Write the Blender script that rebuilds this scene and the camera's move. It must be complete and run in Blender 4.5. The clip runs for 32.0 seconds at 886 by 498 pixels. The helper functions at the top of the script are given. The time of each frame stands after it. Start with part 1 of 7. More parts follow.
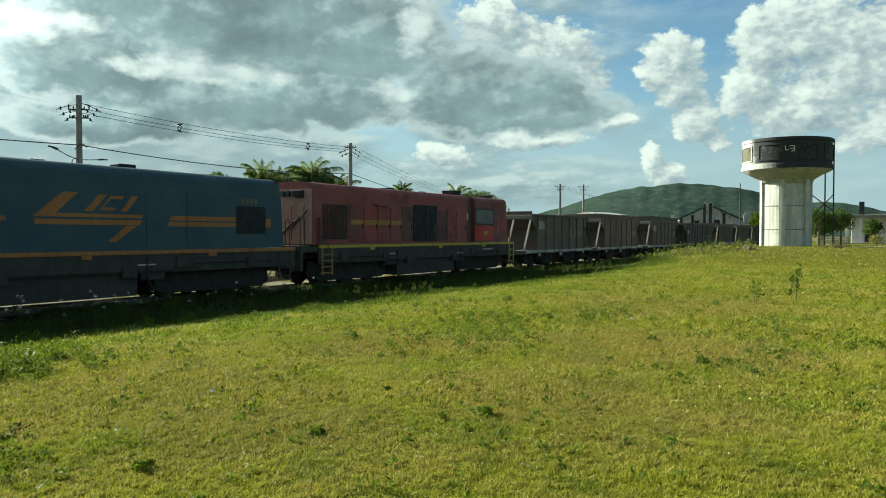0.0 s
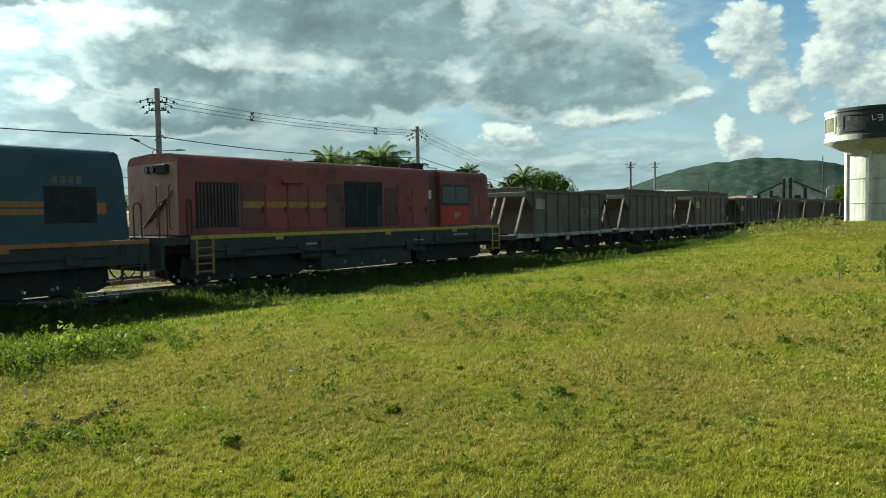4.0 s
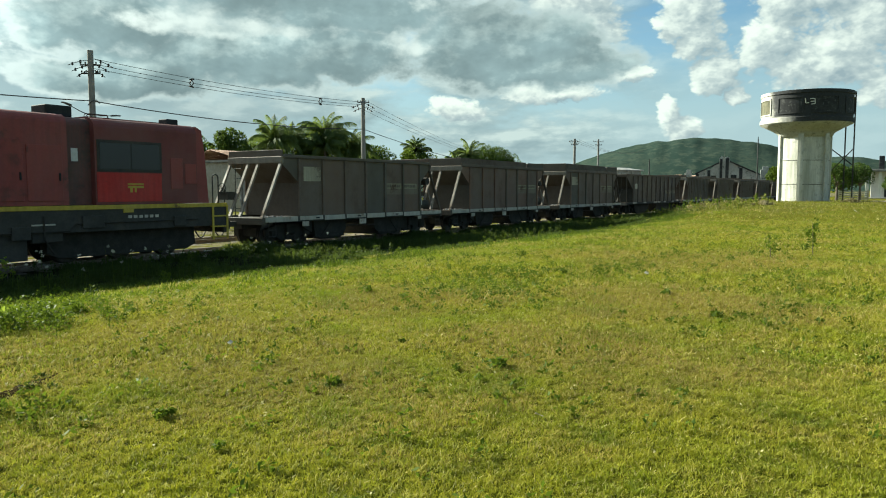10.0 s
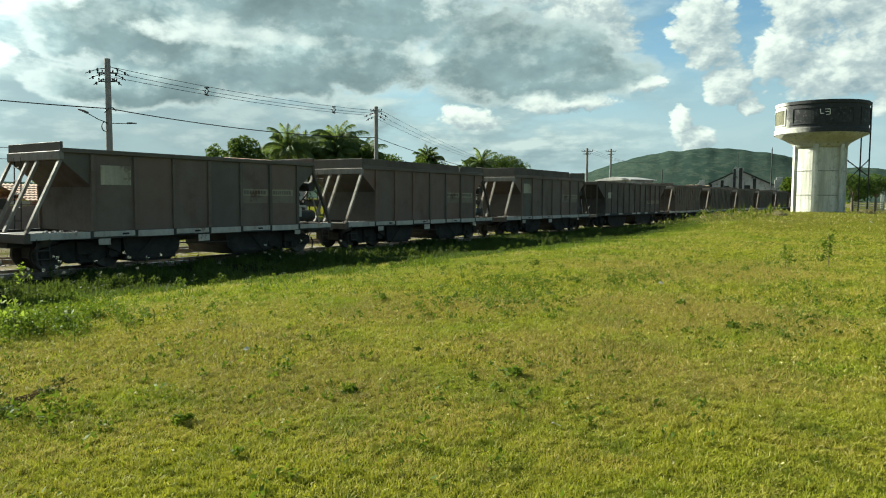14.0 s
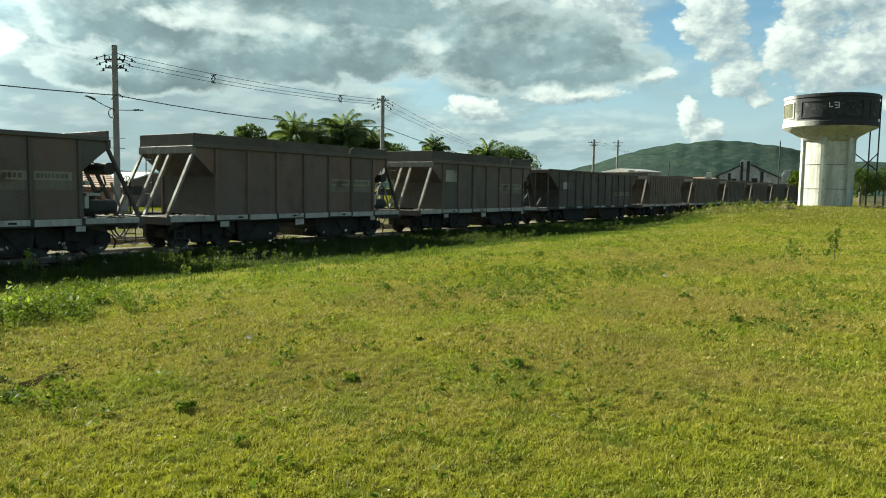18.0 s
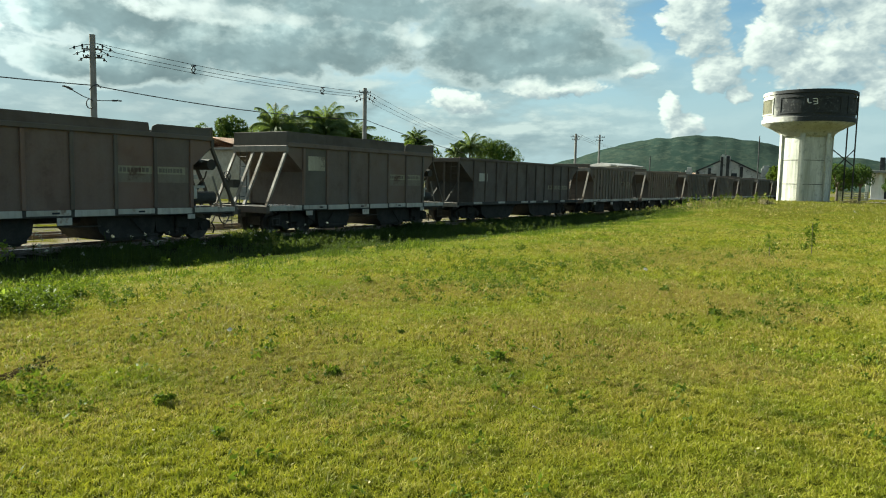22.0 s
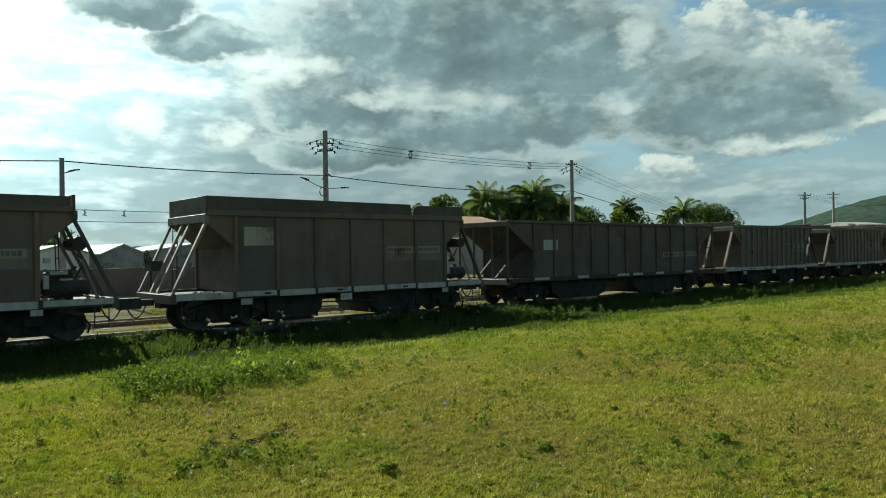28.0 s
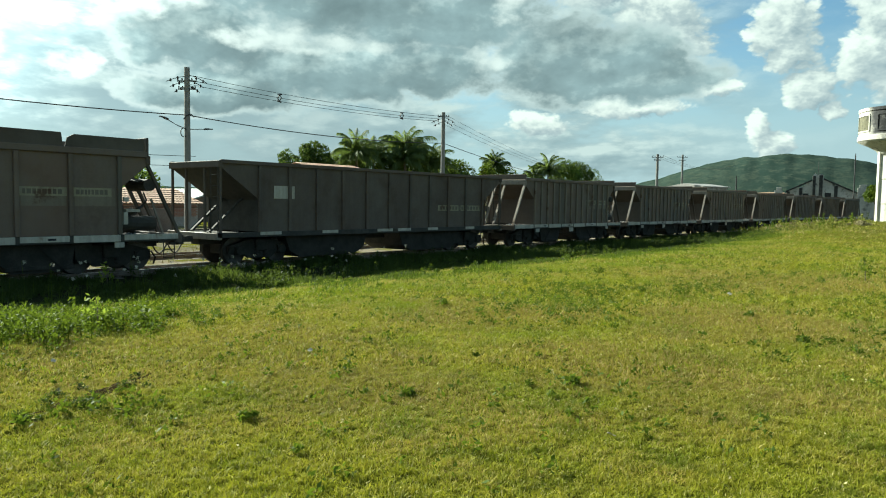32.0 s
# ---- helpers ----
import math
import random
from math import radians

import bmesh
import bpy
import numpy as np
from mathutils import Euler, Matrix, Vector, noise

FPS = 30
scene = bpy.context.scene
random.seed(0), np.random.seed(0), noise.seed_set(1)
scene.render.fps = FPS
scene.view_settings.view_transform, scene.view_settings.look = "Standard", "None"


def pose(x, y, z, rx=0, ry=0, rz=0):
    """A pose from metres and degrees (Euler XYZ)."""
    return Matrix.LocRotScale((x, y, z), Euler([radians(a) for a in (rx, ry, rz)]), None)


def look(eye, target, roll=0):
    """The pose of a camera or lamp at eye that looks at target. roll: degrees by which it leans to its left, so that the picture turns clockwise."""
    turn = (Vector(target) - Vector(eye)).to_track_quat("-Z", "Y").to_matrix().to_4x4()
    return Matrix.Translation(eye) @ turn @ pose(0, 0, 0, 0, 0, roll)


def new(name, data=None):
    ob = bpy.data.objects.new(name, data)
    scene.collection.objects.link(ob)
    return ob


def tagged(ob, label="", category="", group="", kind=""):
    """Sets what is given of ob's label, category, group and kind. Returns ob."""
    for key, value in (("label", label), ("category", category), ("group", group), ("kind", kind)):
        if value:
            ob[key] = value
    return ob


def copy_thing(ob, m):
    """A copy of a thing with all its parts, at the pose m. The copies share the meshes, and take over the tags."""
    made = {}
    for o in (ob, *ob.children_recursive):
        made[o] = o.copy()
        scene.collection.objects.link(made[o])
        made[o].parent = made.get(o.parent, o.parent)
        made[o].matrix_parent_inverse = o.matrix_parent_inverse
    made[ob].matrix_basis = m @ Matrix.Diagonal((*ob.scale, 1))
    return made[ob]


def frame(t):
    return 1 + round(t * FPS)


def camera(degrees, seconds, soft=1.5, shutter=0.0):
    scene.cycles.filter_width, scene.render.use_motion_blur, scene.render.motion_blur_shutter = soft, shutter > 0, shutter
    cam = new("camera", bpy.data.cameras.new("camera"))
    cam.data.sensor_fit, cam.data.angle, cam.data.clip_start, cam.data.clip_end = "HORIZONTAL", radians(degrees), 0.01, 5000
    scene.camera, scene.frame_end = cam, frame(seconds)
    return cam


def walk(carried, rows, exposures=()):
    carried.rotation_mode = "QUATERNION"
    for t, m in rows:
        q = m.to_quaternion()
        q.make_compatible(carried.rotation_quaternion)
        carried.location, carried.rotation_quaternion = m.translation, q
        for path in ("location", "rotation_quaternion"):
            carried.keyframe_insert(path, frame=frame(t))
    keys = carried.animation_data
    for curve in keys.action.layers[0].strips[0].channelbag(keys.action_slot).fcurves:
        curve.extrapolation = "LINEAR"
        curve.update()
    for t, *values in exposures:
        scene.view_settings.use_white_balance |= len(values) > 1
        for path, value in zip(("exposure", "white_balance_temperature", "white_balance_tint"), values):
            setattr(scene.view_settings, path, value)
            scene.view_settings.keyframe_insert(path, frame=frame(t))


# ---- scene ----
# world: x along the railway, y across it (away from the viewer), z up; metres
TAU = math.tau
TRACK_Y = 19.88      # centre line of the railway
RAIL_Z = -0.38       # top of the rails
SIDE = 1.38          # half width of the rolling stock
SUN_AZ, SUN_EL = 0.5, 27.0   # degrees from +y towards +x, degrees above the horizon

cam = camera(63.0, 32.0, soft=1.05)
PATH = [
    (0, 0.066, 0.018, 1.617, -1.20, -0.15, -57.58),
    (0.5, 0.065, 0.029, 1.615, -1.00, -0.16, -56.82),
    (1, 0.070, 0.042, 1.618, -1.05, -0.20, -55.97),
    (1.5, 0.058, 0.039, 1.620, -1.24, 0.29, -54.39),
    (2, 0.054, 0.030, 1.611, -1.06, 0.07, -53.26),
    (2.5, 0.023, 0.016, 1.604, -1.63, -0.65, -55.44),
    (3, 0.025, 0.025, 1.607, -2.50, -0.06, -55.87),
    (3.5, 0.017, 0.016, 1.614, -2.12, 1.24, -52.17),
    (5.5, 0.026, 0.014, 1.590, -4.20, 0.33, -54.01),
    (6, 0.000, 0.012, 1.608, -4.29, 0.40, -54.55),
    (6.5, -0.005, 0.015, 1.591, -4.10, 0.03, -54.56),
    (7, -0.006, 0.019, 1.598, -3.81, -0.13, -54.89),
    (7.5, 0.003, 0.012, 1.606, -3.55, 0.29, -54.66),
    (8, 0.001, 0.032, 1.597, -3.12, 0.15, -54.15),
    (8.5, 0.031, 0.033, 1.594, -3.93, 0.78, -54.74),
    (9, 0.044, 0.044, 1.600, -4.70, 0.98, -55.24),
    (9.5, 0.042, 0.026, 1.592, -4.80, 0.36, -56.31),
    (10, 0.057, 0.020, 1.593, -4.68, -0.02, -56.52),
    (10.5, 0.055, 0.003, 1.599, -3.97, 0.23, -57.95),
    (11, 0.045, 0.014, 1.601, -3.82, -0.01, -58.19),
    (11.5, 0.045, 0.031, 1.595, -3.56, -0.17, -57.61),
    (12, 0.010, 0.025, 1.586, -3.73, 0.07, -56.68),
    (12.5, 0.007, 0.025, 1.596, -4.49, 0.11, -55.41),
    (13, 0.008, 0.027, 1.596, -4.11, 0.01, -54.87),
    (13.5, -0.003, 0.031, 1.593, -3.76, -0.49, -55.27),
    (14, 0.022, 0.054, 1.591, -4.00, -0.36, -55.60),
    (14.5, 0.014, 0.047, 1.600, -3.82, -0.18, -54.47),
    (16.5, 0.021, 0.015, 1.609, -4.95, -0.89, -55.95),
    (17, 0.021, 0.017, 1.597, -4.62, -0.82, -55.84),
    (17.5, 0.032, 0.020, 1.597, -4.61, -0.80, -55.78),
    (18, 0.030, 0.034, 1.599, -4.80, -0.94, -55.13),
    (18.5, 0.030, 0.014, 1.601, -4.05, -1.22, -55.71),
    (19, 0.049, 0.025, 1.583, -4.21, -0.97, -56.37),
    (19.5, 0.038, 0.035, 1.598, -4.66, -0.85, -55.74),
    (20, 0.044, 0.039, 1.592, -4.63, -1.03, -56.40),
    (20.5, 0.047, 0.034, 1.594, -4.75, -0.97, -56.07),
    (21, 0.040, 0.036, 1.596, -4.46, -1.17, -55.88),
    (21.5, 0.031, 0.020, 1.597, -4.58, -0.74, -55.84),
    (22, 0.035, 0.032, 1.592, -5.29, -1.24, -56.52),
    (22.5, 0.048, 0.023, 1.597, -4.32, -1.24, -56.25),
    (23, 0.036, 0.031, 1.591, -4.13, -1.15, -56.80),
    (23.5, 0.051, 0.021, 1.591, -4.49, -0.89, -57.04),
    (24, 0.041, 0.030, 1.588, -4.67, -1.47, -56.92),
    (24.5, 0.043, 0.024, 1.597, -4.54, -1.41, -56.15),
    (26.5, -0.061, -0.051, 1.615, -2.10, 0.96, -53.70),
    (27, -0.056, -0.051, 1.630, -1.69, 1.84, -48.54),
    (27.5, -0.070, -0.032, 1.648, -0.86, 0.95, -43.48),
    (28, -0.037, -0.036, 1.637, 0.28, 0.81, -40.13),
    (28.5, -0.004, -0.030, 1.628, -1.47, 0.51, -43.45),
    (29, 0.006, -0.018, 1.623, -1.95, -0.37, -46.57),
    (29.5, -0.008, -0.006, 1.621, -2.09, -1.32, -48.88),
    (30, -0.003, -0.021, 1.617, -2.20, -1.34, -49.91),
    (30.5, -0.027, -0.030, 1.615, -3.37, -1.11, -50.80),
    (31, -0.024, -0.037, 1.614, -3.76, -1.26, -50.98),
    (31.5, -0.018, -0.032, 1.617, -3.85, -1.70, -50.16),
    (32, -0.011, -0.042, 1.614, -3.65, -0.86, -50.35),
]
# the camera stops down a little as it swings towards the sun
STOPS = [(0.0, 1.37), (3.0, 1.35), (6.0, 1.48), (9.0, 1.50), (26.5, 1.52), (27.4, 1.32), (28.0, 1.04), (28.6, 1.08), (29.4, 1.28), (30.4, 1.49), (32.0, 1.52)]
# its white balance drifts to a colder green at both ends
TINTS = [(0.0, 6150, -4), (3.0, 6100, -5), (6.0, 6200, -4), (9.0, 6250, -2), (12.0, 6400, 0), (25.0, 6400, 0), (28.0, 6100, -5), (32.0, 6100, -5)]
EXPOSURES = [(t, stops, *(float(np.interp(t, [r[0] for r in TINTS], [r[i] for r in TINTS])) for i in (1, 2))) for t, stops in STOPS]
walk(cam, [(t, pose(x, y, z, 90 + pitch, lean, yaw)) for t, x, y, z, pitch, lean, yaw in PATH], exposures=EXPOSURES)


# ---------------------------------------------------------------- node helpers
class Nodes:
    """Short hand for building node trees."""

    def __init__(self, tree):
        self.tree = tree
        tree.nodes.clear()

    def put(self, socket, value):
        if isinstance(value, bpy.types.NodeSocket):
            self.tree.links.new(value, socket)
        elif value is not None:
            socket.default_value = value

    def node(self, kind, ins=()):
        n = self.tree.nodes.new(kind)
        items = ins.items() if isinstance(ins, dict) else enumerate(ins)
        for key, value in items:
            self.put(n.inputs[key], value)
        return n

    def math(self, op, a, b=None, c=None, clamp=False):
        n = self.node("ShaderNodeMath")
        n.operation, n.use_clamp = op, clamp
        for i, v in enumerate((a, b, c)):
            self.put(n.inputs[i], v)
        return n.outputs[0]

    def vec(self, op, a, b=None, scale=None):
        n = self.node("ShaderNodeVectorMath")
        n.operation = op
        self.put(n.inputs[0], a)
        self.put(n.inputs[1], b)
        if scale is not None:
            self.put(n.inputs["Scale"], scale)
        return n.outputs["Value"] if op in ("LENGTH", "DOT_PRODUCT", "DISTANCE") else n.outputs[0]

    def noise(self, co, scale, detail=4.0, rough=0.55, dims="3D", color=False, distort=0.0):
        n = self.node("ShaderNodeTexNoise", {"Vector": co, "Scale": scale, "Detail": detail, "Roughness": rough, "Distortion": distort})
        n.noise_dimensions = dims
        return n.outputs["Color" if color else "Fac"]

    def ramp(self, fac, stops, interp="LINEAR"):
        n = self.node("ShaderNodeValToRGB", {0: fac})
        n.color_ramp.interpolation = interp
        els = n.color_ramp.elements
        while len(els) < len(stops):
            els.new(0.5)
        for e, (p, c) in zip(els, stops):
            e.position = p
            e.color = (*c, 1) if isinstance(c, tuple) else (c, c, c, 1)
        return n.outputs[0]

    def mix(self, fac, a, b, blend="MIX"):
        n = self.node("ShaderNodeMix")
        n.data_type, n.blend_type = "RGBA", blend
        for s, v in ((n.inputs[0], fac), (n.inputs[6], a), (n.inputs[7], b)):
            if isinstance(v, tuple):
                v = (*v[:3], 1)
            self.put(s, v)
        return n.outputs[2]

    def fit(self, v, a, b, c=0.0, d=1.0, smooth=True):
        n = self.node("ShaderNodeMapRange")
        n.clamp, n.interpolation_type = True, "SMOOTHSTEP" if smooth else "LINEAR"
        for i, value in enumerate((v, a, b, c, d)):
            self.put(n.inputs[i], value)
        return n.outputs[0]

    def xyz(self, v):
        n = self.node("ShaderNodeSeparateXYZ", {0: v})
        return n.outputs

    def join(self, x, y, z=0.0):
        n = self.node("ShaderNodeCombineXYZ", {0: x, 1: y, 2: z})
        return n.outputs[0]


# ---------------------------------------------------------------- sky
def make_world():
    world = bpy.data.worlds.new("sky")
    scene.world = world
    world.use_nodes = True
    k = Nodes(world.node_tree)
    way = k.node("ShaderNodeTexCoord").outputs["Generated"]
    x, y, z = k.xyz(way)
    az = k.math("MULTIPLY", k.math("ARCTAN2", x, y), 180 / math.pi)
    el = k.math("MULTIPLY", k.math("ARCSINE", z), 180 / math.pi)
    air = k.node("ShaderNodeTexSky")
    air.sky_type, air.sun_disc = "NISHITA", False
    air.sun_elevation, air.sun_rotation, air.dust_density, air.ozone_density = radians(SUN_EL), radians(SUN_AZ), 1.2, 1.3
    blue = k.vec("MULTIPLY", air.outputs[0], (0.098, 0.122, 0.128))
    # clear sky pales towards the horizon and towards the sun
    sun = Vector((math.sin(radians(SUN_AZ)) * math.cos(radians(SUN_EL)), math.cos(radians(SUN_AZ)) * math.cos(radians(SUN_EL)), math.sin(radians(SUN_EL))))
    near_sun = k.vec("DOT_PRODUCT", k.vec("NORMALIZE", way), tuple(sun))
    pale = k.fit(near_sun, 0.40, 0.90, 0.0, 0.9)
    low = k.fit(el, 2.0, 14.0, 0.92, 0.0)
    clear = k.mix(k.math("MAXIMUM", pale, low), blue, (0.46, 0.585, 0.63))
    flat = k.join(az, k.math("MULTIPLY", el, 1.5))
    grey_rows = [
        (41.5, 16.6, 12.0, 3.4),
        (49.4, 14.8, 8.0, 2.8),
        (43.2, 10.1, 10.0, 1.9),
        (31.4, 11.8, 5.0, 2.0),
        (60.9, 11.0, 6.2, 2.5),
        (64.6, 9.3, 5.2, 1.5),
        (33.0, 8.2, 5.4, 1.5),
        (17.0, 18.2, 4.2, 1.3),
        (22.5, 15.9, 4.2, 1.2),
    ]
    white_rows = [
        (75.0, 13.3, 1.9, 1.5),
        (73.4, 11.8, 1.1, 1.1),
        (75.5, 11.1, 1.8, 1.8),
        (77.0, 8.4, 1.6, 1.4),
        (78.3, 6.8, 0.9, 0.7),
        (73.7, 5.9, 0.8, 1.0),
        (74.5, 4.4, 1.2, 0.9),
        (84.0, 13.9, 4.0, 2.6),
        (81.1, 13.5, 1.8, 2.3),
        (80.1, 10.4, 1.7, 2.0),
        (87.5, 12.1, 4.2, 3.6),
        (84.3, 8.9, 4.1, 1.9),
        (88.6, 6.9, 2.6, 1.4),
        (61.4, 16.2, 2.8, 1.4),
        (66.2, 14.2, 2.8, 1.7),
        (68.2, 12.2, 1.9, 1.7),
        (55.1, 16.2, 2.0, 1.8),
        (57.6, 6.2, 2.0, 0.9),
        (65.1, 7.3, 3.5, 0.8),
        (71.0, 8.6, 1.7, 0.6),
    ]
    shining_rows = [
        (28.5, 14.2, 3.9, 1.0),
        (37.3, 12.1, 3.8, 0.8),
        (42.1, 11.9, 3.4, 0.6),
        (53.4, 10.9, 1.8, 0.8),
        (55.6, 15.4, 1.6, 1.5),
        (9.0, 14.6, 4.4, 2.2),
        (18.0, 12.9, 4.4, 1.1),
        (24.1, 9.1, 2.1, 0.7),
        (17.4, 9.6, 2.1, 1.5),
    ]

    def cover(bx, by, rows, blend):
        """The thickest of a set of soft ellipses: azimuth, height, half widths in degrees."""
        best = None
        for a, e, ra, re in rows:
            u = k.math("MULTIPLY", k.math("SUBTRACT", bx, a), 0.80 / ra)
            v = k.math("MULTIPLY", k.math("SUBTRACT", by, e * 1.5), 0.80 / (re * 1.5))
            d = k.math("SUBTRACT", 1.0, k.math("ADD", k.math("MULTIPLY", u, u), k.math("MULTIPLY", v, v)))
            best = d if best is None else k.math("SMOOTH_MAX", best, d, blend)
        return best

    def puffs(p, scale):
        """Round heads like cauliflower."""
        n = k.node("ShaderNodeTexVoronoi", {"Vector": p, "Scale": scale})
        n.feature = "SMOOTH_F1"
        k.put(n.inputs["Smoothness"], 0.25)
        return k.math("SUBTRACT", 0.45, n.outputs["Distance"])

    def fields(shift, crisp):
        """Thickness of the grey and of the white clouds, ragged at several sizes."""
        p = k.vec("ADD", flat, shift)
        w1 = k.vec("SUBTRACT", k.noise(p, 0.15, 2, 0.5, color=True), (0.5, 0.5, 0.5))
        w2 = k.vec("SUBTRACT", k.noise(p, 0.45, 4, 0.55, color=True), (0.5, 0.5, 0.5))
        bent = k.vec("ADD", p, k.vec("ADD", k.vec("SCALE", w1, scale=3.5), k.vec("SCALE", w2, scale=2.6)))
        near = k.vec("ADD", p, k.vec("ADD", k.vec("SCALE", w1, scale=1.2), k.vec("SCALE", w2, scale=1.3)))
        bx, by, _ = k.xyz(bent)
        nx, ny, _ = k.xyz(near)
        fine = k.math("SUBTRACT", k.noise(p, 0.42, 7 if crisp else 3, 0.53), 0.5)
        lumps = k.math("ADD", k.math("ADD", k.math("MULTIPLY", puffs(near, 0.55), 0.75), k.math("MULTIPLY", puffs(near, 1.3), 0.5)), k.math("MULTIPLY", puffs(near, 3.1), 0.26))
        g = k.math("ADD", cover(bx, by, grey_rows, 0.12), k.math("MULTIPLY", fine, 1.25))
        g = k.math("ADD", g, k.math("MULTIPLY", lumps, 0.42))
        w = k.math("ADD", k.math("ADD", cover(nx, ny, white_rows, 0.15), lumps), k.math("MULTIPLY", fine, 0.9))
        return g, w, bx, by, fine

    grey, white, bx, by, fine = fields((0.0, 0.0, 0.0), True)
    grey_up, white_up, _, _, _ = fields((-0.7, 1.2, 0.0), True)
    glow = k.fit(near_sun, 0.76, 0.955, 0.0, 1.0)
    # soft broken clouds everywhere else, whiter low down
    broken = k.vec("MULTIPLY", flat, (0.55, 1.0, 1.0))
    veil = k.noise(broken, 0.26, 7, 0.56)
    veil_up = k.noise(k.vec("ADD", broken, (-0.4, 0.9, 0.0)), 0.26, 7, 0.56)
    veil_fac = k.math("MULTIPLY", k.fit(veil, 0.35, 0.57, 0.0, 0.95), k.math("MULTIPLY", k.fit(az, 62.0, 78.0, 1.0, 0.15), k.fit(az, -75.0, -25.0, 0.60, 1.0)))
    veil_lit = k.fit(k.math("SUBTRACT", veil, veil_up), -0.10, 0.12, smooth=False)
    veil_col = k.ramp(veil_lit, [(0.0, (0.31, 0.40, 0.425)), (0.5, (0.41, 0.505, 0.52)), (1.0, (0.62, 0.70, 0.68))])
    veil_col = k.vec("SCALE", veil_col, scale=k.fit(glow, 0.0, 1.0, 1.0, 1.75))
    col = k.mix(veil_fac, clear, veil_col)
    # a blue-grey bank low down, and the glare beneath the sun
    bank = k.math("MULTIPLY", k.math("MULTIPLY", k.fit(az, 19.0, 27.0), k.fit(az, 42.0, 52.0, 1.0, 0.0)), k.fit(el, 8.5, 13.0, 0.5, 0.0))
    col = k.mix(bank, col, k.mix(k.fit(veil, 0.35, 0.65), (0.27, 0.345, 0.375), (0.40, 0.485, 0.505)))
    col = k.vec("SCALE", col, scale=k.fit(near_sun, 0.872, 0.95, 1.0, 1.8))
    # heaped white clouds, lit from above and the left
    w_lit = k.fit(k.math("SUBTRACT", white, white_up), -0.75, 0.95, smooth=False)
    w_col = k.ramp(w_lit, [(0.0, (0.33, 0.41, 0.45)), (0.42, (0.52, 0.585, 0.59)), (0.68, (0.74, 0.79, 0.75)), (1.0, (0.92, 0.96, 0.88))])
    col = k.mix(k.fit(white, -0.08, 0.40), col, w_col)
    # thick grey clouds against the light: thin edges shine, thick middles are dark
    g_lit = k.fit(k.math("SUBTRACT", grey, grey_up), -0.85, 0.95, smooth=False)
    g_edge = k.mix(glow, (0.60, 0.68, 0.67), (1.35, 1.42, 1.36))
    g_body = k.ramp(g_lit, [(0.0, (0.205, 0.275, 0.292)), (0.5, (0.275, 0.36, 0.375)), (1.0, (0.56, 0.66, 0.65))])
    g_body = k.vec("SCALE", g_body, scale=k.fit(k.noise(flat, 0.13, 4, 0.55), 0.3, 0.7, 0.78, 1.25))
    g_body = k.vec("SCALE", g_body, scale=k.math("ADD", 1.0, k.math("MULTIPLY", glow, 0.55)))
    g_mid = k.mix(k.fit(grey, -0.25, 0.48), g_edge, g_body)
    col = k.mix(k.fit(grey, -0.58, 0.20), col, g_mid)
    # gaps between the heaps where the light breaks through
    shine = k.math("ADD", cover(bx, by, shining_rows, 0.1), k.math("MULTIPLY", fine, 4.0))
    col = k.mix(k.fit(shine, -0.2, 1.3, 0.0, 0.85), col, k.mix(glow, (0.82, 0.88, 0.84), (1.55, 1.6, 1.5)))
    # the veiled brightness round the sun
    halo = k.math("MULTIPLY", k.fit(near_sun, 0.955, 0.995), k.fit(grey, -0.2, 0.7, 1.0, 0.25))
    col = k.mix(halo, col, (2.2, 2.3, 2.2))
    below = k.fit(el, -1.5, 0.0, 0.0, 1.0)
    col = k.mix(below, (0.12, 0.14, 0.10), col)
    bg = k.node("ShaderNodeBackground", {0: col, 1: SKY_GAIN})
    out = k.node("ShaderNodeOutputWorld", {0: bg.outputs[0]})
    return sun


SKY_GAIN = 0.39
sun_way = make_world()
sun_data = bpy.data.lights.new("sun", "SUN")
sun_data.energy, sun_data.angle, sun_data.color = 5.0, radians(0.6), (1.0, 0.93, 0.80)
sun_lamp = new("sun", sun_data)
sun_lamp.matrix_world = look(sun_way * 60, (0, 0, 0))


# ---------------------------------------------------------------- materials
def material(name):
    m = bpy.data.materials.new(name)
    m.use_nodes = True
    return m, Nodes(m.node_tree)


def finish(k, color, rough=0.8, metal=0.0, bump=None, strength=0.3, distance=0.02, coat=0.0, spec=0.5):
    b = k.node("ShaderNodeBsdfPrincipled", {"Base Color": (*color, 1) if isinstance(color, tuple) else color, "Roughness": rough, "Metallic": metal, "Specular IOR Level": spec})
    if bump is not None:
        n = k.node("ShaderNodeBump", {"Strength": strength, "Distance": distance, "Height": bump})
        k.put(b.inputs["Normal"], n.outputs[0])
    if coat:
        b.inputs["Coat Weight"].default_value = coat
    k.node("ShaderNodeOutputMaterial", {0: b.outputs[0]})


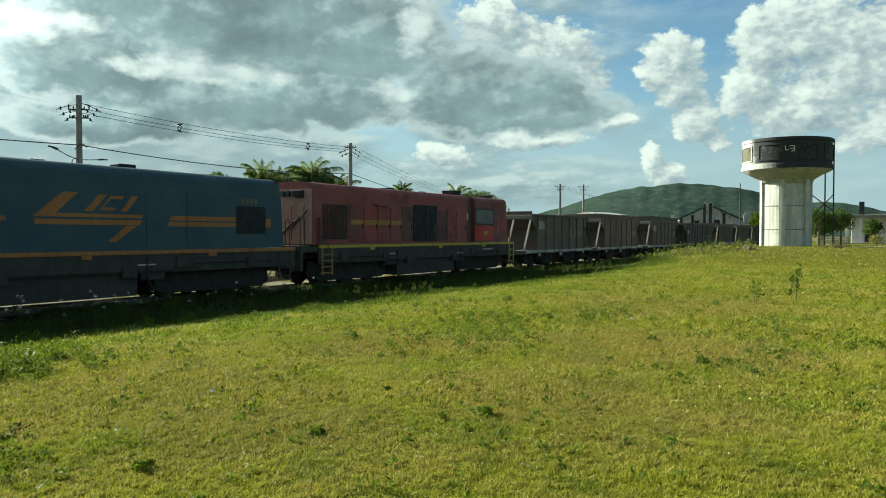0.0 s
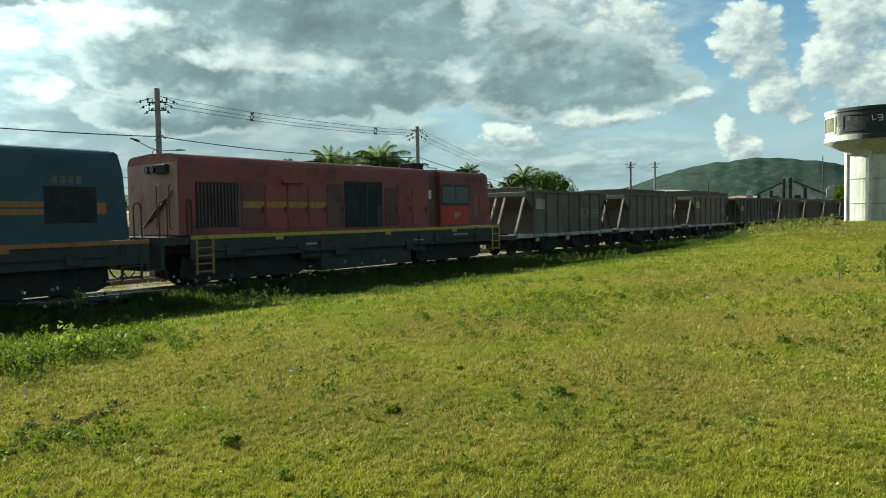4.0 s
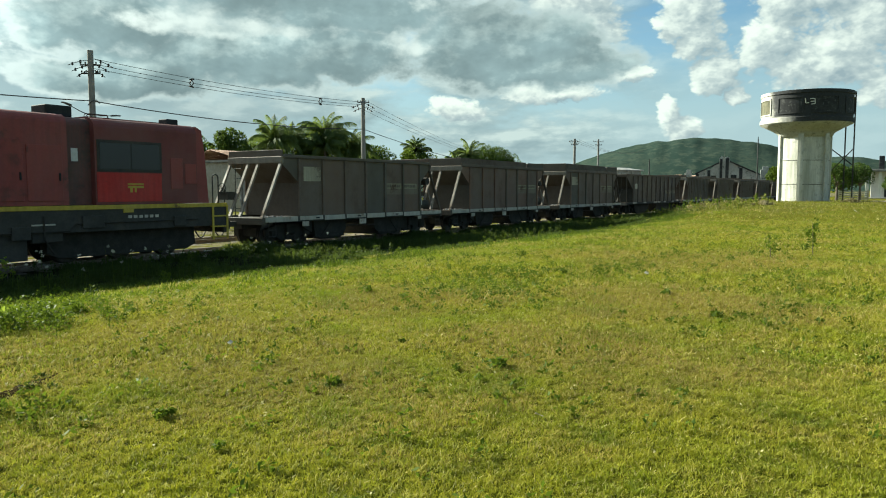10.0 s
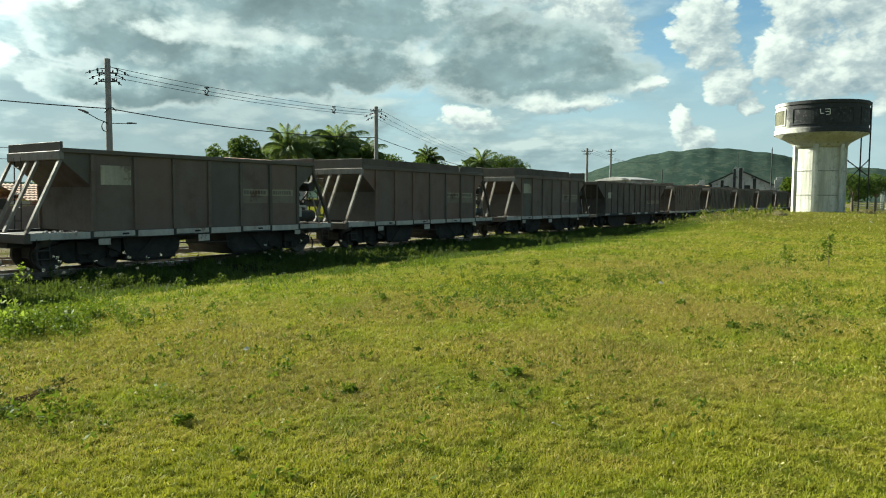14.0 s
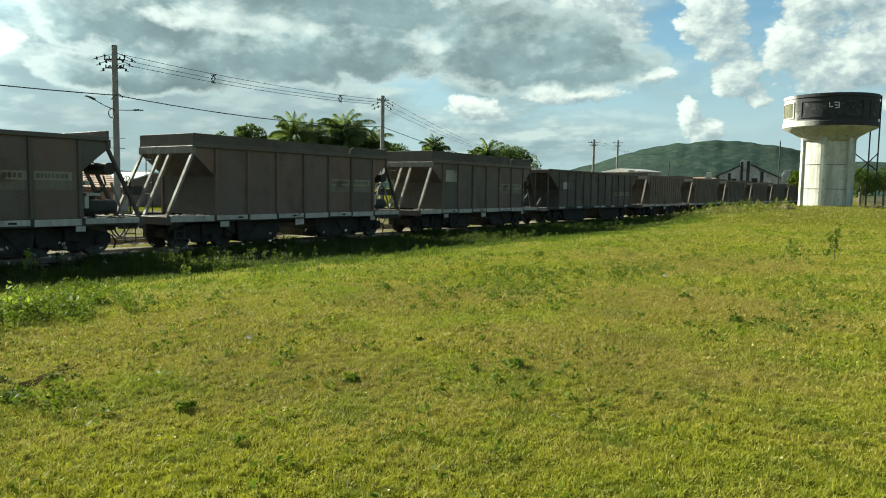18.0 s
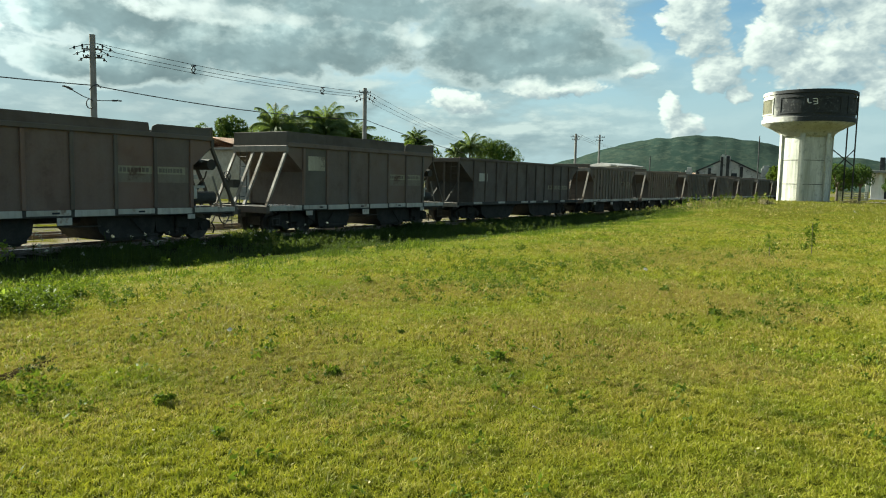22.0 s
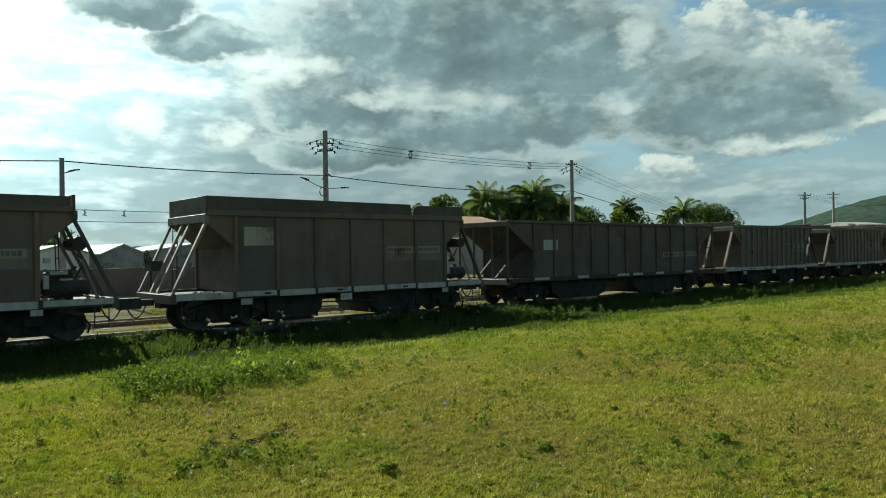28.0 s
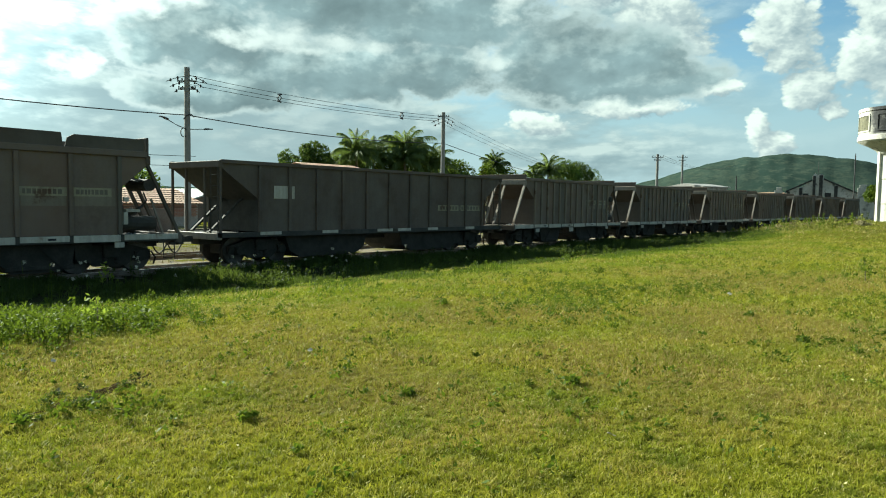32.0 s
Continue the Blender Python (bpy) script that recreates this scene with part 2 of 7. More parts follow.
def painted(name, base, rust=0.35, dust=0.3, rough=0.6, rust_col=(0.075, 0.035, 0.02), fade=None, streak=1.0, vary=0.0):
    """Old paint on steel: streaks running down, rust patches, a film of dust."""
    m, k = material(name)
    co = k.node("ShaderNodeTexCoord").outputs["Object"]
    grain = k.noise(co, 14.0, 5, 0.6)
    patch = k.noise(co, 1.3, 6, 0.62)
    runs = k.noise(k.vec("MULTIPLY", co, (5.0, 5.0, 0.35)), 1.6, 5, 0.6)
    tone = k.mix(k.fit(runs, 0.35, 0.7, 0.0, 0.55 * streak), base, fade or tuple(c * 0.55 for c in base))
    tone = k.mix(k.fit(grain, 0.35, 0.75, 0.0, 0.25), tone, tuple(min(1, c * 1.35 + 0.01) for c in base))
    spot = k.fit(k.math("ADD", patch, k.math("MULTIPLY", grain, 0.25)), 0.78 - 0.35 * rust, 0.88 - 0.3 * rust)
    tone = k.mix(k.math("MULTIPLY", spot, 0.85), tone, rust_col)
    if vary:
        rnd = k.node("ShaderNodeObjectInfo").outputs["Random"]
        tone = k.mix(k.fit(rnd, 0.15, 0.5, vary, 0.0), tone, tuple(c * q for c, q in zip(base, (0.62, 0.78, 0.80))))
        tone = k.mix(k.fit(rnd, 0.6, 0.95, 0.0, vary), tone, tuple(c * q for c, q in zip(base, (1.16, 1.05, 0.98))))
    film = k.fit(k.noise(co, 0.7, 4, 0.6), 0.35, 0.75, 0.0, dust)
    tone = k.mix(film, tone, (0.19, 0.165, 0.125))
    finish(k, tone, k.fit(patch, 0.3, 0.7, rough - 0.1, rough + 0.2), 0.0, k.math("ADD", grain, patch), 0.25, 0.01, spec=0.3)
    return m


def mottled(name, a, b, scale=2.0, fine=20.0, rough=0.85, bump=0.3, distance=0.02, metal=0.0, c=None, spec=0.3):
    m, k = material(name)
    co = k.node("ShaderNodeTexCoord").outputs["Object"]
    big, small = k.noise(co, scale, 5, 0.6), k.noise(co, fine, 5, 0.6)
    tone = k.mix(k.fit(big, 0.3, 0.7), a, b)
    if c:
        tone = k.mix(k.fit(k.noise(co, scale * 3.1, 6, 0.65), 0.52, 0.68), tone, c)
    tone = k.mix(k.fit(small, 0.3, 0.7, 0.0, 0.35), tone, tuple(x * 0.6 for x in a))
    finish(k, tone, rough, metal, k.math("ADD", small, k.math("MULTIPLY", big, 0.5)), bump, distance, spec=spec)
    return m


def leafy(name, a, b, dry=None, shine=0.6, thru=0.42, glow=0.22):
    """Leaves and blades: each piece a little different, light passing through."""
    m, k = material(name)
    geo = k.node("ShaderNodeNewGeometry")
    rnd, pos = geo.outputs["Random Per Island"], geo.outputs["Position"]
    tone = k.mix(rnd, a, b)
    tone = k.mix(k.fit(k.noise(pos, 0.45, 4, 0.6), 0.35, 0.7, 0.0, 0.6), tone, b)
    tone = k.mix(k.fit(k.noise(pos, 0.16, 5, 0.65), 0.47, 0.64, 0.0, 0.55), tone, tuple(c * 0.62 for c in a))
    if dry:
        tone = k.mix(k.math("MULTIPLY", k.fit(k.noise(pos, 0.55, 5, 0.65), 0.45, 0.66), k.fit(rnd, 0.15, 0.6)), tone, dry)
    p = k.node("ShaderNodeBsdfPrincipled", {"Base Color": tone, "Roughness": shine, "Specular IOR Level": 0.08})
    t = k.node("ShaderNodeBsdfTranslucent", {"Color": k.mix(glow, tone, (0.24, 0.30, 0.02))})
    s = k.node("ShaderNodeMixShader", {0: thru, 1: p.outputs[0], 2: t.outputs[0]})
    k.node("ShaderNodeOutputMaterial", {0: s.outputs[0]})
    return m


def turf():
    m, k = material("turf")
    co = k.node("ShaderNodeNewGeometry").outputs["Position"]
    x, y, z = k.xyz(co)
    big, mid, small = k.noise(co, 0.22, 5, 0.6), k.noise(co, 1.7, 6, 0.65), k.noise(co, 26.0, 6, 0.7)
    tone = k.mix(k.fit(mid, 0.32, 0.68), (0.100, 0.108, 0.010), (0.160, 0.148, 0.016))
    tone = k.mix(k.fit(big, 0.42, 0.66, 0.0, 0.5), tone, (0.115, 0.090, 0.020))
    tone = k.mix(k.fit(small, 0.36, 0.64, 0.0, 0.55), tone, (0.040, 0.047, 0.010))
    # train's shade painted into the growth before the rails; bare gravel and dust behind
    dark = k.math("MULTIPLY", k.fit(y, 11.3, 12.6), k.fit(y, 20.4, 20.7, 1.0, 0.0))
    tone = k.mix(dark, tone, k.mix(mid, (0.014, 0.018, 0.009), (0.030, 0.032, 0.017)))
    bare = k.math("MULTIPLY", k.fit(y, 20.4, 20.7), k.fit(y, 44.0, 52.0, 1.0, 0.0))
    earth = k.mix(mid, (0.16, 0.125, 0.09), (0.26, 0.22, 0.165))
    earth = k.mix(k.fit(small, 0.52, 0.66, 0.0, 0.8), earth, (0.38, 0.36, 0.32))
    earth = k.mix(k.fit(y, 21.6, 24.5, 0.0, 0.55), earth, (0.10, 0.095, 0.055))
    tone = k.mix(k.math("MULTIPLY", bare, k.fit(k.noise(co, 0.8, 5, 0.65), 0.38, 0.54)), tone, earth)
    finish(k, tone, 0.9, 0.0, k.math("ADD", small, k.math("MULTIPLY", mid, 0.6)), 0.7, 0.05, spec=0.0)
    return m


def lawn_blade():
    """Short lawn grass: green, yellowing and straw-pale blades mixed, patch by patch."""
    m, k = material("grass_blade")
    geo = k.node("ShaderNodeNewGeometry")
    rnd, pos = geo.outputs["Random Per Island"], geo.outputs["Position"]
    r2 = k.math("FRACT", k.math("MULTIPLY", rnd, 17.31))
    tone = k.mix(rnd, (0.205, 0.222, 0.016), (0.400, 0.358, 0.042))
    # fresher and drier patches
    px, py, pz = k.xyz(pos)
    damp = k.math("ADD", k.noise(pos, 0.45, 4, 0.6), k.fit(py, 6.5, 10.5, 0.0, 0.16))
    tone = k.mix(k.fit(damp, 0.38, 0.68, 0.0, 0.75), tone, (0.160, 0.235, 0.014))
    worn = k.fit(k.noise(pos, 0.50, 5, 0.65), 0.40, 0.62)
    tone = k.mix(k.math("MULTIPLY", worn, k.fit(r2, 0.25, 0.65)), tone, (0.38, 0.275, 0.085))
    tone = k.mix(k.fit(k.noise(pos, 2.6, 3, 0.6), 0.50, 0.68, 0.0, 0.6), tone, (0.080, 0.115, 0.010))
    tone = k.mix(k.fit(k.noise(pos, 0.95, 5, 0.65), 0.53, 0.66, 0.0, 0.55), tone, (0.075, 0.125, 0.012))
    # dried-out reddish patches
    dry = None
    for cx, cy, r in ((4.8, 6.7, 1.9), (4.5, 4.7, 1.3), (6.7, 2.9, 1.7), (3.0, 7.2, 1.2), (10.5, 3.0, 2.2), (8.5, 6.2, 1.5), (17.0, 4.5, 3.0)):
        d = k.math("SUBTRACT", 1.0, k.math("DIVIDE", k.vec("DISTANCE", k.join(px, py), (cx, cy, 0.0)), r))
        dry = d if dry is None else k.math("SMOOTH_MAX", dry, d, 0.2)
    dry = k.math("ADD", dry, k.math("MULTIPLY", k.math("SUBTRACT", k.noise(pos, 1.3, 5, 0.65), 0.5), 2.4))
    tone = k.mix(k.math("MULTIPLY", k.fit(dry, -0.3, 0.6, 0.0, 0.7), k.fit(r2, 0.05, 0.45)), tone, (0.29, 0.190, 0.075))
    # trodden, weedy ground on the rise
    rough = k.math("MULTIPLY", k.fit(px, 33.0, 46.0), k.fit(k.noise(pos, 0.7, 5, 0.65), 0.38, 0.58, 0.35, 0.9))
    tone = k.mix(rough, tone, (0.135, 0.125, 0.038))
    # scattered straw
    tone = k.mix(k.fit(r2, 0.91, 0.93, 0.0, 0.7), tone, (0.52, 0.45, 0.19))
    p = k.node("ShaderNodeBsdfPrincipled", {"Base Color": tone, "Roughness": 0.6, "Specular IOR Level": 0.10})
    t = k.node("ShaderNodeBsdfTranslucent", {"Color": k.mix(0.3, tone, (0.29, 0.33, 0.010))})
    s = k.node("ShaderNodeMixShader", {0: 0.36, 1: p.outputs[0], 2: t.outputs[0]})
    k.node("ShaderNodeOutputMaterial", {0: s.outputs[0]})
    return m


def wooded():
    """Scrub forest far off: crowns as fine dark and light dots, broad lighter slopes."""
    m, k = material("wooded_hillside")
    co = k.node("ShaderNodeTexCoord").outputs["Object"]
    big, crowns, dots = k.noise(co, 0.006, 5, 0.6), k.noise(co, 0.05, 6, 0.7), k.noise(co, 0.16, 4, 0.7)
    # paler and bluer than near leaves: distance haze is put into the colour
    tone = k.mix(k.fit(big, 0.38, 0.64), (0.026, 0.044, 0.036), (0.038, 0.056, 0.044))
    tone = k.mix(k.fit(crowns, 0.46, 0.62), tone, (0.052, 0.068, 0.051))
    tone = k.mix(k.fit(dots, 0.50, 0.66, 0.0, 0.8), tone, (0.024, 0.039, 0.031))
    finish(k, tone, 0.95, 0.0, k.math("ADD", crowns, dots), 0.2, 4.0, spec=0.0)
    return m


M = {
    "turf": turf(),
    "blade": lawn_blade(),
    "weed": leafy("weed_leaf", (0.045, 0.082, 0.008), (0.092, 0.130, 0.013)),
    # trackside weeds, their leaf colour darkened with the shade of the train
    "bank": leafy("shade_dark_weed_leaf", (0.022, 0.040, 0.012), (0.044, 0.066, 0.018)),
    "sprout": leafy("sprout_leaf", (0.20, 0.28, 0.03), (0.28, 0.34, 0.05)),
    "tree": leafy("tree_leaf", (0.022, 0.050, 0.015), (0.058, 0.100, 0.024), glow=0.3),
    "palm": leafy("palm_leaf", (0.065, 0.105, 0.040), (0.135, 0.175, 0.068), thru=0.5, glow=0.4),
    "bark": mottled("bark", (0.10, 0.08, 0.06), (0.17, 0.14, 0.11), 3, 30),
    "seed": mottled("dry_seed_head", (0.38, 0.36, 0.28), (0.5, 0.46, 0.36), 8, 60),
    "ballast": mottled("dusty_ballast_stone", (0.24, 0.225, 0.20), (0.42, 0.40, 0.36), 6, 28, 0.95, 0.9, 0.05),
    "sleeper": mottled("sleeper_wood", (0.085, 0.07, 0.055), (0.15, 0.125, 0.10), 4, 40),
    "rail": mottled("rail_steel", (0.16, 0.12, 0.09), (0.24, 0.20, 0.17), 5, 30, 0.4, 0.2, 0.005, 0.7),
    "rail_top": mottled("polished_rail_head", (0.55, 0.53, 0.50), (0.65, 0.63, 0.60), 5, 60, 0.22, 0.05, 0.002, 1.0),
    "under": mottled("greasy_steel", (0.042, 0.040, 0.033), (0.066, 0.060, 0.050), 2, 14, 0.8, spec=0.25),
    "bogie": mottled("sooty_bogie_iron", (0.030, 0.029, 0.024), (0.050, 0.046, 0.038), 3, 20, 0.85, spec=0.12),
    "wheel": mottled("wheel_steel", (0.034, 0.031, 0.026), (0.055, 0.049, 0.041), 4, 30, 0.75, 0.2, 0.005, 0.1, spec=0.12),
    "tread": mottled("worn_wheel_tread", (0.06, 0.053, 0.047), (0.11, 0.098, 0.088), 4, 40, 0.5, 0.1, 0.003, 0.6),
    "hopper": painted("hopper_brown_paint", (0.136, 0.098, 0.072), 0.40, 0.32, 0.75, (0.112, 0.078, 0.056), None, 0.4, vary=0.7),
    "hopper_red": painted("hopper_red_brown_paint", (0.154, 0.100, 0.073), 0.38, 0.30, 0.75, (0.120, 0.076, 0.055), None, 0.4, vary=0.8),
    "hopper_dark": painted("hopper_dark_paint", (0.094, 0.071, 0.054), 0.42, 0.30, 0.75, (0.082, 0.058, 0.044), None, 0.4, vary=0.4),
    "cream": painted("chalky_cream_paint", (0.46, 0.42, 0.34), 0.22, 0.35, 0.8, (0.16, 0.09, 0.05)),
    "stained_panel": painted("stained_cream_panel", (0.44, 0.38, 0.26), 0.35, 0.5, 0.85, (0.12, 0.085, 0.05)),
    "pale_stone": mottled("pale_track_stone", (0.30, 0.285, 0.25), (0.52, 0.50, 0.45), 5, 30, 0.9),
    "pebble": mottled("ore_pebble", (0.10, 0.095, 0.09), (0.34, 0.33, 0.31), 3, 20, 0.9),
    "pale_steel": painted("pale_worn_strut_paint", (0.235, 0.198, 0.16), 0.3, 0.3, 0.7, (0.13, 0.08, 0.05)),
    "red": painted("faded_red_paint", (0.225, 0.048, 0.040), 0.30, 0.16, 0.55, (0.095, 0.040, 0.034), (0.105, 0.036, 0.033), 0.7, vary=0.8),
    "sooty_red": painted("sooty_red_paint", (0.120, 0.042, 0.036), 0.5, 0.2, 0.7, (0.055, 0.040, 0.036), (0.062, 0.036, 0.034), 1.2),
    "patch_brown": painted("repainted_brown", (0.185, 0.146, 0.102), 0.3, 0.4, 0.8),
    "bright_red": painted("fresh_red_paint", (0.42, 0.028, 0.022), 0.05, 0.1, 0.5),
    "pink": painted("lit_pinkish_paint", (0.43, 0.24, 0.18), 0.18, 0.20, 0.65, (0.14, 0.07, 0.05)),
    "yellow": painted("yellow_paint", (0.46, 0.33, 0.035), 0.12, 0.2, 0.55),
    "faded_yellow": painted("faded_yellow_stripe", (0.36, 0.17, 0.035), 0.2, 0.25, 0.65, (0.15, 0.05, 0.03)),
    "blue": painted("navy_blue_paint", (0.028, 0.060, 0.078), 0.10, 0.12, 0.5, (0.06, 0.07, 0.07), None, 0.3),
    "orange": painted("faded_orange_paint", (0.33, 0.135, 0.035), 0.12, 0.15, 0.6, (0.12, 0.07, 0.05)),
    "roof_grey": painted("pale_roof_paint", (0.34, 0.33, 0.32), 0.2, 0.3, 0.45, (0.14, 0.10, 0.08)),
    # serves openings too: flat plates with the inner shade in their colour
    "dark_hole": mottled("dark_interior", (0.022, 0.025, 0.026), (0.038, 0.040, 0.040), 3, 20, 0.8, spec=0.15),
    "concrete": mottled("pole_concrete", (0.17, 0.165, 0.155), (0.25, 0.24, 0.225), 2, 25),
    "stencil": painted("worn_stencil_paint", (0.13, 0.108, 0.078), 0.4, 0.3, 0.8),
    "tan": painted("tan_lettering_band", (0.27, 0.235, 0.145), 0.25, 0.35, 0.8),
    "wire": mottled("dark_cable", (0.03, 0.03, 0.03), (0.045, 0.045, 0.045), 2, 20, 0.6),
    "hill": wooded(),
}


def glass():
    m, k = material("cab_glass")
    finish(k, (0.010, 0.013, 0.013), 0.12, 0.0, None, spec=0.35)
    return m


def whitewash():
    """Old lime wash on concrete: water stains running down, grey grime."""
    m, k = material("stained_whitewash")
    co = k.node("ShaderNodeTexCoord").outputs["Object"]
    runs = k.noise(k.vec("MULTIPLY", co, (2.2, 2.2, 0.22)), 1.2, 6, 0.6)
    blot, fine = k.noise(co, 0.8, 6, 0.62), k.noise(co, 9.0, 5, 0.6)
    tone = k.mix(k.fit(runs, 0.38, 0.66, 0.0, 0.85), (0.56, 0.545, 0.47), (0.30, 0.30, 0.245))
    tone = k.mix(k.fit(k.noise(co, 2.3, 6, 0.7), 0.52, 0.66, 0.0, 0.5), tone, (0.20, 0.205, 0.165))
    tone = k.mix(k.fit(blot, 0.48, 0.70, 0.0, 0.6), tone, (0.42, 0.41, 0.36))
    tone = k.mix(k.fit(fine, 0.45, 0.75, 0.0, 0.3), tone, (0.30, 0.29, 0.26))
    finish(k, tone, 0.85, 0.0, fine, 0.25, 0.02)
    return m


M["glass"] = glass()
M["lime"] = whitewash()
M["grime"] = mottled("grimy_whitewash", (0.36, 0.35, 0.29), (0.50, 0.48, 0.41), 0.9, 10, c=(0.20, 0.20, 0.16))
M["soot"] = mottled("black_mould_stain", (0.020, 0.021, 0.022), (0.045, 0.046, 0.046), 1.2, 12, 0.85, c=(0.10, 0.10, 0.095))
M["joint"] = mottled("stained_joint", (0.13, 0.13, 0.11), (0.24, 0.235, 0.20), 2, 14)
M["moss"] = mottled("mossy_panel", (0.10, 0.095, 0.055), (0.17, 0.16, 0.10), 1.5, 12, c=(0.05, 0.05, 0.035))
M["plaster"] = mottled("white_plaster", (0.60, 0.58, 0.53), (0.70, 0.68, 0.63), 0.6, 9)
M["old_plaster"] = mottled("crumbling_plaster", (0.24, 0.235, 0.22), (0.40, 0.385, 0.36), 0.5, 6, c=(0.07, 0.068, 0.064))
M["tile"] = mottled("clay_roof_tile", (0.50, 0.30, 0.20), (0.62, 0.42, 0.30), 1.5, 14)
M["brick"] = mottled("clay_brick", (0.30, 0.14, 0.09), (0.40, 0.21, 0.14), 3, 25)


# ---------------------------------------------------------------- mesh helpers
def mesh_of(name, bm, mat, smooth=False):
    me = bpy.data.meshes.new(name)
    bm.to_mesh(me)
    bm.free()
    if mat is not None:
        me.materials.append(mat)
    if smooth:
        me.shade_smooth()
    return me


def part(name, bm, mat, parent=None, label="", smooth=False, at=None):
    ob = new(name, mesh_of(name, bm, mat, smooth))
    if parent is not None:
        ob.parent = parent
    if at is not None:
        ob.location = at
    if label:
        ob["label"] = label
    return ob


def raw(name, verts, faces, mat, parent=None, smooth=False):
    me = bpy.data.meshes.new(name)
    me.from_pydata(verts, [], faces)
    me.materials.append(mat)
    if smooth:
        me.shade_smooth()
    ob = new(name, me)
    if parent is not None:
        ob.parent = parent
    return ob


def box(bm, x0, x1, y0, y1, z0, z1):
    vs = [bm.verts.new(p) for p in ((x0, y0, z0), (x1, y0, z0), (x1, y1, z0), (x0, y1, z0), (x0, y0, z1), (x1, y0, z1), (x1, y1, z1), (x0, y1, z1))]
    for f in ((3, 2, 1, 0), (4, 5, 6, 7), (0, 1, 5, 4), (1, 2, 6, 5), (2, 3, 7, 6), (3, 0, 4, 7)):
        bm.faces.new([vs[i] for i in f])
    return bm


def boxes(*rows, bevel=0.0):
    bm = bmesh.new()
    for r in rows:
        box(bm, *r)
    if bevel:
        bmesh.ops.bevel(bm, geom=list(bm.edges), offset=bevel, segments=1, affect="EDGES")
    return bm


def beam(bm, a, b, w, d, side=(0, 1, 0)):
    """A bar of section w x d from a to b; w is measured along side."""
    a, b = Vector(a), Vector(b)
    t = (b - a).normalized()
    s = Vector(side)
    s = (s - t * s.dot(t)).normalized()
    n = t.cross(s)
    vs = [bm.verts.new(p + s * (w / 2 * i) + n * (d / 2 * j)) for p in (a, b) for i, j in ((-1, -1), (1, -1), (1, 1), (-1, 1))]
    for f in ((3, 2, 1, 0), (4, 5, 6, 7), (0, 1, 5, 4), (1, 2, 6, 5), (2, 3, 7, 6), (3, 0, 4, 7)):
        bm.faces.new([vs[i] for i in f])
    return bm


def tube(bm, pts, r, n=8, r2=None, caps=True):
    """A round bar through the points; r2 is the radius at its end."""
    pts = [Vector(p) for p in pts]
    rings = []
    for i, p in enumerate(pts):
        t = (pts[min(i + 1, len(pts) - 1)] - pts[max(i - 1, 0)]).normalized()
        s = t.cross(Vector((0, 0, 1)) if abs(t.z) < 0.9 else Vector((1, 0, 0))).normalized()
        u = t.cross(s)
        rr = r if r2 is None else r + (r2 - r) * i / (len(pts) - 1)
        rings.append([bm.verts.new(p + (s * math.cos(TAU * j / n) + u * math.sin(TAU * j / n)) * rr) for j in range(n)])
    for a, b in zip(rings, rings[1:]):
        for j in range(n):
            bm.faces.new((a[j], a[(j + 1) % n], b[(j + 1) % n], b[j]))
    if caps:
        bm.faces.new(rings[0][::-1])
        bm.faces.new(rings[-1])
    return bm


def prism(bm, poly, a, b, axis="y"):
    """A polygon of (u, v) pushed from a to b along y (u = x, v = z), x (u = y, v = z) or z (u = x, v = y)."""
    def at(u, v, w):
        return {"y": (u, w, v), "x": (w, u, v), "z": (u, v, w)}[axis]
    lo = [bm.verts.new(at(u, v, a)) for u, v in poly]
    hi = [bm.verts.new(at(u, v, b)) for u, v in poly]
    n = len(poly)
    bm.faces.new(lo[::-1])
    bm.faces.new(hi)
    for i in range(n):
        bm.faces.new((lo[i], lo[(i + 1) % n], hi[(i + 1) % n], hi[i]))
    bmesh.ops.recalc_face_normals(bm, faces=list(bm.faces))
    return bm


def lathe(bm, rings, n=24, cx=0.0, cy=0.0, axis="z"):
    """Rings of (radius, height) turned about an upright or (axis y) level line."""
    rows = []
    for r, h in rings:
        row = []
        for j in range(n):
            c, s = math.cos(TAU * j / n) * r, math.sin(TAU * j / n) * r
            row.append(bm.verts.new((cx + c, cy + s, h) if axis == "z" else (c, h, s)))
        rows.append(row)
    for a, b in zip(rows, rows[1:]):
        for j in range(n):
            bm.faces.new((a[j], a[(j + 1) % n], b[(j + 1) % n], b[j]))
    bm.faces.new(rows[0][::-1])
    bm.faces.new(rows[-1])
    bmesh.ops.recalc_face_normals(bm, faces=list(bm.faces))
    return bm


def thing(name, label, category, at=(0, 0, 0), turn=0.0, group=""):
    ob = new(name)
    ob.empty_display_size = 0.3
    ob.matrix_basis = pose(*at, 0, 0, turn)
    return tagged(ob, label, category, group)


def smooth(a, b, v):
    t = min(1.0, max(0.0, (v - a) / (b - a)))
    return t * t * (3 - 2 * t)


# ---------------------------------------------------------------- ground
def ground_z(x, y):
    """The lie of the land: flat grass, a dip to the railway, a low rise to the water tower."""
    z = -0.53 * smooth(8.5, 16.8, y) + 0.15 * smooth(26.0, 34.0, y)
    z += 0.74 * smooth(30.0, 57.0, x) * (1 - smooth(13.5, 17.5, y)) * (1 - smooth(150.0, 400.0, x))
    near = 1 - smooth(60.0, 200.0, abs(x) + abs(y))
    z += near * 0.03 * noise.noise((x * 0.35, y * 0.35, 0.0)) + near * 0.008 * noise.noise((x * 1.3, y * 1.3, 4.0))
    return z


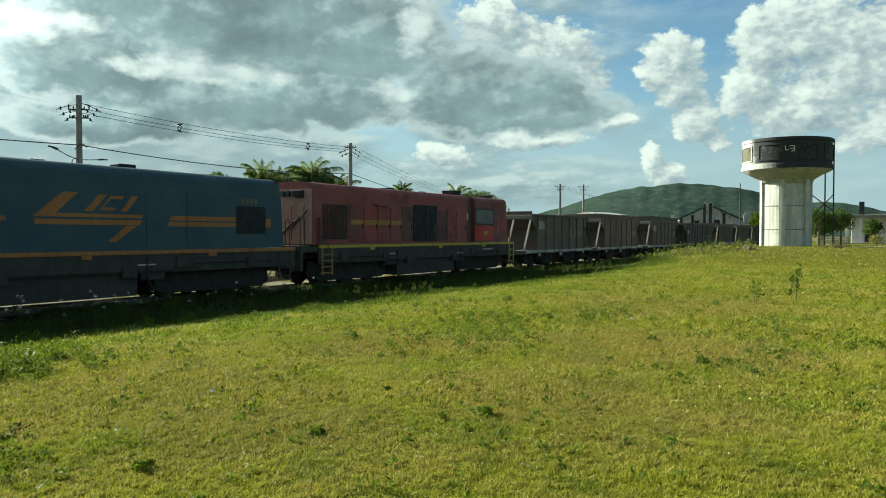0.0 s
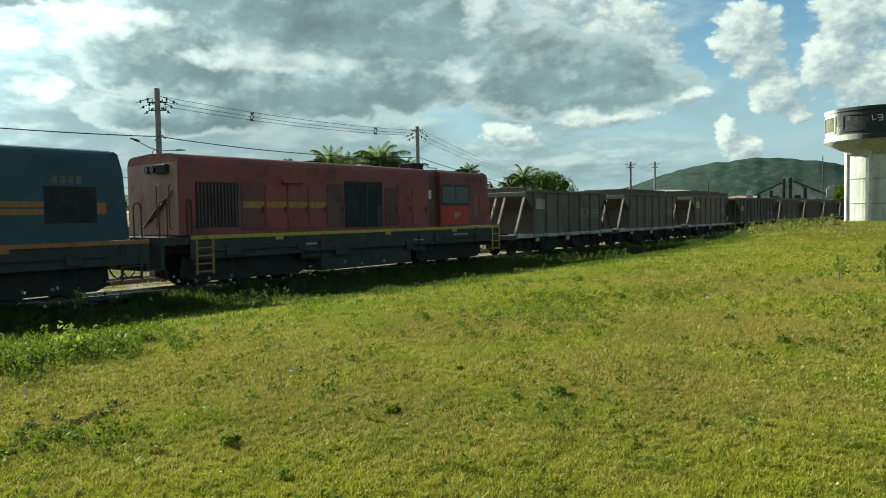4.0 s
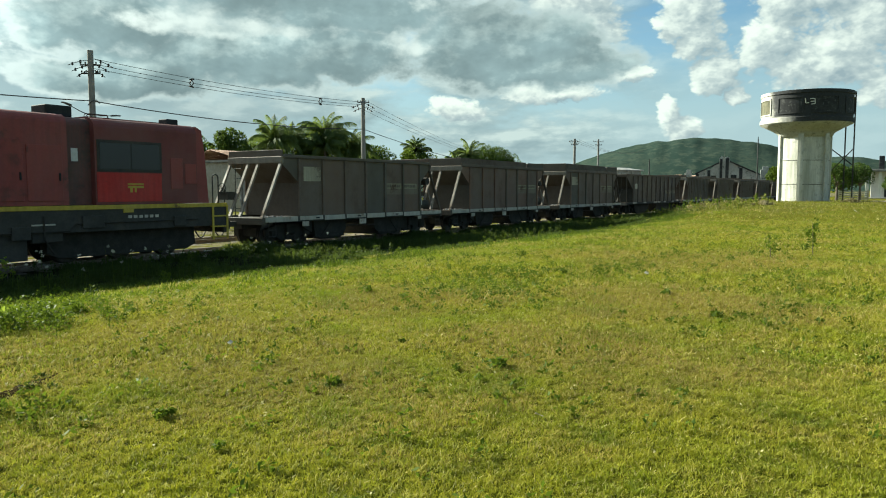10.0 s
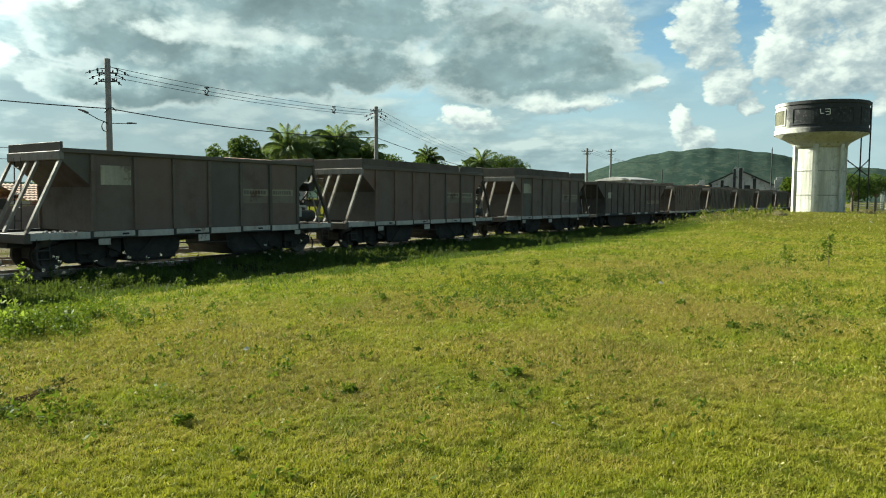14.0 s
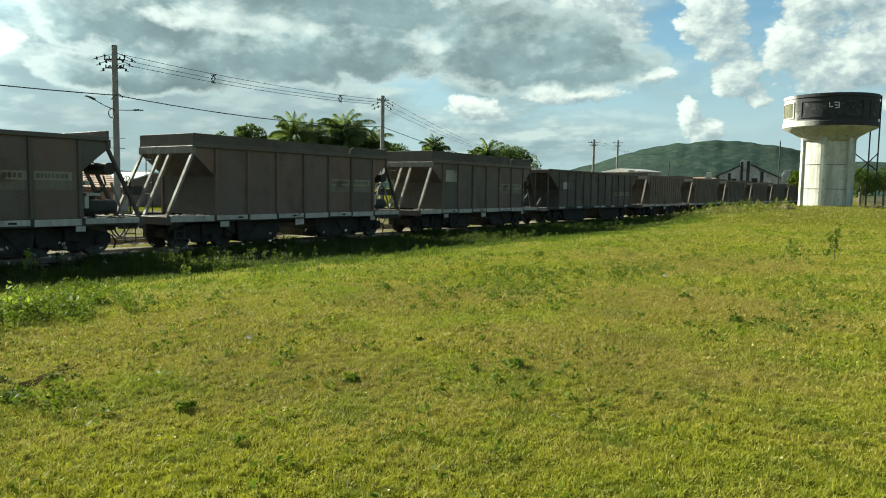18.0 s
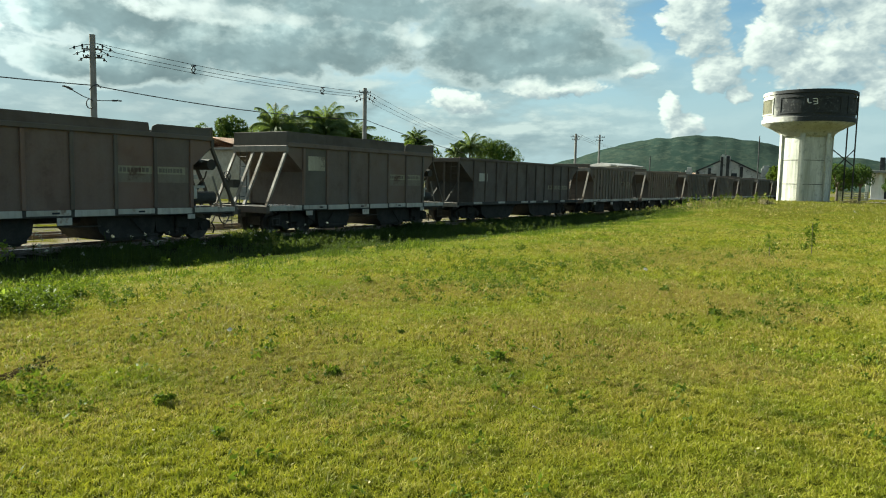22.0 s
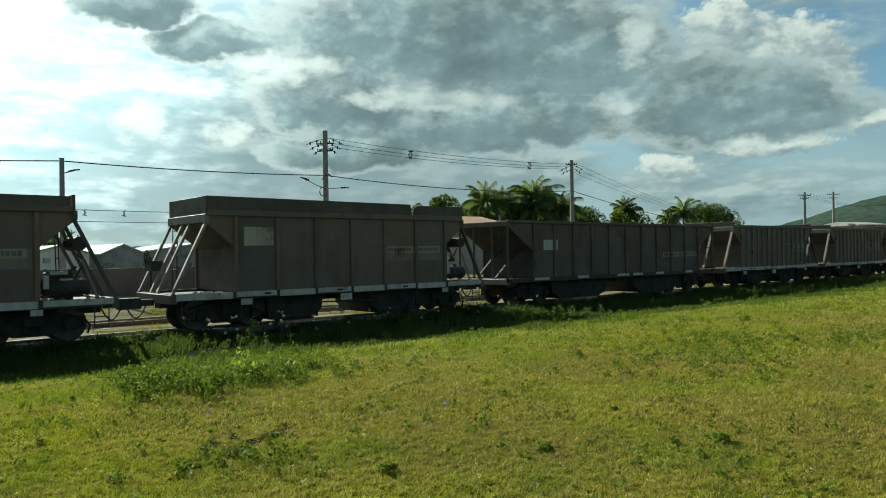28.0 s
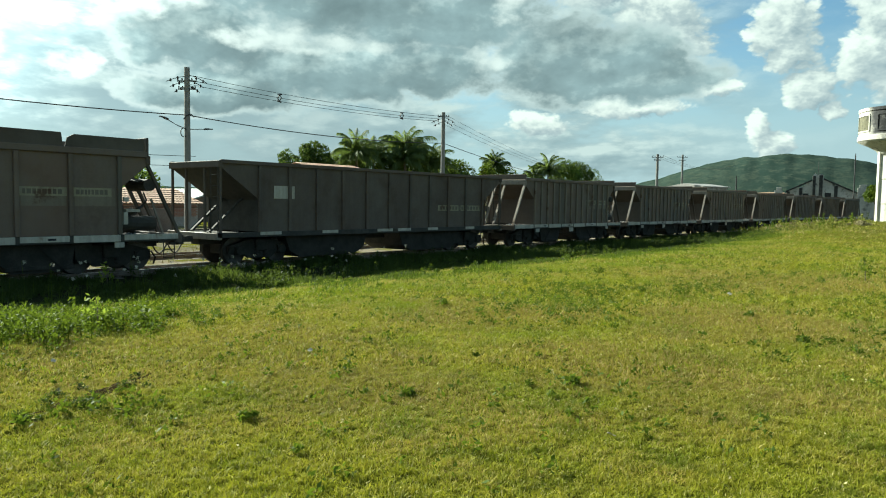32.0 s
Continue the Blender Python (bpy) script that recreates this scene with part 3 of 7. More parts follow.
def axis_steps(fine_a, fine_b, step, far):
    vals = list(np.arange(fine_a, fine_b + 1e-6, step))
    d, v = step, fine_b
    while v < far:
        d *= 1.25
        v += d
        vals.append(v)
    d, v = step, fine_a
    while v > -far:
        d *= 1.25
        v -= d
        vals.insert(0, v)
    return vals


def build_ground():
    xs, ys = axis_steps(-4.0, 64.0, 0.4, 4000.0), axis_steps(-3.0, 30.0, 0.4, 4000.0)
    verts = [(x, y, ground_z(x, y)) for y in ys for x in xs]
    n = len(xs)
    faces = [(j * n + i, j * n + i + 1, (j + 1) * n + i + 1, (j + 1) * n + i) for j in range(len(ys) - 1) for i in range(n - 1)]
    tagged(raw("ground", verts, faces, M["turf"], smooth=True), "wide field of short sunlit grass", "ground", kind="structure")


build_ground()


def build_track(y0, x0, x1, label, stones):
    root = thing("railway_track", label, "railway track")
    root["kind"] = "structure"
    h = RAIL_Z
    if stones:
        bm = bmesh.new()
        prism(bm, [(y0 - 0.72, h - 0.34), (y0 - 0.44, h - 0.13), (y0 + 0.7, h - 0.13), (y0 + 1.3, h - 0.34)], x0, x1, "x")
        part("ballast_bed", bm, M["ballast"], root, "dusty crushed stone bed")
    for s in (-0.5, 0.5):
        bm = bmesh.new()
        w, yy = 0.035, y0 + s
        prism(bm, [(yy - 0.06, h - 0.14), (yy + 0.06, h - 0.14), (yy + 0.06, h - 0.12), (yy + 0.012, h - 0.105), (yy + 0.012, h - 0.04), (yy + w, h - 0.03), (yy + w, h - 0.006), (yy - w, h - 0.006), (yy - w, h - 0.03), (yy - 0.012, h - 0.04), (yy - 0.012, h - 0.105), (yy - 0.06, h - 0.12)], x0, x1, "x")
        rail = part("rail", bm, M["rail"], root)
        part("rail_head", boxes((x0, x1, yy - 0.03, yy + 0.03, h - 0.006, h)), M["rail_top"], rail, "polished running surface")
    if stones:
        # pale loose stones lying between and behind the rails
        rs = np.random.default_rng(17)
        n = 5200
        px, py, r = rs.uniform(2.0, 48.0, n), rs.uniform(y0 - 0.42, y0 + 2.0, n), rs.uniform(0.02, 0.055, n)
        unit = np.array([(1, 0, 0), (-1, 0, 0), (0, 1, 0), (0, -1, 0), (0, 0, 0.8), (0, 0, -0.8)])
        tri = np.array([(0, 2, 4), (2, 1, 4), (1, 3, 4), (3, 0, 4), (2, 0, 5), (1, 2, 5), (3, 1, 5), (0, 3, 5)])
        pz = np.where(py < y0 + 0.7, h - 0.125, h - 0.125 - 0.35 * np.clip(py - y0 - 0.7, 0, 0.6))
        spin = rs.uniform(0.6, 1.4, (n, 6, 1))
        pts = np.stack([px, py, pz + r * 0.3], 1)[:, None, :] + unit[None] * r[:, None, None] * spin
        me = bpy.data.meshes.new("loose_stones")
        me.from_pydata(pts.reshape(-1, 3).tolist(), [], (np.arange(n)[:, None, None] * 6 + tri[None]).reshape(-1, 3).tolist())
        me.materials.append(M["pale_stone"])
        ob = new("loose_stones", me)
        ob.parent = root
        tagged(ob, "pale loose stones between the rails", kind="stuff")
    proto = mesh_of("sleeper", boxes((-0.11, 0.11, -1.0, 1.0, -0.13, 0.0), bevel=0.012), M["sleeper"])
    rng = random.Random(int(y0 * 10))
    x = x0 + 0.3
    while x < min(x1, 62.0):
        ob = new("sleeper", proto)
        ob.parent = root
        ob.matrix_basis = pose(x + rng.uniform(-0.03, 0.03), y0, h - 0.142, 0, 0, rng.uniform(-1.5, 1.5))
        x += 0.62


build_track(TRACK_Y, -30.0, 260.0, "railway track on dusty crushed stone under the train", True)
build_track(TRACK_Y + 4.4, -30.0, 260.0, "second railway track half sunk in dry ground", False)


# ---------------------------------------------------------------- rolling stock
def gone(t):
    """Metres that the train has rolled since the start; it slows gently."""
    return 2.1265 * t - 0.00054 * t * t - 0.000171 * t ** 3


def wheelset(parent, u, r):
    """Two wheels on an axle, centred on its own origin so that it can roll."""
    bm = bmesh.new()
    tube(bm, [(0, -0.82, 0), (0, 0.82, 0)], 0.07, 10)
    axle = part("wheelset", bm, M["wheel"], parent, at=(u, 0, r))
    for s in (-1, 1):
        bm = bmesh.new()
        rows = [(0.09, 0.60), (0.13, 0.60), (0.15, 0.565), (r * 0.78, 0.535), (r * 0.82, 0.585), (r, 0.585), (r, 0.48), (r + 0.03, 0.47), (r + 0.03, 0.445), (r * 0.8, 0.445), (0.12, 0.47), (0.09, 0.44)]
        lathe(bm, [(a, s * b) for a, b in rows], 28, axis="y")
        for j in range(5):
            a = TAU * j / 5
            box(bm, math.cos(a) * r * 0.5 - 0.03, math.cos(a) * r * 0.5 + 0.03, s * 0.555 - 0.012, s * 0.555 + 0.012, math.sin(a) * r * 0.5 - 0.03, math.sin(a) * r * 0.5 + 0.03)
        wheel = part("wheel", bm, M["wheel"], axle)
        bm = bmesh.new()
        lathe(bm, [(r * 0.9, s * 0.588), (r * 0.985, s * 0.588), (r * 0.985, s * 0.592), (r * 0.9, s * 0.592)], 28, axis="y")
        part("tyre_face", bm, M["tread"], axle, "worn bright rim of the wheel")
    return axle


def bogie(parent, u, base=1.6, r=0.42, axles=2):
    """Side frames with springs and boxes, and a bolster between them."""
    half = base * (axles - 1) / 2
    for s in (-1, 1):
        bm = bmesh.new()
        y0, y1 = s * 0.68, s * 0.82
        if axles == 2:
            prism(bm, [(u - half - 0.32, r - 0.10), (u - half - 0.32, r + 0.16), (u - 0.45, r + 0.34), (u + 0.45, r + 0.34), (u + half + 0.32, r + 0.16), (u + half + 0.32, r - 0.10), (u + half - 0.18, r - 0.10), (u + 0.42, r - 0.24), (u - 0.42, r - 0.24), (u - half + 0.18, r - 0.10)], y0, y1)
        else:
            prism(bm, [(u - half - 0.75, r - 0.15), (u - half - 0.7, r + 0.46), (u + half + 0.7, r + 0.46), (u + half + 0.75, r - 0.15), (u + half + 0.4, r - 0.30), (u - half - 0.4, r - 0.30)], y0, s * 1.0)
        frame_part = part("side_frame", bm, M["bogie"], parent)
        for i in range(axles):
            x = u - half + base * i
            bm = bmesh.new()
            tube(bm, [(x, s * 0.80, r), (x, s * 0.93, r)], 0.14, 12)
            box(bm, x - 0.15, x + 0.15, min(s * 0.8, s * 0.88), max(s * 0.8, s * 0.88), r - 0.13, r + 0.14)
            part("axle_box", bm, M["bogie"], frame_part)
        for x in (u - 0.16, u + 0.16):
            bm = bmesh.new()
            lathe(bm, [(0.05 + 0.03 * (j % 2), r - 0.18 + 0.045 * j) for j in range(10)], 10, x, s * 0.84)
            part("spring", bm, M["wheel"], frame_part)
    if axles == 2:
        part("spring_plank", boxes((u - half - 0.2, u + half + 0.2, -0.62, 0.62, r - 0.12, r + 0.2), bevel=0.03), M["bogie"], parent)
        for s in (-1, 1):
            bm = bmesh.new()
            tube(bm, [(u + s * (half + 0.30), -0.9, r + 0.12), (u + s * (half + 0.42), -0.9, r - 0.06), (u + s * (half + 0.36), -0.9, r - 0.24)], 0.025, 6)
            part("brake_hanger", bm, M["bogie"], parent)
    part("bolster", boxes((u - 0.22, u + 0.22, -0.95, 0.95, r - 0.02, r + 0.36), bevel=0.03), M["bogie"], parent)
    return [wheelset(parent, u - half + base * i, r) for i in range(axles)]


def coupler(parent, u, way):
    bm = boxes((min(u, u + way * 0.42), max(u, u + way * 0.42), -0.09, 0.09, 0.70, 0.88), bevel=0.02)
    box(bm, min(u + way * 0.36, u + way * 0.62), max(u + way * 0.36, u + way * 0.62), -0.15, 0.13, 0.64, 0.93)
    part("coupler", bm, M["under"], parent)
    bm = bmesh.new()
    pts = [(u + way * (0.05 + 0.55 * i / 8), 0.42, 0.72 - 0.36 * math.sin(math.pi * i / 8)) for i in range(9)]
    tube(bm, pts, 0.022, 6)
    part("brake_hose", bm, M["under"], parent, "hanging black rubber hose")


WAGON = 10.90    # length over the end sills


def hopper(color, top=0.12, struts="pale_steel", band="cream", label_plate=True, tall=0.0, sill_gaps=(), ribs=6):
    """An open hopper wagon: sloped ends on slanting struts, ribbed sides, a pale side sill."""
    root = thing("hopper_wagon", "", "hopper wagon", group="hopper wagons of the train")
    paint = M[color]
    S, L = SIDE, WAGON
    zs0, zs1, zt = 0.84, 1.04, 3.10
    u0, u1, in0 = 0.95, L - 1.0, 1.75
    v1 = L - in0
    for s in (-1, 1):
        # pale sill of pressed plates, each a little different
        sill = part("side_sill", boxes((0.0, L, min(s * (S - 0.10), s * (S - 0.005)), max(s * (S - 0.10), s * (S - 0.005)), zs0, zs1), bevel=0.01), M["under"], root, "dark steel side sill")
        cuts = [0.06, in0 - 0.06] + [in0 + (v1 - in0) * i / 6 for i in range(1, 6)] + [v1 + 0.06, L - 0.06]
        for i, (a, b) in enumerate(zip(cuts, cuts[1:])):
            if i in sill_gaps:
                continue
            zz = zs0 + (0.05 if i % 2 else 0.02)
            bm = boxes((a + 0.05, b - 0.05, min(s * (S - 0.007), s * (S + 0.012)), max(s * (S - 0.007), s * (S + 0.012)), zz, zs1 - 0.005), bevel=0.004)
            part("sill_band", bm, M[band], sill, "chalky white paint band")
        # side sheet
        bm = bmesh.new()
        prism(bm, [(u0, zt), (u0, zt - 0.22), (in0, 2.22), (in0, zs1), (v1, zs1), (v1, 2.22), (u1, zt - 0.22), (u1, zt)], s * (S - 0.05), s * (S - 0.042))
        side = part("side_sheet", bm, paint, root)
        for i in range(ribs):
            a, b = (in0 + (v1 - in0) * j / ribs for j in (i, i + 1))
            part("side_panel", boxes((a + 0.06, b - 0.06, *sorted((s * (S - 0.0419), s * (S - 0.0395))), zs1 + 0.01, zt - 0.03)), paint, side)
        # hanging plates below the sill
        for u, w, d in ((in0 + 0.12, 0.34, 0.17), (L / 2 - 0.42, 0.40, 0.20), (v1 - 0.15, 0.26, 0.14)):
            part("sill_tab", boxes((u, u + w, *sorted((s * (S - 0.02), s * (S + 0.004))), zs0 - d, zs0 - 0.002), bevel=0.006), M[band], sill, "chalky white plate hanging from the sill")
        for u in (2.55, 4.9, 7.35):
            part("sill_slot", boxes((u, u + 0.2, *sorted((s * (S + 0.0125), s * (S + 0.016))), zs1 - 0.11, zs1 - 0.06)), M["dark_hole"], sill)
        for i in range(ribs + 1):
            u = in0 + (v1 - in0) * i / ribs
            bm = boxes((u - 0.055, u + 0.055, min(s * (S - 0.042), s * (S + 0.03)), max(s * (S - 0.042), s * (S + 0.045)), zs1 + 0.002, zt - 0.03), bevel=0.012)
            part("rib", bm, M["patch_brown"] if ribs > 6 else paint, side)
        part("top_rail", boxes((u0, u1, min(s * (S - 0.07), s * (S + 0.035)), max(s * (S - 0.07), s * (S + 0.035)), zt - 0.02, zt + top), bevel=0.015), paint, root)
        if tall:
            bm = bmesh.new()
            prism(bm, [(u0 + 0.05, zt + top), (u0 + 0.05, zt + top + tall), (7.72, zt + top + tall * 0.93), (7.76, zt + top)], s * (S - 0.05), s * (S - 0.02))
            part("raised_board", bm, M["hopper_dark"], root, "dark board raised along the rim")
            bm = bmesh.new()
            prism(bm, [(7.80, zt + top), (7.86, zt + top + tall * 0.62), (8.02, zt + top + tall * 0.86), (u1 - 0.05, zt + top + tall * 0.86), (u1 - 0.05, zt + top)], s * (S - 0.05), s * (S - 0.02))
            part("raised_board", bm, M["hopper_dark"], root, "shorter dark board with a bent corner")
        if label_plate:
            bm = boxes((in0 + 0.24, in0 + 1.12, min(s * (S - 0.03), s * (S - 0.043)), max(s * (S - 0.03), s * (S - 0.043)), 2.28, 2.80), bevel=0.004)
            part("label_plate", bm, M["stained_panel"], side, "flaking stained cream lettering panel")
        for q in (4, 5):
            u = in0 + (v1 - in0) * q / 6
            bm = boxes((u + 0.10, u + (v1 - in0) / 6 - 0.10, min(s * (S - 0.0375), s * (S - 0.043)), max(s * (S - 0.0375), s * (S - 0.043)), 1.78, 2.24))
            part("repainted_patch", bm, M["patch_brown"], side, "lighter brown repainted patch")
        for a, b in ((6.76, 7.84), (8.0, 8.95)):
            part("lettering_band", boxes((a, b, *sorted((s * (S - 0.036), s * (S - 0.039))), 2.02, 2.24)), M["tan"], side, "worn tan band behind the lettering")
        for a, b, z0, z1 in ((6.82, 7.78, 2.07, 2.19), (8.05, 8.88, 2.07, 2.19)):
            bm = bmesh.new()
            x = a
            while x < b - 0.05:
                w = 0.05 + 0.05 * ((x * 37) % 1)
                box(bm, x, x + w, *sorted((s * (S - 0.033), s * (S - 0.036))), z0, z1)
                x += w + 0.03
            tagged(part("stencil_marking", bm, M["stencil"], side), "row of dark worn stencilled marks", kind="stuff")
    for e in (0, 1):
        f = (lambda u: u) if e == 0 else (lambda u: L - u)
        way = -1 if e == 0 else 1
        # end: top plate, slope, upright lower plate
        bm = bmesh.new()
        prism(bm, [(f(u0), zt), (f(u0), zt - 0.22), (f(in0), 2.22), (f(in0), zs1), (f(in0 + 0.02), zs1), (f(in0 + 0.02), 2.23), (f(u0 + 0.03), zt - 0.2), (f(u0 + 0.03), zt)], -S + 0.05, S - 0.05)
        # darker paint than the sides: the shade of the end is put into it
        part("end_sheet", bm, M["hopper_dark"], root)
        bm = boxes((min(f(u0 - 0.06), f(u0 + 0.06)), max(f(u0 - 0.06), f(u0 + 0.06)), -S, S, zt - 0.20, zt + 0.03), bevel=0.015)
        # rear struts and beam get dark paint, coloured for their shaded side
        lean_paint = M[struts] if e == 0 else M["hopper_dark"]
        part("end_beam", bm, lean_paint, root, "channel across the top of the end")
        part("end_board", boxes((min(f(u0 - 0.02), f(u0 + 0.05)), max(f(u0 - 0.02), f(u0 + 0.05)), -S + 0.02, S - 0.02, zt + 0.03, zt + top + max(0.16, tall)), bevel=0.01), M["hopper_dark"], root)
        for y in (-S + 0.09, -0.18, 0.34, S - 0.09):
            bm = bmesh.new()
            beam(bm, (f(0.05), y, zs1), (f(u0), y, zt - 0.2), 0.11, 0.07)
            part("strut", bm, lean_paint, root)
        bm = boxes((min(f(-0.02), f(0.16)), max(f(-0.02), f(0.16)), -S, S, zs0 - 0.06, zs1 - 0.02), bevel=0.012)
        part("end_sill", bm, M["hopper_dark"], root)
        part("end_floor", boxes((min(f(0.1), f(in0)), max(f(0.1), f(in0)), -S + 0.1, S - 0.1, zs0 + 0.08, zs0 + 0.13)), M["under"], root)
        # ladder up the end
        bm = bmesh.new()
        for y in (0.62, 0.98):
            tube(bm, [(f(0.85), y, zs1), (f(0.90), y, zt - 0.1)], 0.016, 6)
        for i in range(5):
            z = zs1 + 0.25 + 0.36 * i
            tube(bm, [(f(0.86), 0.62, z), (f(0.86), 0.98, z)], 0.014, 6)
        part("end_ladder", bm, M["under"], root)
        # coal and stone spilled on the end platform
        rng = random.Random(5 + e)
        bm = bmesh.new()
        for i in range(26):
            x, y, r = f(rng.uniform(0.8, 1.65)), rng.uniform(-1.25, -0.2), rng.uniform(0.025, 0.065)
            bmesh.ops.create_icosphere(bm, subdivisions=1, radius=r, matrix=pose(x, y, zs0 + 0.13 + r * 0.6, rng.uniform(0, 90), 0, rng.uniform(0, 90)))
        tagged(part("spilled_ore", bm, M["pebble"], root), "pale stones spilled on the end platform", kind="stuff")
        coupler(root, f(0.0), way)
    # inside floor and chutes below
    for e in (0, 1):
        f = (lambda u: u) if e == 0 else (lambda u: L - u)
        bm = bmesh.new()
        prism(bm, [(f(2.75), zs0), (f(2.85), 0.30), (f(3.15), 0.13), (f(4.25), 0.13), (f(4.55), 0.42), (f(4.62), zs0)], -1.06, 1.06)
        part("chute", bm, M["bogie"], root, "dark discharge chute below the body")
        for s in (-1, 1):
            part("gate_beam", boxes((min(f(2.8), f(4.4)), max(f(2.8), f(4.4)), *sorted((s * 1.062, s * 1.12)), 0.20, 0.30), bevel=0.01), M["bogie"], root)
            part("gate_lever", beam(bmesh.new(), (f(3.1), s * 1.14, 0.22), (f(3.6), s * 1.14, 0.74), 0.03, 0.05), M["bogie"], root)
            bm = bmesh.new()
            prism(bm, [(f(2.3), zs0), (f(2.35), 0.58), (f(2.74), 0.40), (f(2.74), zs0)], *sorted((s * 0.9, s * 1.0)))
            part("brake_hanger", bm, M["bogie"], root)
    bm = bmesh.new()
    tube(bm, [(4.5, -1.05, 0.60), (L - 4.5, -1.05, 0.56)], 0.022, 6)
    part("brake_rod", bm, M["under"], root)
    bm = bmesh.new()
    for s in (-1, 1):
        prism(bm, [(s * (S - 0.06), 2.2), (s * (S - 0.06), 2.1), (s * 0.1, zs0 + 0.02), (s * 0.1, zs0 + 0.1)], in0 + 0.03, v1 - 0.03, "x")
    part("inner_slope", bm, paint, root)
    part("centre_sill", boxes((0.1, L - 0.1, -0.2, 0.2, 0.62, 0.86)), M["under"], root)
    bm = bmesh.new()
    tube(bm, [(3.5, -0.55, 0.72), (4.4, -0.55, 0.72)], 0.16, 12)
    part("brake_cylinder", bm, M["under"], root)
    # brake gear crowding the rear platform
    bm = bmesh.new()
    tube(bm, [(L - 1.55, -0.85, zs1 + 0.28), (L - 0.55, -0.85, zs1 + 0.28)], 0.2, 14)
    part("air_reservoir", bm, M["under"], root, "dark air reservoir on the rear platform")
    bm = bmesh.new()
    tube(bm, [(L - 0.78, -1.1, 2.36), (L - 0.78, -0.1, 2.36)], 0.17, 14)
    part("air_tank", bm, M["under"], root, "dark air tank hung under the end slope")
    for row in ((L - 1.62, L - 1.5, -1.32, -1.24, 1.3, 1.62), (L - 1.6, L - 1.46, -1.3, -1.22, 1.9, 2.02), (L - 1.45, L - 1.05, -1.1, -0.7, 1.62, 1.70)):
        part("brake_fitting", boxes(row, bevel=0.01), M["cream"], root, "white-painted brake fitting")
    part("valve_box", boxes((L - 1.3, L - 0.75, -0.3, 0.35, zs0 + 0.13, zs1 + 0.62), bevel=0.02), M["under"], root)
    bm = bmesh.new()
    tube(bm, [(L - 1.0, -0.3, zs1 + 0.5), (L - 0.8, -0.75, zs1 + 0.75), (L - 1.3, -0.9, zs1 + 0.45)], 0.03, 6)
    tube(bm, [(L - 0.7, 0.2, zs1 + 0.3), (L - 0.5, -0.4, zs1 + 0.9), (L - 0.9, -1.0, zs1 + 1.1)], 0.025, 6)
    part("brake_pipe", bm, M["under"], root)
    part("lever", beam(bmesh.new(), (L - 0.4, -1.1, zs1), (L - 0.75, -1.1, zs1 + 0.95), 0.03, 0.06), M["pale_steel"], root)
    for u in (1.75, L - 1.75):
        bogie(root, u)
    # hand brake on its own stand, with steps
    bm = bmesh.new()
    tube(bm, [(0.18, 0.75, zs1), (0.18, 0.75, 2.0)], 0.025, 6)
    box(bm, 0.10, 0.42, 0.45, 1.0, 1.62, 1.90)
    stand = part("brake_stand", bm, M["under"], root)
    bm = bmesh.new()
    ring = [(0.08, 0.75 + 0.2 * math.cos(TAU * i / 16), 2.0 + 0.2 * math.sin(TAU * i / 16)) for i in range(17)]
    tube(bm, ring, 0.014, 6, caps=False)
    for i in range(4):
        a = TAU * i / 8
        tube(bm, [(0.08, 0.75 - 0.2 * math.cos(a), 2.0 - 0.2 * math.sin(a)), (0.08, 0.75 + 0.2 * math.cos(a), 2.0 + 0.2 * math.sin(a))], 0.01, 5)
    part("brake_wheel", bm, M["wheel"], stand)
    for u in (0.25, L - 0.55):
        bm = bmesh.new()
        for x in (u, u + 0.32):
            tube(bm, [(x, -S - 0.01, zs0 + 0.05), (x, -S - 0.01, 0.36)], 0.014, 6)
        for z in (0.38, 0.60):
            tube(bm, [(u, -S - 0.01, z), (u + 0.32, -S - 0.01, z)], 0.014, 6)
        part("foot_step", bm, M["under"], root)
    return root


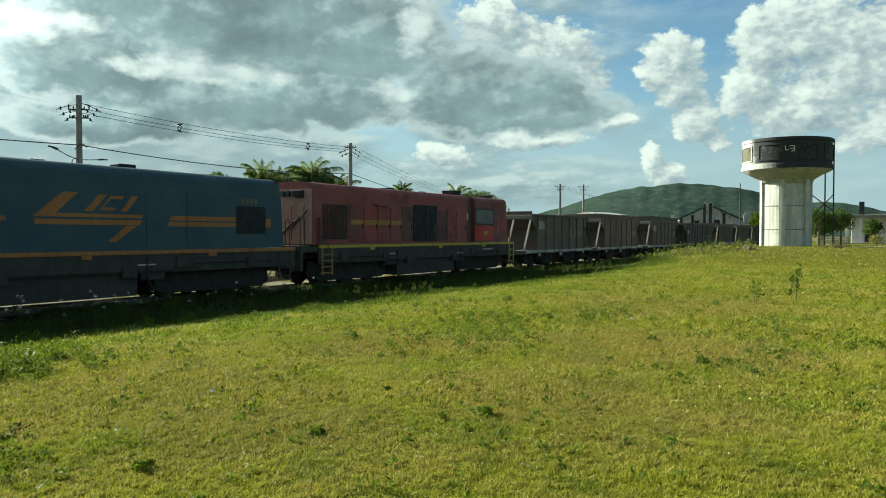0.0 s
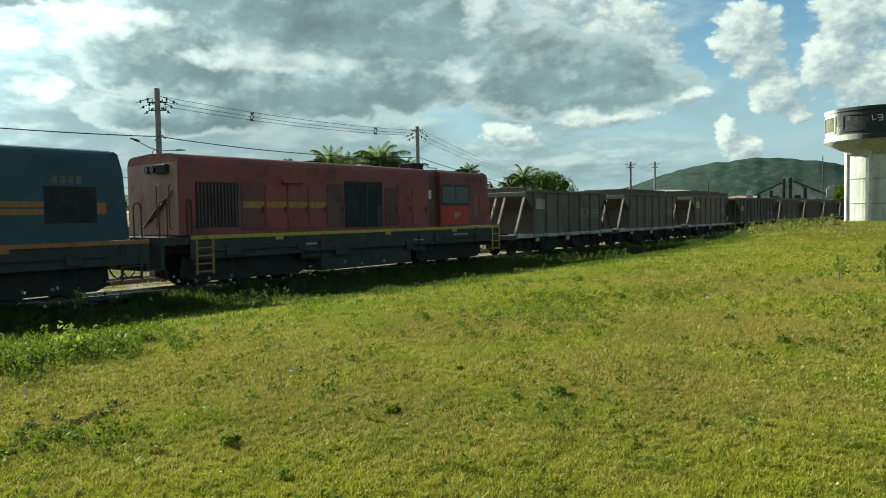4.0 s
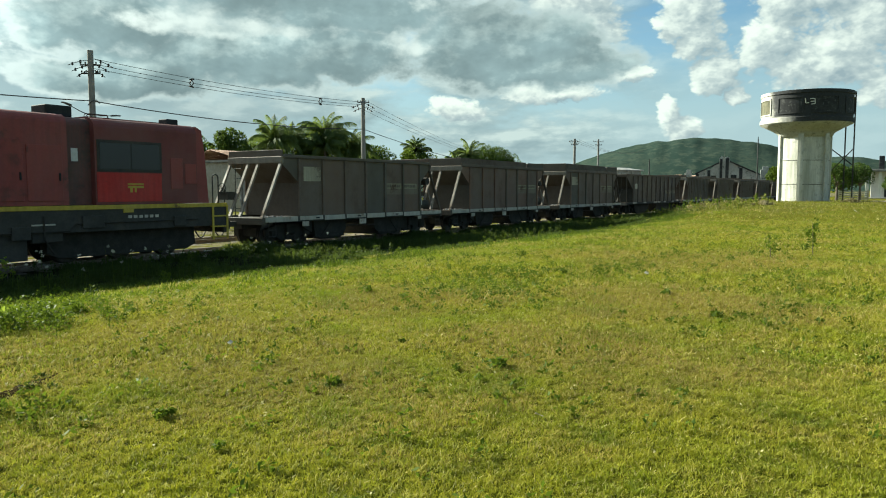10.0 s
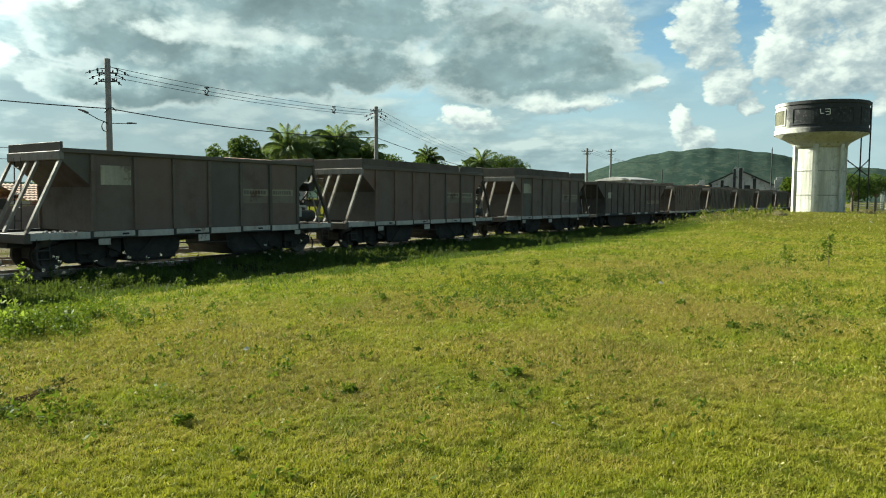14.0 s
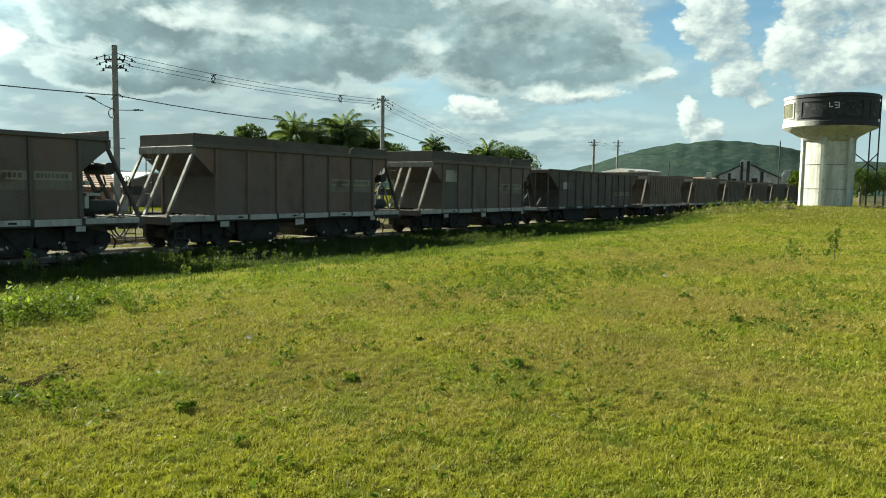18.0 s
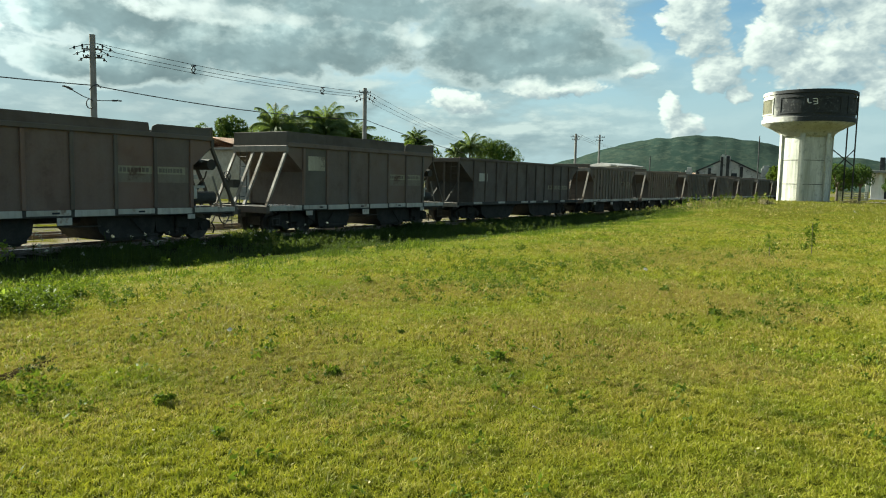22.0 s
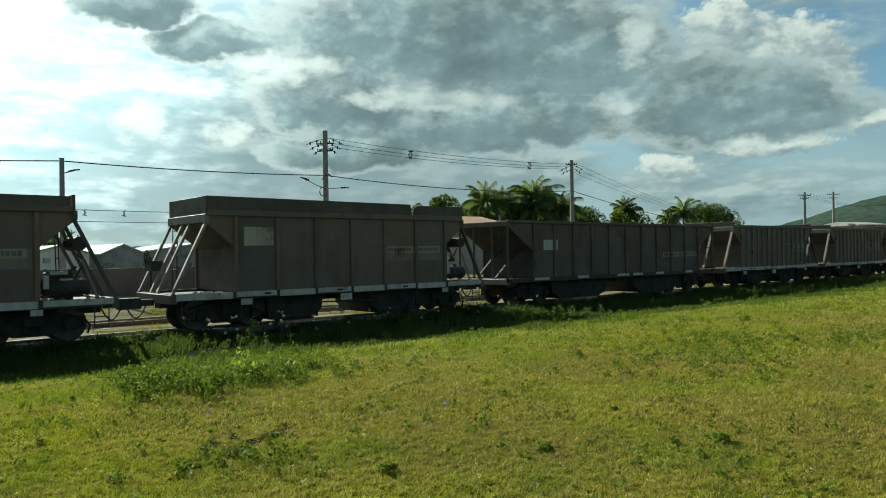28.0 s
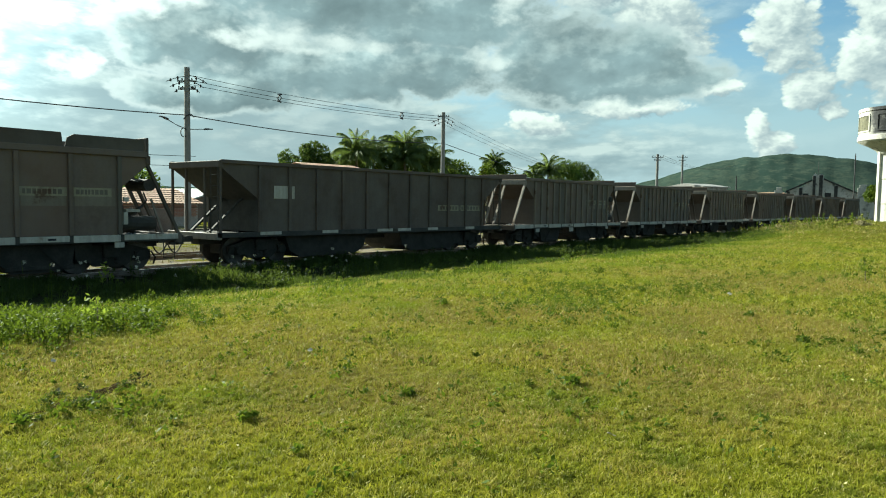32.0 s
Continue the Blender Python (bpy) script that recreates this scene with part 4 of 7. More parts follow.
def dark_hopper(L=14.45):
    """The longer dark hopper: upright corner posts in place of slanting struts."""
    root = thing("hopper_wagon", "long dark brown hopper wagon with upright end posts", "hopper wagon", group="hopper wagons of the train")
    S, paint = SIDE, M["hopper_dark"]
    zs0, zs1, zt = 0.86, 1.02, 3.08
    u0, u1, in0 = 0.12, L - 0.12, 1.5
    v1 = L - in0
    for s in (-1, 1):
        sill = part("side_sill", boxes((0.0, L, min(s * (S - 0.1), s * S), max(s * (S - 0.1), s * S), zs0, zs1), bevel=0.01), M["under"], root)
        for a, b in ((1.5, 2.3), (4.0, 4.7), (6.6, 7.4), (7.7, 8.4), (9.4, 10.0), (11.8, 12.4)):
            part("sill_band", boxes((a, b, *sorted((s * (S + 0.012), s * (S - 0.002))), zs0 + 0.06, zs1)), M["cream"], sill, "worn white paint")
        bm = bmesh.new()
        prism(bm, [(u0, zt), (u0, zt - 0.12), (in0, 2.0), (in0, zs1), (v1, zs1), (v1, 2.0), (u1, zt - 0.12), (u1, zt)], s * (S - 0.05), s * (S - 0.042))
        side = part("side_sheet", bm, paint, root)
        for i in range(11):
            u = in0 + (v1 - in0) * i / 10
            part("rib", boxes((u - 0.06, u + 0.06, min(s * (S - 0.042), s * (S + 0.03)), max(s * (S - 0.042), s * (S + 0.03)), zs1 + 0.002, zt - 0.03), bevel=0.012), paint, side)
        part("top_rail", boxes((u0, u1, min(s * (S - 0.07), s * (S + 0.035)), max(s * (S - 0.07), s * (S + 0.035)), zt - 0.02, zt + 0.09), bevel=0.012), paint, root)
        part("label_plate", boxes((in0 + 0.55, in0 + 1.35, min(s * (S - 0.03), s * (S - 0.043)), max(s * (S - 0.03), s * (S - 0.043)), 2.05, 2.45)), M["cream"], side, "pale lettering panel")
        bm = bmesh.new()
        for i in range(14):
            x = 10.15 + 0.2 * i
            box(bm, x, x + 0.13, *sorted((s * (S - 0.033), s * (S - 0.0385))), 1.72, 1.86)
        tagged(part("stencil_marking", bm, M["stencil"], side), "row of dark stencilled marks", kind="stuff")
        for a, b in ((10.05, 11.35), (11.5, 12.85)):
            part("lettering_band", boxes((a, b, *sorted((s * (S - 0.0385), s * (S - 0.043))), 1.68, 1.90)), M["tan"], side, "worn tan band behind the lettering")
    for e in (0, 1):
        f = (lambda u: u) if e == 0 else (lambda u: L - u)
        bm = bmesh.new()
        prism(bm, [(f(u0), zt), (f(u0), zt - 0.12), (f(in0), 2.0), (f(in0), zs1), (f(in0 + 0.02), zs1), (f(in0 + 0.02), 2.01), (f(u0 + 0.03), zt - 0.1), (f(u0 + 0.03), zt)], -S + 0.05, S - 0.05)
        # dark steel colour here carries the shade under the sloping end
        part("end_sheet", bm, M["under"], root)
        part("end_beam", boxes((min(f(0.05), f(0.2)), max(f(0.05), f(0.2)), -S, S, zt - 0.14, zt + 0.06), bevel=0.015), paint, root)
        for y in (-S + 0.07, -0.5, 0.5, S - 0.07):
            bm = bmesh.new()
            beam(bm, (f(0.14), y, zs1), (f(0.14), y, zt - 0.12), 0.07, 0.06)
            part("end_post", bm, M["hopper_dark"], root)
            if abs(y) < 1:
                bm = bmesh.new()
                beam(bm, (f(0.3), y, zs1), (f(in0 - 0.02), y, 2.05), 0.09, 0.06)
                part("strut", bm, M["under"], root)
        part("end_sill", boxes((min(f(-0.02), f(0.16)), max(f(-0.02), f(0.16)), -S, S, zs0 - 0.06, zs1 - 0.02), bevel=0.012), M["pale_steel"], root)
        part("end_floor", boxes((min(f(0.1), f(in0)), max(f(0.1), f(in0)), -S + 0.1, S - 0.1, zs0 + 0.06, zs0 + 0.11)), M["under"], root)
        bm = bmesh.new()
        for y in (-S + 0.07, -S + 0.45):
            tube(bm, [(f(0.06), y, zs0), (f(0.06), y, zt - 0.15)], 0.018, 6)
        for i in range(6):
            tube(bm, [(f(0.06), -S + 0.07, zs1 + 0.1 + 0.32 * i), (f(0.06), -S + 0.45, zs1 + 0.1 + 0.32 * i)], 0.015, 6)
        part("end_ladder", bm, M["under"], root, "dark iron ladder at the corner")
        coupler(root, f(0.0), -1 if e == 0 else 1)
    for a, b in ((2.2, 6.9), (7.6, 12.3)):
        m = (a + b) / 2
        bm = bmesh.new()
        prism(bm, [(a + 0.5, zs0), (b - 0.5, zs0), (b - 0.7, 0.36), (m + 1.2, 0.14), (m - 1.2, 0.14), (a + 0.7, 0.36)], -1.05, 1.05)
        part("chute", bm, M["bogie"], root)
    bm = bmesh.new()
    for s in (-1, 1):
        prism(bm, [(s * (S - 0.06), 2.2), (s * (S - 0.06), 2.1), (s * 0.1, zs0 + 0.02), (s * 0.1, zs0 + 0.1)], in0 + 0.03, v1 - 0.03, "x")
    part("inner_slope", bm, paint, root)
    part("centre_sill", boxes((0.1, L - 0.1, -0.2, 0.2, 0.62, 0.88)), M["under"], root)
    for u in (1.9, L - 1.9):
        bogie(root, u)
    return root


def hood_profile(half, z0, z1, r):
    """Cross-section of a hood: upright sides, rounded shoulders, a faint camber."""
    pts = [(-half, z0)]
    for i in range(6):
        a = math.pi - (math.pi / 2) * i / 5
        pts.append((-half + r + r * math.cos(a), z1 - r * 0.75 + r * 0.75 * math.sin(a)))
    pts.append((0, z1 + 0.05))
    return pts + [(-y, z) for y, z in pts[-2::-1]]


def ladder(parent, u, w, z0, z1, steps, mat, y):
    bm = bmesh.new()
    for x in (u, u + w):
        beam(bm, (x, y, z0), (x, y, z1), 0.02, 0.07)
    lad = part("step_ladder", bm, mat, parent)
    for i in range(steps):
        z = z0 + 0.06 + (z1 - z0 - 0.1) * i / steps
        part("step", boxes((u, u + w, y - 0.02, y + 0.14, z, z + 0.04)), mat, lad)


def handrail(parent, pts, mat):
    bm = bmesh.new()
    tube(bm, pts, 0.02, 6)
    part("handrail", bm, mat, parent)


def arch_rail(parent, u, y, z0, z1, w, mat):
    pts = [(u, y, z0)] + [(u + w / 2 - w / 2 * math.cos(math.pi * i / 8), y, z1 - w / 2 + w / 2 * math.sin(math.pi * i / 8)) for i in range(9)] + [(u + w, y, z0)]
    handrail(parent, pts, mat)


def loco_frame(root, L, stripe, z0=1.0, z1=1.56):
    """Deck, frame sides, tank, bogies and couplers."""
    for s in (-1, 1):
        part("frame_side", boxes((0.95, L - 0.06, min(s * (SIDE - 0.06), s * (SIDE + 0.0)), max(s * (SIDE - 0.06), s * (SIDE + 0.0)), z0 - 0.14, z1 - 0.12)), M["under"], root, "black frame side")
        part("stripe", boxes((0.95, L - 0.05, min(s * (SIDE - 0.06), s * (SIDE + 0.03)), max(s * (SIDE - 0.06), s * (SIDE + 0.03)), z1 - 0.118, z1), bevel=0.006), stripe, root, "painted stripe along the deck edge")
        for u in (4.0, 9.2, 13.4):
            part("stripe_bracket", boxes((u, u + 0.3, min(s * (SIDE - 0.02), s * (SIDE + 0.036)), max(s * (SIDE - 0.02), s * (SIDE + 0.036)), z1 - 0.22, z1 - 0.119)), stripe, root)
    part("deck", boxes((0.0, L, -SIDE + 0.07, SIDE - 0.07, z0 + 0.3, z1 - 0.02)), M["under"], root)
    bm = bmesh.new()
    prism(bm, hood_profile(1.28, 0.20, 1.05, 0.2)[::-1], L / 2 - 2.5, L / 2 + 2.3, "x")
    part("fuel_tank", bm, M["under"], root, "black fuel tank slung between the bogies")
    # pipes, boxes and brackets crowding the frame
    for s in (-1, 1):
        for u, w, za, zb in ((2.1, 0.5, 0.92, 1.25), (4.9, 0.35, 0.98, 1.22), (6.6, 0.7, 0.70, 1.02), (10.4, 0.45, 0.72, 1.05), (12.2, 0.6, 0.95, 1.28), (15.0, 0.4, 0.90, 1.2)):
            y0, y1 = sorted((s * (SIDE + 0.001), s * (SIDE + 0.07)))
            part("equipment_box", boxes((u, u + w, y0, y1, za, zb), bevel=0.012), M["under"], root)
        part("sand_pipe", tube(bmesh.new(), [(5.9, s * (SIDE + 0.03), 1.3), (5.9, s * (SIDE + 0.03), 0.7), (5.6, s * (SIDE - 0.1), 0.3)], 0.025, 6), M["wheel"], root)
        part("sand_pipe", tube(bmesh.new(), [(11.2, s * (SIDE + 0.03), 1.3), (11.2, s * (SIDE + 0.03), 0.7), (11.5, s * (SIDE - 0.1), 0.3)], 0.025, 6), M["wheel"], root)
        part("air_pipe", tube(bmesh.new(), [(1.2, s * (SIDE + 0.035), 1.08), (5.0, s * (SIDE + 0.035), 1.08), (5.2, s * (SIDE + 0.035), 0.9), (L - 5.2, s * (SIDE + 0.035), 0.9), (L - 5.0, s * (SIDE + 0.035), 1.08), (L - 1.2, s * (SIDE + 0.035), 1.08)], 0.022, 6), M["wheel"], root)
        # scuffed plates coloured pale to carry whitish reflections on the frame
        part("pale_glint_plate", boxes((5.1, 5.75, *sorted((s * (SIDE + 0.001), s * (SIDE + 0.012))), 1.12, 1.18)), M["cream"], root, "scuffed pale plate on the frame, a whitish reflection in its colour")
        part("pale_glint_plate", boxes((10.9, 11.5, *sorted((s * (SIDE + 0.001), s * (SIDE + 0.012))), 1.06, 1.10)), M["cream"], root, "scuffed pale plate on the frame, a whitish reflection in its colour")
    part("battery_box", boxes((L / 2 + 2.4, L / 2 + 3.2, -SIDE + 0.05, -0.7, 0.62, 1.1), bevel=0.02), M["under"], root)
    part("air_tank", tube(bmesh.new(), [(L / 2 - 3.4, -1.15, 0.78), (L / 2 - 2.55, -1.15, 0.78)], 0.18, 14), M["under"], root)
    for u in (0.02, L - 0.14):
        part("buffer_beam", boxes((u, u + 0.12, -SIDE + 0.05, SIDE - 0.05, 0.62, z1 - 0.03), bevel=0.01), M["under"], root)
    coupler(root, 0.0, -1)
    coupler(root, L, 1)
    for u in (3.3, L - 3.3):
        bogie(root, u, 1.55, 0.47, 3)


def red_loco():
    L, H = 17.05, 3.93
    root = thing("diesel_locomotive", "faded red diesel locomotive with yellow deck stripe and black frame", "locomotive")
    loco_frame(root, L, M["yellow"])
    half = SIDE - 0.02
    a, b = 0.62, 16.2
    bm = bmesh.new()
    prism(bm, hood_profile(half, 1.57, H, 0.32), a, 11.9, "x")
    hood = part("hood", bm, M["red"], root, "long hood in patchy faded red")
    # cab, a little wider, with a leaning end
    bm = bmesh.new()
    prism(bm, hood_profile(half + 0.03, 1.57, H - 0.02, 0.34), 12.62, b - 0.32, "x")
    cab = part("cab", bm, M["red"], root)
    bm = bmesh.new()
    prism(bm, [(b - 0.32, 1.57), (b + 0.12, 1.57), (b, 3.1), (b - 0.1, H - 0.16), (b - 0.32, H - 0.05)], -half, half)
    part("cab_end", bm, M["red"], cab)
    bm = bmesh.new()
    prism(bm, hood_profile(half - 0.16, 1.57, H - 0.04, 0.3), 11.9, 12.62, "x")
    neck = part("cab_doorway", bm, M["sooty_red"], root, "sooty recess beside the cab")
    part("notice", boxes((12.08, 12.26, -half + 0.15, -half + 0.158, 2.72, 3.06)), M["plaster"], neck, "small white notice")
    # pinkish paint made paler: light falling on the end is in its colour
    part("end_face", boxes((a - 0.025, a - 0.002, -half + 0.03, half - 0.03, 1.6, H - 0.26)), M["pink"], hood, "pinkish end panel, paler with the light put into its colour")
    part("number_box", boxes((a - 0.16, a - 0.026, -0.95, -0.45, 3.36, 3.62), bevel=0.015), M["dark_hole"], hood, "number box with a plain dark glass")
    bm = bmesh.new()
    tube(bm, [(a - 0.03, -0.2, 3.5), (a - 0.14, -0.2, 3.5)], 0.11, 14)
    tube(bm, [(a - 0.03, 0.1, 3.5), (a - 0.14, 0.1, 3.5)], 0.11, 14)
    part("headlight", bm, M["glass"], hood)
    for y in (-1.0, -0.35):
        handrail(hood, [(a - 0.03, y, 1.75), (a - 0.09, y, 1.8), (a - 0.09, y, 3.0), (a - 0.03, y, 3.05)], M["red"])
    # three dark diagonal bars across the end panel
    for j in range(3):
        handrail(hood, [(a - 0.05, -1.1 + 0.35 * j, 2.85 - 0.2 * j), (a - 0.05, -0.2 + 0.35 * j, 2.1 - 0.15 * j)], M["dark_hole"])
    # radiator grille: shutters standing upright
    for s in (-1, 1):
        y0, y1 = sorted((s * (half + 0.002), s * (half + 0.012)))
        grille = part("grille", boxes((1.15, 2.62, y0, y1, 1.78, 3.12)), M["dark_hole"], hood, "dark radiator grille with upright slats")
        for i in range(12):
            u = 1.2 + 0.118 * i
            yy = sorted((s * (half + 0.012), s * (half + 0.04)))
            part("slat", boxes((u, u + 0.05, yy[0], yy[1], 1.8, 3.1)), M["sooty_red"], grille)
        # doors along the hood
        for i, (u, w) in enumerate(((2.75, 0.86), (3.65, 0.86), (4.55, 0.86), (5.45, 0.8), (6.3, 0.78), (9.25, 0.72), (10.05, 0.72), (10.85, 0.9))):
            yy = sorted((s * (half + 0.001), s * (half + 0.02)))
            door = part("hood_door", boxes((u, u + w, yy[0], yy[1], 1.68, 3.2 - 0.1 * (i % 2)), bevel=0.008), M["sooty_red"] if i in (4, 5) else M["red"], hood, "soot-stained door" if i in (4, 5) else "")
            yh = sorted((s * (half + 0.02), s * (half + 0.045)))
            part("latch", boxes((u + w - 0.1, u + w - 0.06, yh[0], yh[1], 2.2, 2.4)), M["dark_hole"], door)
            for z in (1.85, 2.9):
                part("hinge", boxes((u + 0.0, u + 0.05, yh[0], yh[1], z, z + 0.14)), M["red"], door)
        yy = sorted((s * (half + 0.021), s * (half + 0.025)))
        for u, w in ((2.78, 0.8), (3.68, 0.8), (4.58, 0.8), (5.48, 0.74)):
            part("side_stripe", boxes((u, u + w, yy[0], yy[1], 2.36, 2.56)), M["faded_yellow"], hood, "faded yellow stripe")
        # open compartment: a plate coloured with its inner shade, the machinery's edge on it
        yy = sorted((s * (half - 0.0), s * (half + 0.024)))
        bay = part("open_bay", boxes((7.15, 9.1, yy[0], yy[1], 1.66, 3.3)), M["dark_hole"], hood, "open engine bay as a plate, its inner shade put into the colour")
        yy = sorted((s * (half + 0.024), s * (half + 0.05)))
        part("bay_post", boxes((8.2, 8.28, yy[0], yy[1], 1.7, 3.3)), M["under"], bay)
        part("bay_shutter", boxes((8.75, 9.1, yy[0], yy[1], 1.7, 2.45)), M["under"], bay)
        yy = sorted((s * (half + 0.02), s * (half + 0.16)))
        part("intake_ledge", boxes((4.3, 5.2, yy[0], yy[1], 3.16, 3.22)), M["red"], hood)
        # cab side: window, bright panel
        c = half + 0.03
        yy = sorted((s * (c + 0.001), s * (c + 0.014)))
        part("cab_panel", boxes((12.66, 14.64, yy[0], yy[1], 1.64, 2.44), bevel=0.004), M["bright_red"], cab, "freshly painted bright red panel")
        frame_p = part("window_frame", boxes((12.68, 14.66, yy[0], yy[1], 2.46, 3.32)), M["under"], cab)
        yg = sorted((s * (c + 0.014), s * (c + 0.02)))
        part("window_pane", boxes((12.76, 13.66, yg[0], yg[1], 2.54, 3.24)), M["glass"], frame_p)
        part("window_pane", boxes((13.70, 14.58, yg[0], yg[1], 2.54, 3.24)), M["glass"], frame_p)
        ym = sorted((s * (c + 0.015), s * (c + 0.019)))
        bm = boxes((13.55, 14.05, ym[0], ym[1], 2.02, 2.08), (13.55, 14.05, ym[0], ym[1], 2.11, 2.15), (13.62, 13.7, ym[0], ym[1], 1.9, 2.02), (13.76, 13.82, ym[0], ym[1], 1.9, 2.02))
        part("emblem", bm, M["yellow"], cab, "small yellow painted mark")
        for u, w, z0, z1 in ((14.95, 0.42, 2.0, 2.9), (15.45, 0.4, 2.15, 2.75)):
            yy = sorted((s * (c + 0.001), s * (c + 0.018)))
            part("locker_door", boxes((u, u + w, yy[0], yy[1], z0, z1), bevel=0.008), M["red"], cab)
    tagged(part("stencil_marking", boxes(*[(13.55 + 0.17 * i, 13.66 + 0.17 * i, -SIDE - 0.006, -SIDE - 0.001, 1.18, 1.26) for i in range(6)]), M["cream"], root), "small row of white stencilled marks", kind="stuff")
    # roof things
    for u, w, h, d in ((6.3, 0.5, 0.07, 0.5), (11.75, 0.72, 0.24, 0.7), (15.5, 0.42, 0.16, 0.4)):
        part("roof_box", boxes((u, u + w, -d / 2 - 0.3, d / 2 - 0.3, H - 0.01, H + h + 0.04), bevel=0.02), M["dark_hole"], root)
    part("roof_rail", tube(bmesh.new(), [(12.9, -0.45, H), (12.95, -0.45, H + 0.14), (13.6, -0.45, H + 0.14), (13.65, -0.45, H)], 0.02, 6), M["under"], root)
    part("roof_hatch", boxes((8.9, 9.5, -0.5, 0.3, H + 0.02, H + 0.09), bevel=0.02), M["roof_grey"], root, "pale roof hatch")
    bm = bmesh.new()
    prism(bm, [(12.66, H - 0.06), (14.9, H - 0.06), (14.9, H + 0.015), (12.66, H + 0.015)], -half * 0.72, half * 0.72)
    part("cab_roof_sheet", bm, M["red"], cab)
    ladder(root, 1.12, 0.55, 0.42, 1.45, 4, M["faded_yellow"], -SIDE - 0.01)
    ladder(root, L - 0.62, 0.55, 0.42, 1.5, 3, M["yellow"], -SIDE - 0.03)
    arch_rail(root, 0.05, -SIDE + 0.12, 1.5, 2.55, 0.24, M["under"])
    arch_rail(root, L - 0.5, -SIDE + 0.12, 1.5, 2.45, 0.22, M["under"])
    arch_rail(root, 0.85, -SIDE - 0.0, 1.56, 2.6, 0.14, M["under"])
    return root


def blue_loco():
    L, H = 17.3, 3.88
    root = thing("diesel_locomotive", "dark blue diesel locomotive with faded orange stripes", "locomotive")
    loco_frame(root, L, M["orange"], 0.98, 1.50)
    half = SIDE - 0.02
    a, b = 0.9, 16.6
    bm = bmesh.new()
    prism(bm, hood_profile(half, 1.505, H, 0.34), a, b - 0.25, "x")
    hood = part("hood", bm, M["blue"], root)
    bm = bmesh.new()
    prism(bm, [(b - 0.25, 1.505), (b + 0.1, 1.505), (b - 0.02, 3.3), (b - 0.14, H - 0.12), (b - 0.25, H - 0.05)], -half, half)
    part("cab_end", bm, M["blue"], hood)
    for s in (-1, 1):
        y0, y1 = sorted((s * (half + 0.001), s * (half + 0.007)))

        def mark(poly, name="emblem", label="orange painted mark"):
            bm = bmesh.new()
            prism(bm, poly, y0, y1)
            part(name, bm, M["orange"], hood, label)
        # slanted company mark as plain shapes
        mark([(7.95, 2.42), (8.75, 3.08), (9.15, 3.08), (8.55, 2.52), (11.1, 2.52), (11.05, 2.42)])
        mark([(8.0, 2.22), (11.0, 2.22), (11.05, 2.36), (8.0, 2.36)])
        mark([(10.0, 1.75), (10.25, 1.75), (10.9, 2.2), (10.55, 2.2)])
        mark([(9.3, 2.58), (9.55, 2.58), (9.85, 2.9), (10.0, 3.05), (9.75, 3.05)])
        mark([(9.75, 2.62), (10.2, 2.62), (10.25, 2.7), (9.85, 2.7), (10.1, 2.94), (10.45, 2.94), (10.5, 3.03), (10.1, 3.03)])
        mark([(10.4, 2.6), (10.58, 2.6), (10.95, 3.05), (10.75, 3.05)])
        mark([(11.95, 2.38), (14.55, 2.38), (14.55, 2.52), (12.1, 2.52)], "side_stripe", "faded orange stripe")
        mark([(11.9, 2.2), (14.55, 2.2), (14.55, 2.34), (11.95, 2.34)], "side_stripe", "faded orange stripe")
        mark([(4.0, 2.3), (7.3, 2.3), (7.3, 2.42), (4.0, 2.42)], "side_stripe", "faded orange stripe")
        for i in range(4):
            part("number_bar", boxes((14.75 + 0.2 * i, 14.88 + 0.2 * i, y0, y1, 2.98, 3.16)), M["stencil"], hood, "dull painted number bar")
        yd = sorted((s * (half + 0.001), s * (half + 0.016)))
        for u in (3.2, 4.4, 5.6, 6.8, 11.2, 12.6):
            part("door_seam", boxes((u, u + 0.03, yd[0], yd[1], 1.62, 3.3)), M["blue"], hood)
        win = part("window_frame", boxes((14.56, 15.85, yd[0], yd[1], 1.98, 2.90)), M["dark_hole"], hood)
        yg = sorted((s * (half + 0.016), s * (half + 0.022)))
        part("window_pane", boxes((14.7, 15.2, yg[0], yg[1], 2.12, 2.8)), M["dark_hole"], win)
        part("window_pane", boxes((15.26, 15.68, yg[0], yg[1], 2.12, 2.8)), M["dark_hole"], win)
        part("side_patch", boxes((15.85, 16.1, y0, y1, 2.2, 2.5)), M["orange"], hood)
    bm = bmesh.new()
    prism(bm, [(-half * 0.8, H - 0.03), (0, H + 0.055), (half * 0.8, H - 0.03), (0, H + 0.075)], a + 0.1, b - 0.4, "x")
    part("roof_sheet", bm, M["roof_grey"], root, "pale worn roof sheets")
    for u, w, h, d in ((10.9, 0.55, 0.11, 0.5), (8.4, 0.4, 0.04, 0.3), (5.0, 0.9, 0.06, 0.6)):
        part("roof_box", boxes((u, u + w, -d / 2 - 0.3, d / 2 - 0.3, H - 0.01, H + h + 0.04), bevel=0.02), M["dark_hole"], root)
    ladder(root, L - 0.85, 0.55, 0.42, 1.4, 3, M["under"], -SIDE - 0.02)
    arch_rail(root, L - 0.4, -SIDE + 0.12, 1.45, 2.5, 0.22, M["under"])
    return root


# where each vehicle's left end stands at the start
RED_X, BLUE_X, FIRST_X = 19.55, 1.95, 38.05
train = []
blue, red = blue_loco(), red_loco()
train += [(blue, BLUE_X), (red, RED_X)]
PITCHES = (0.0, 11.67, 23.85)
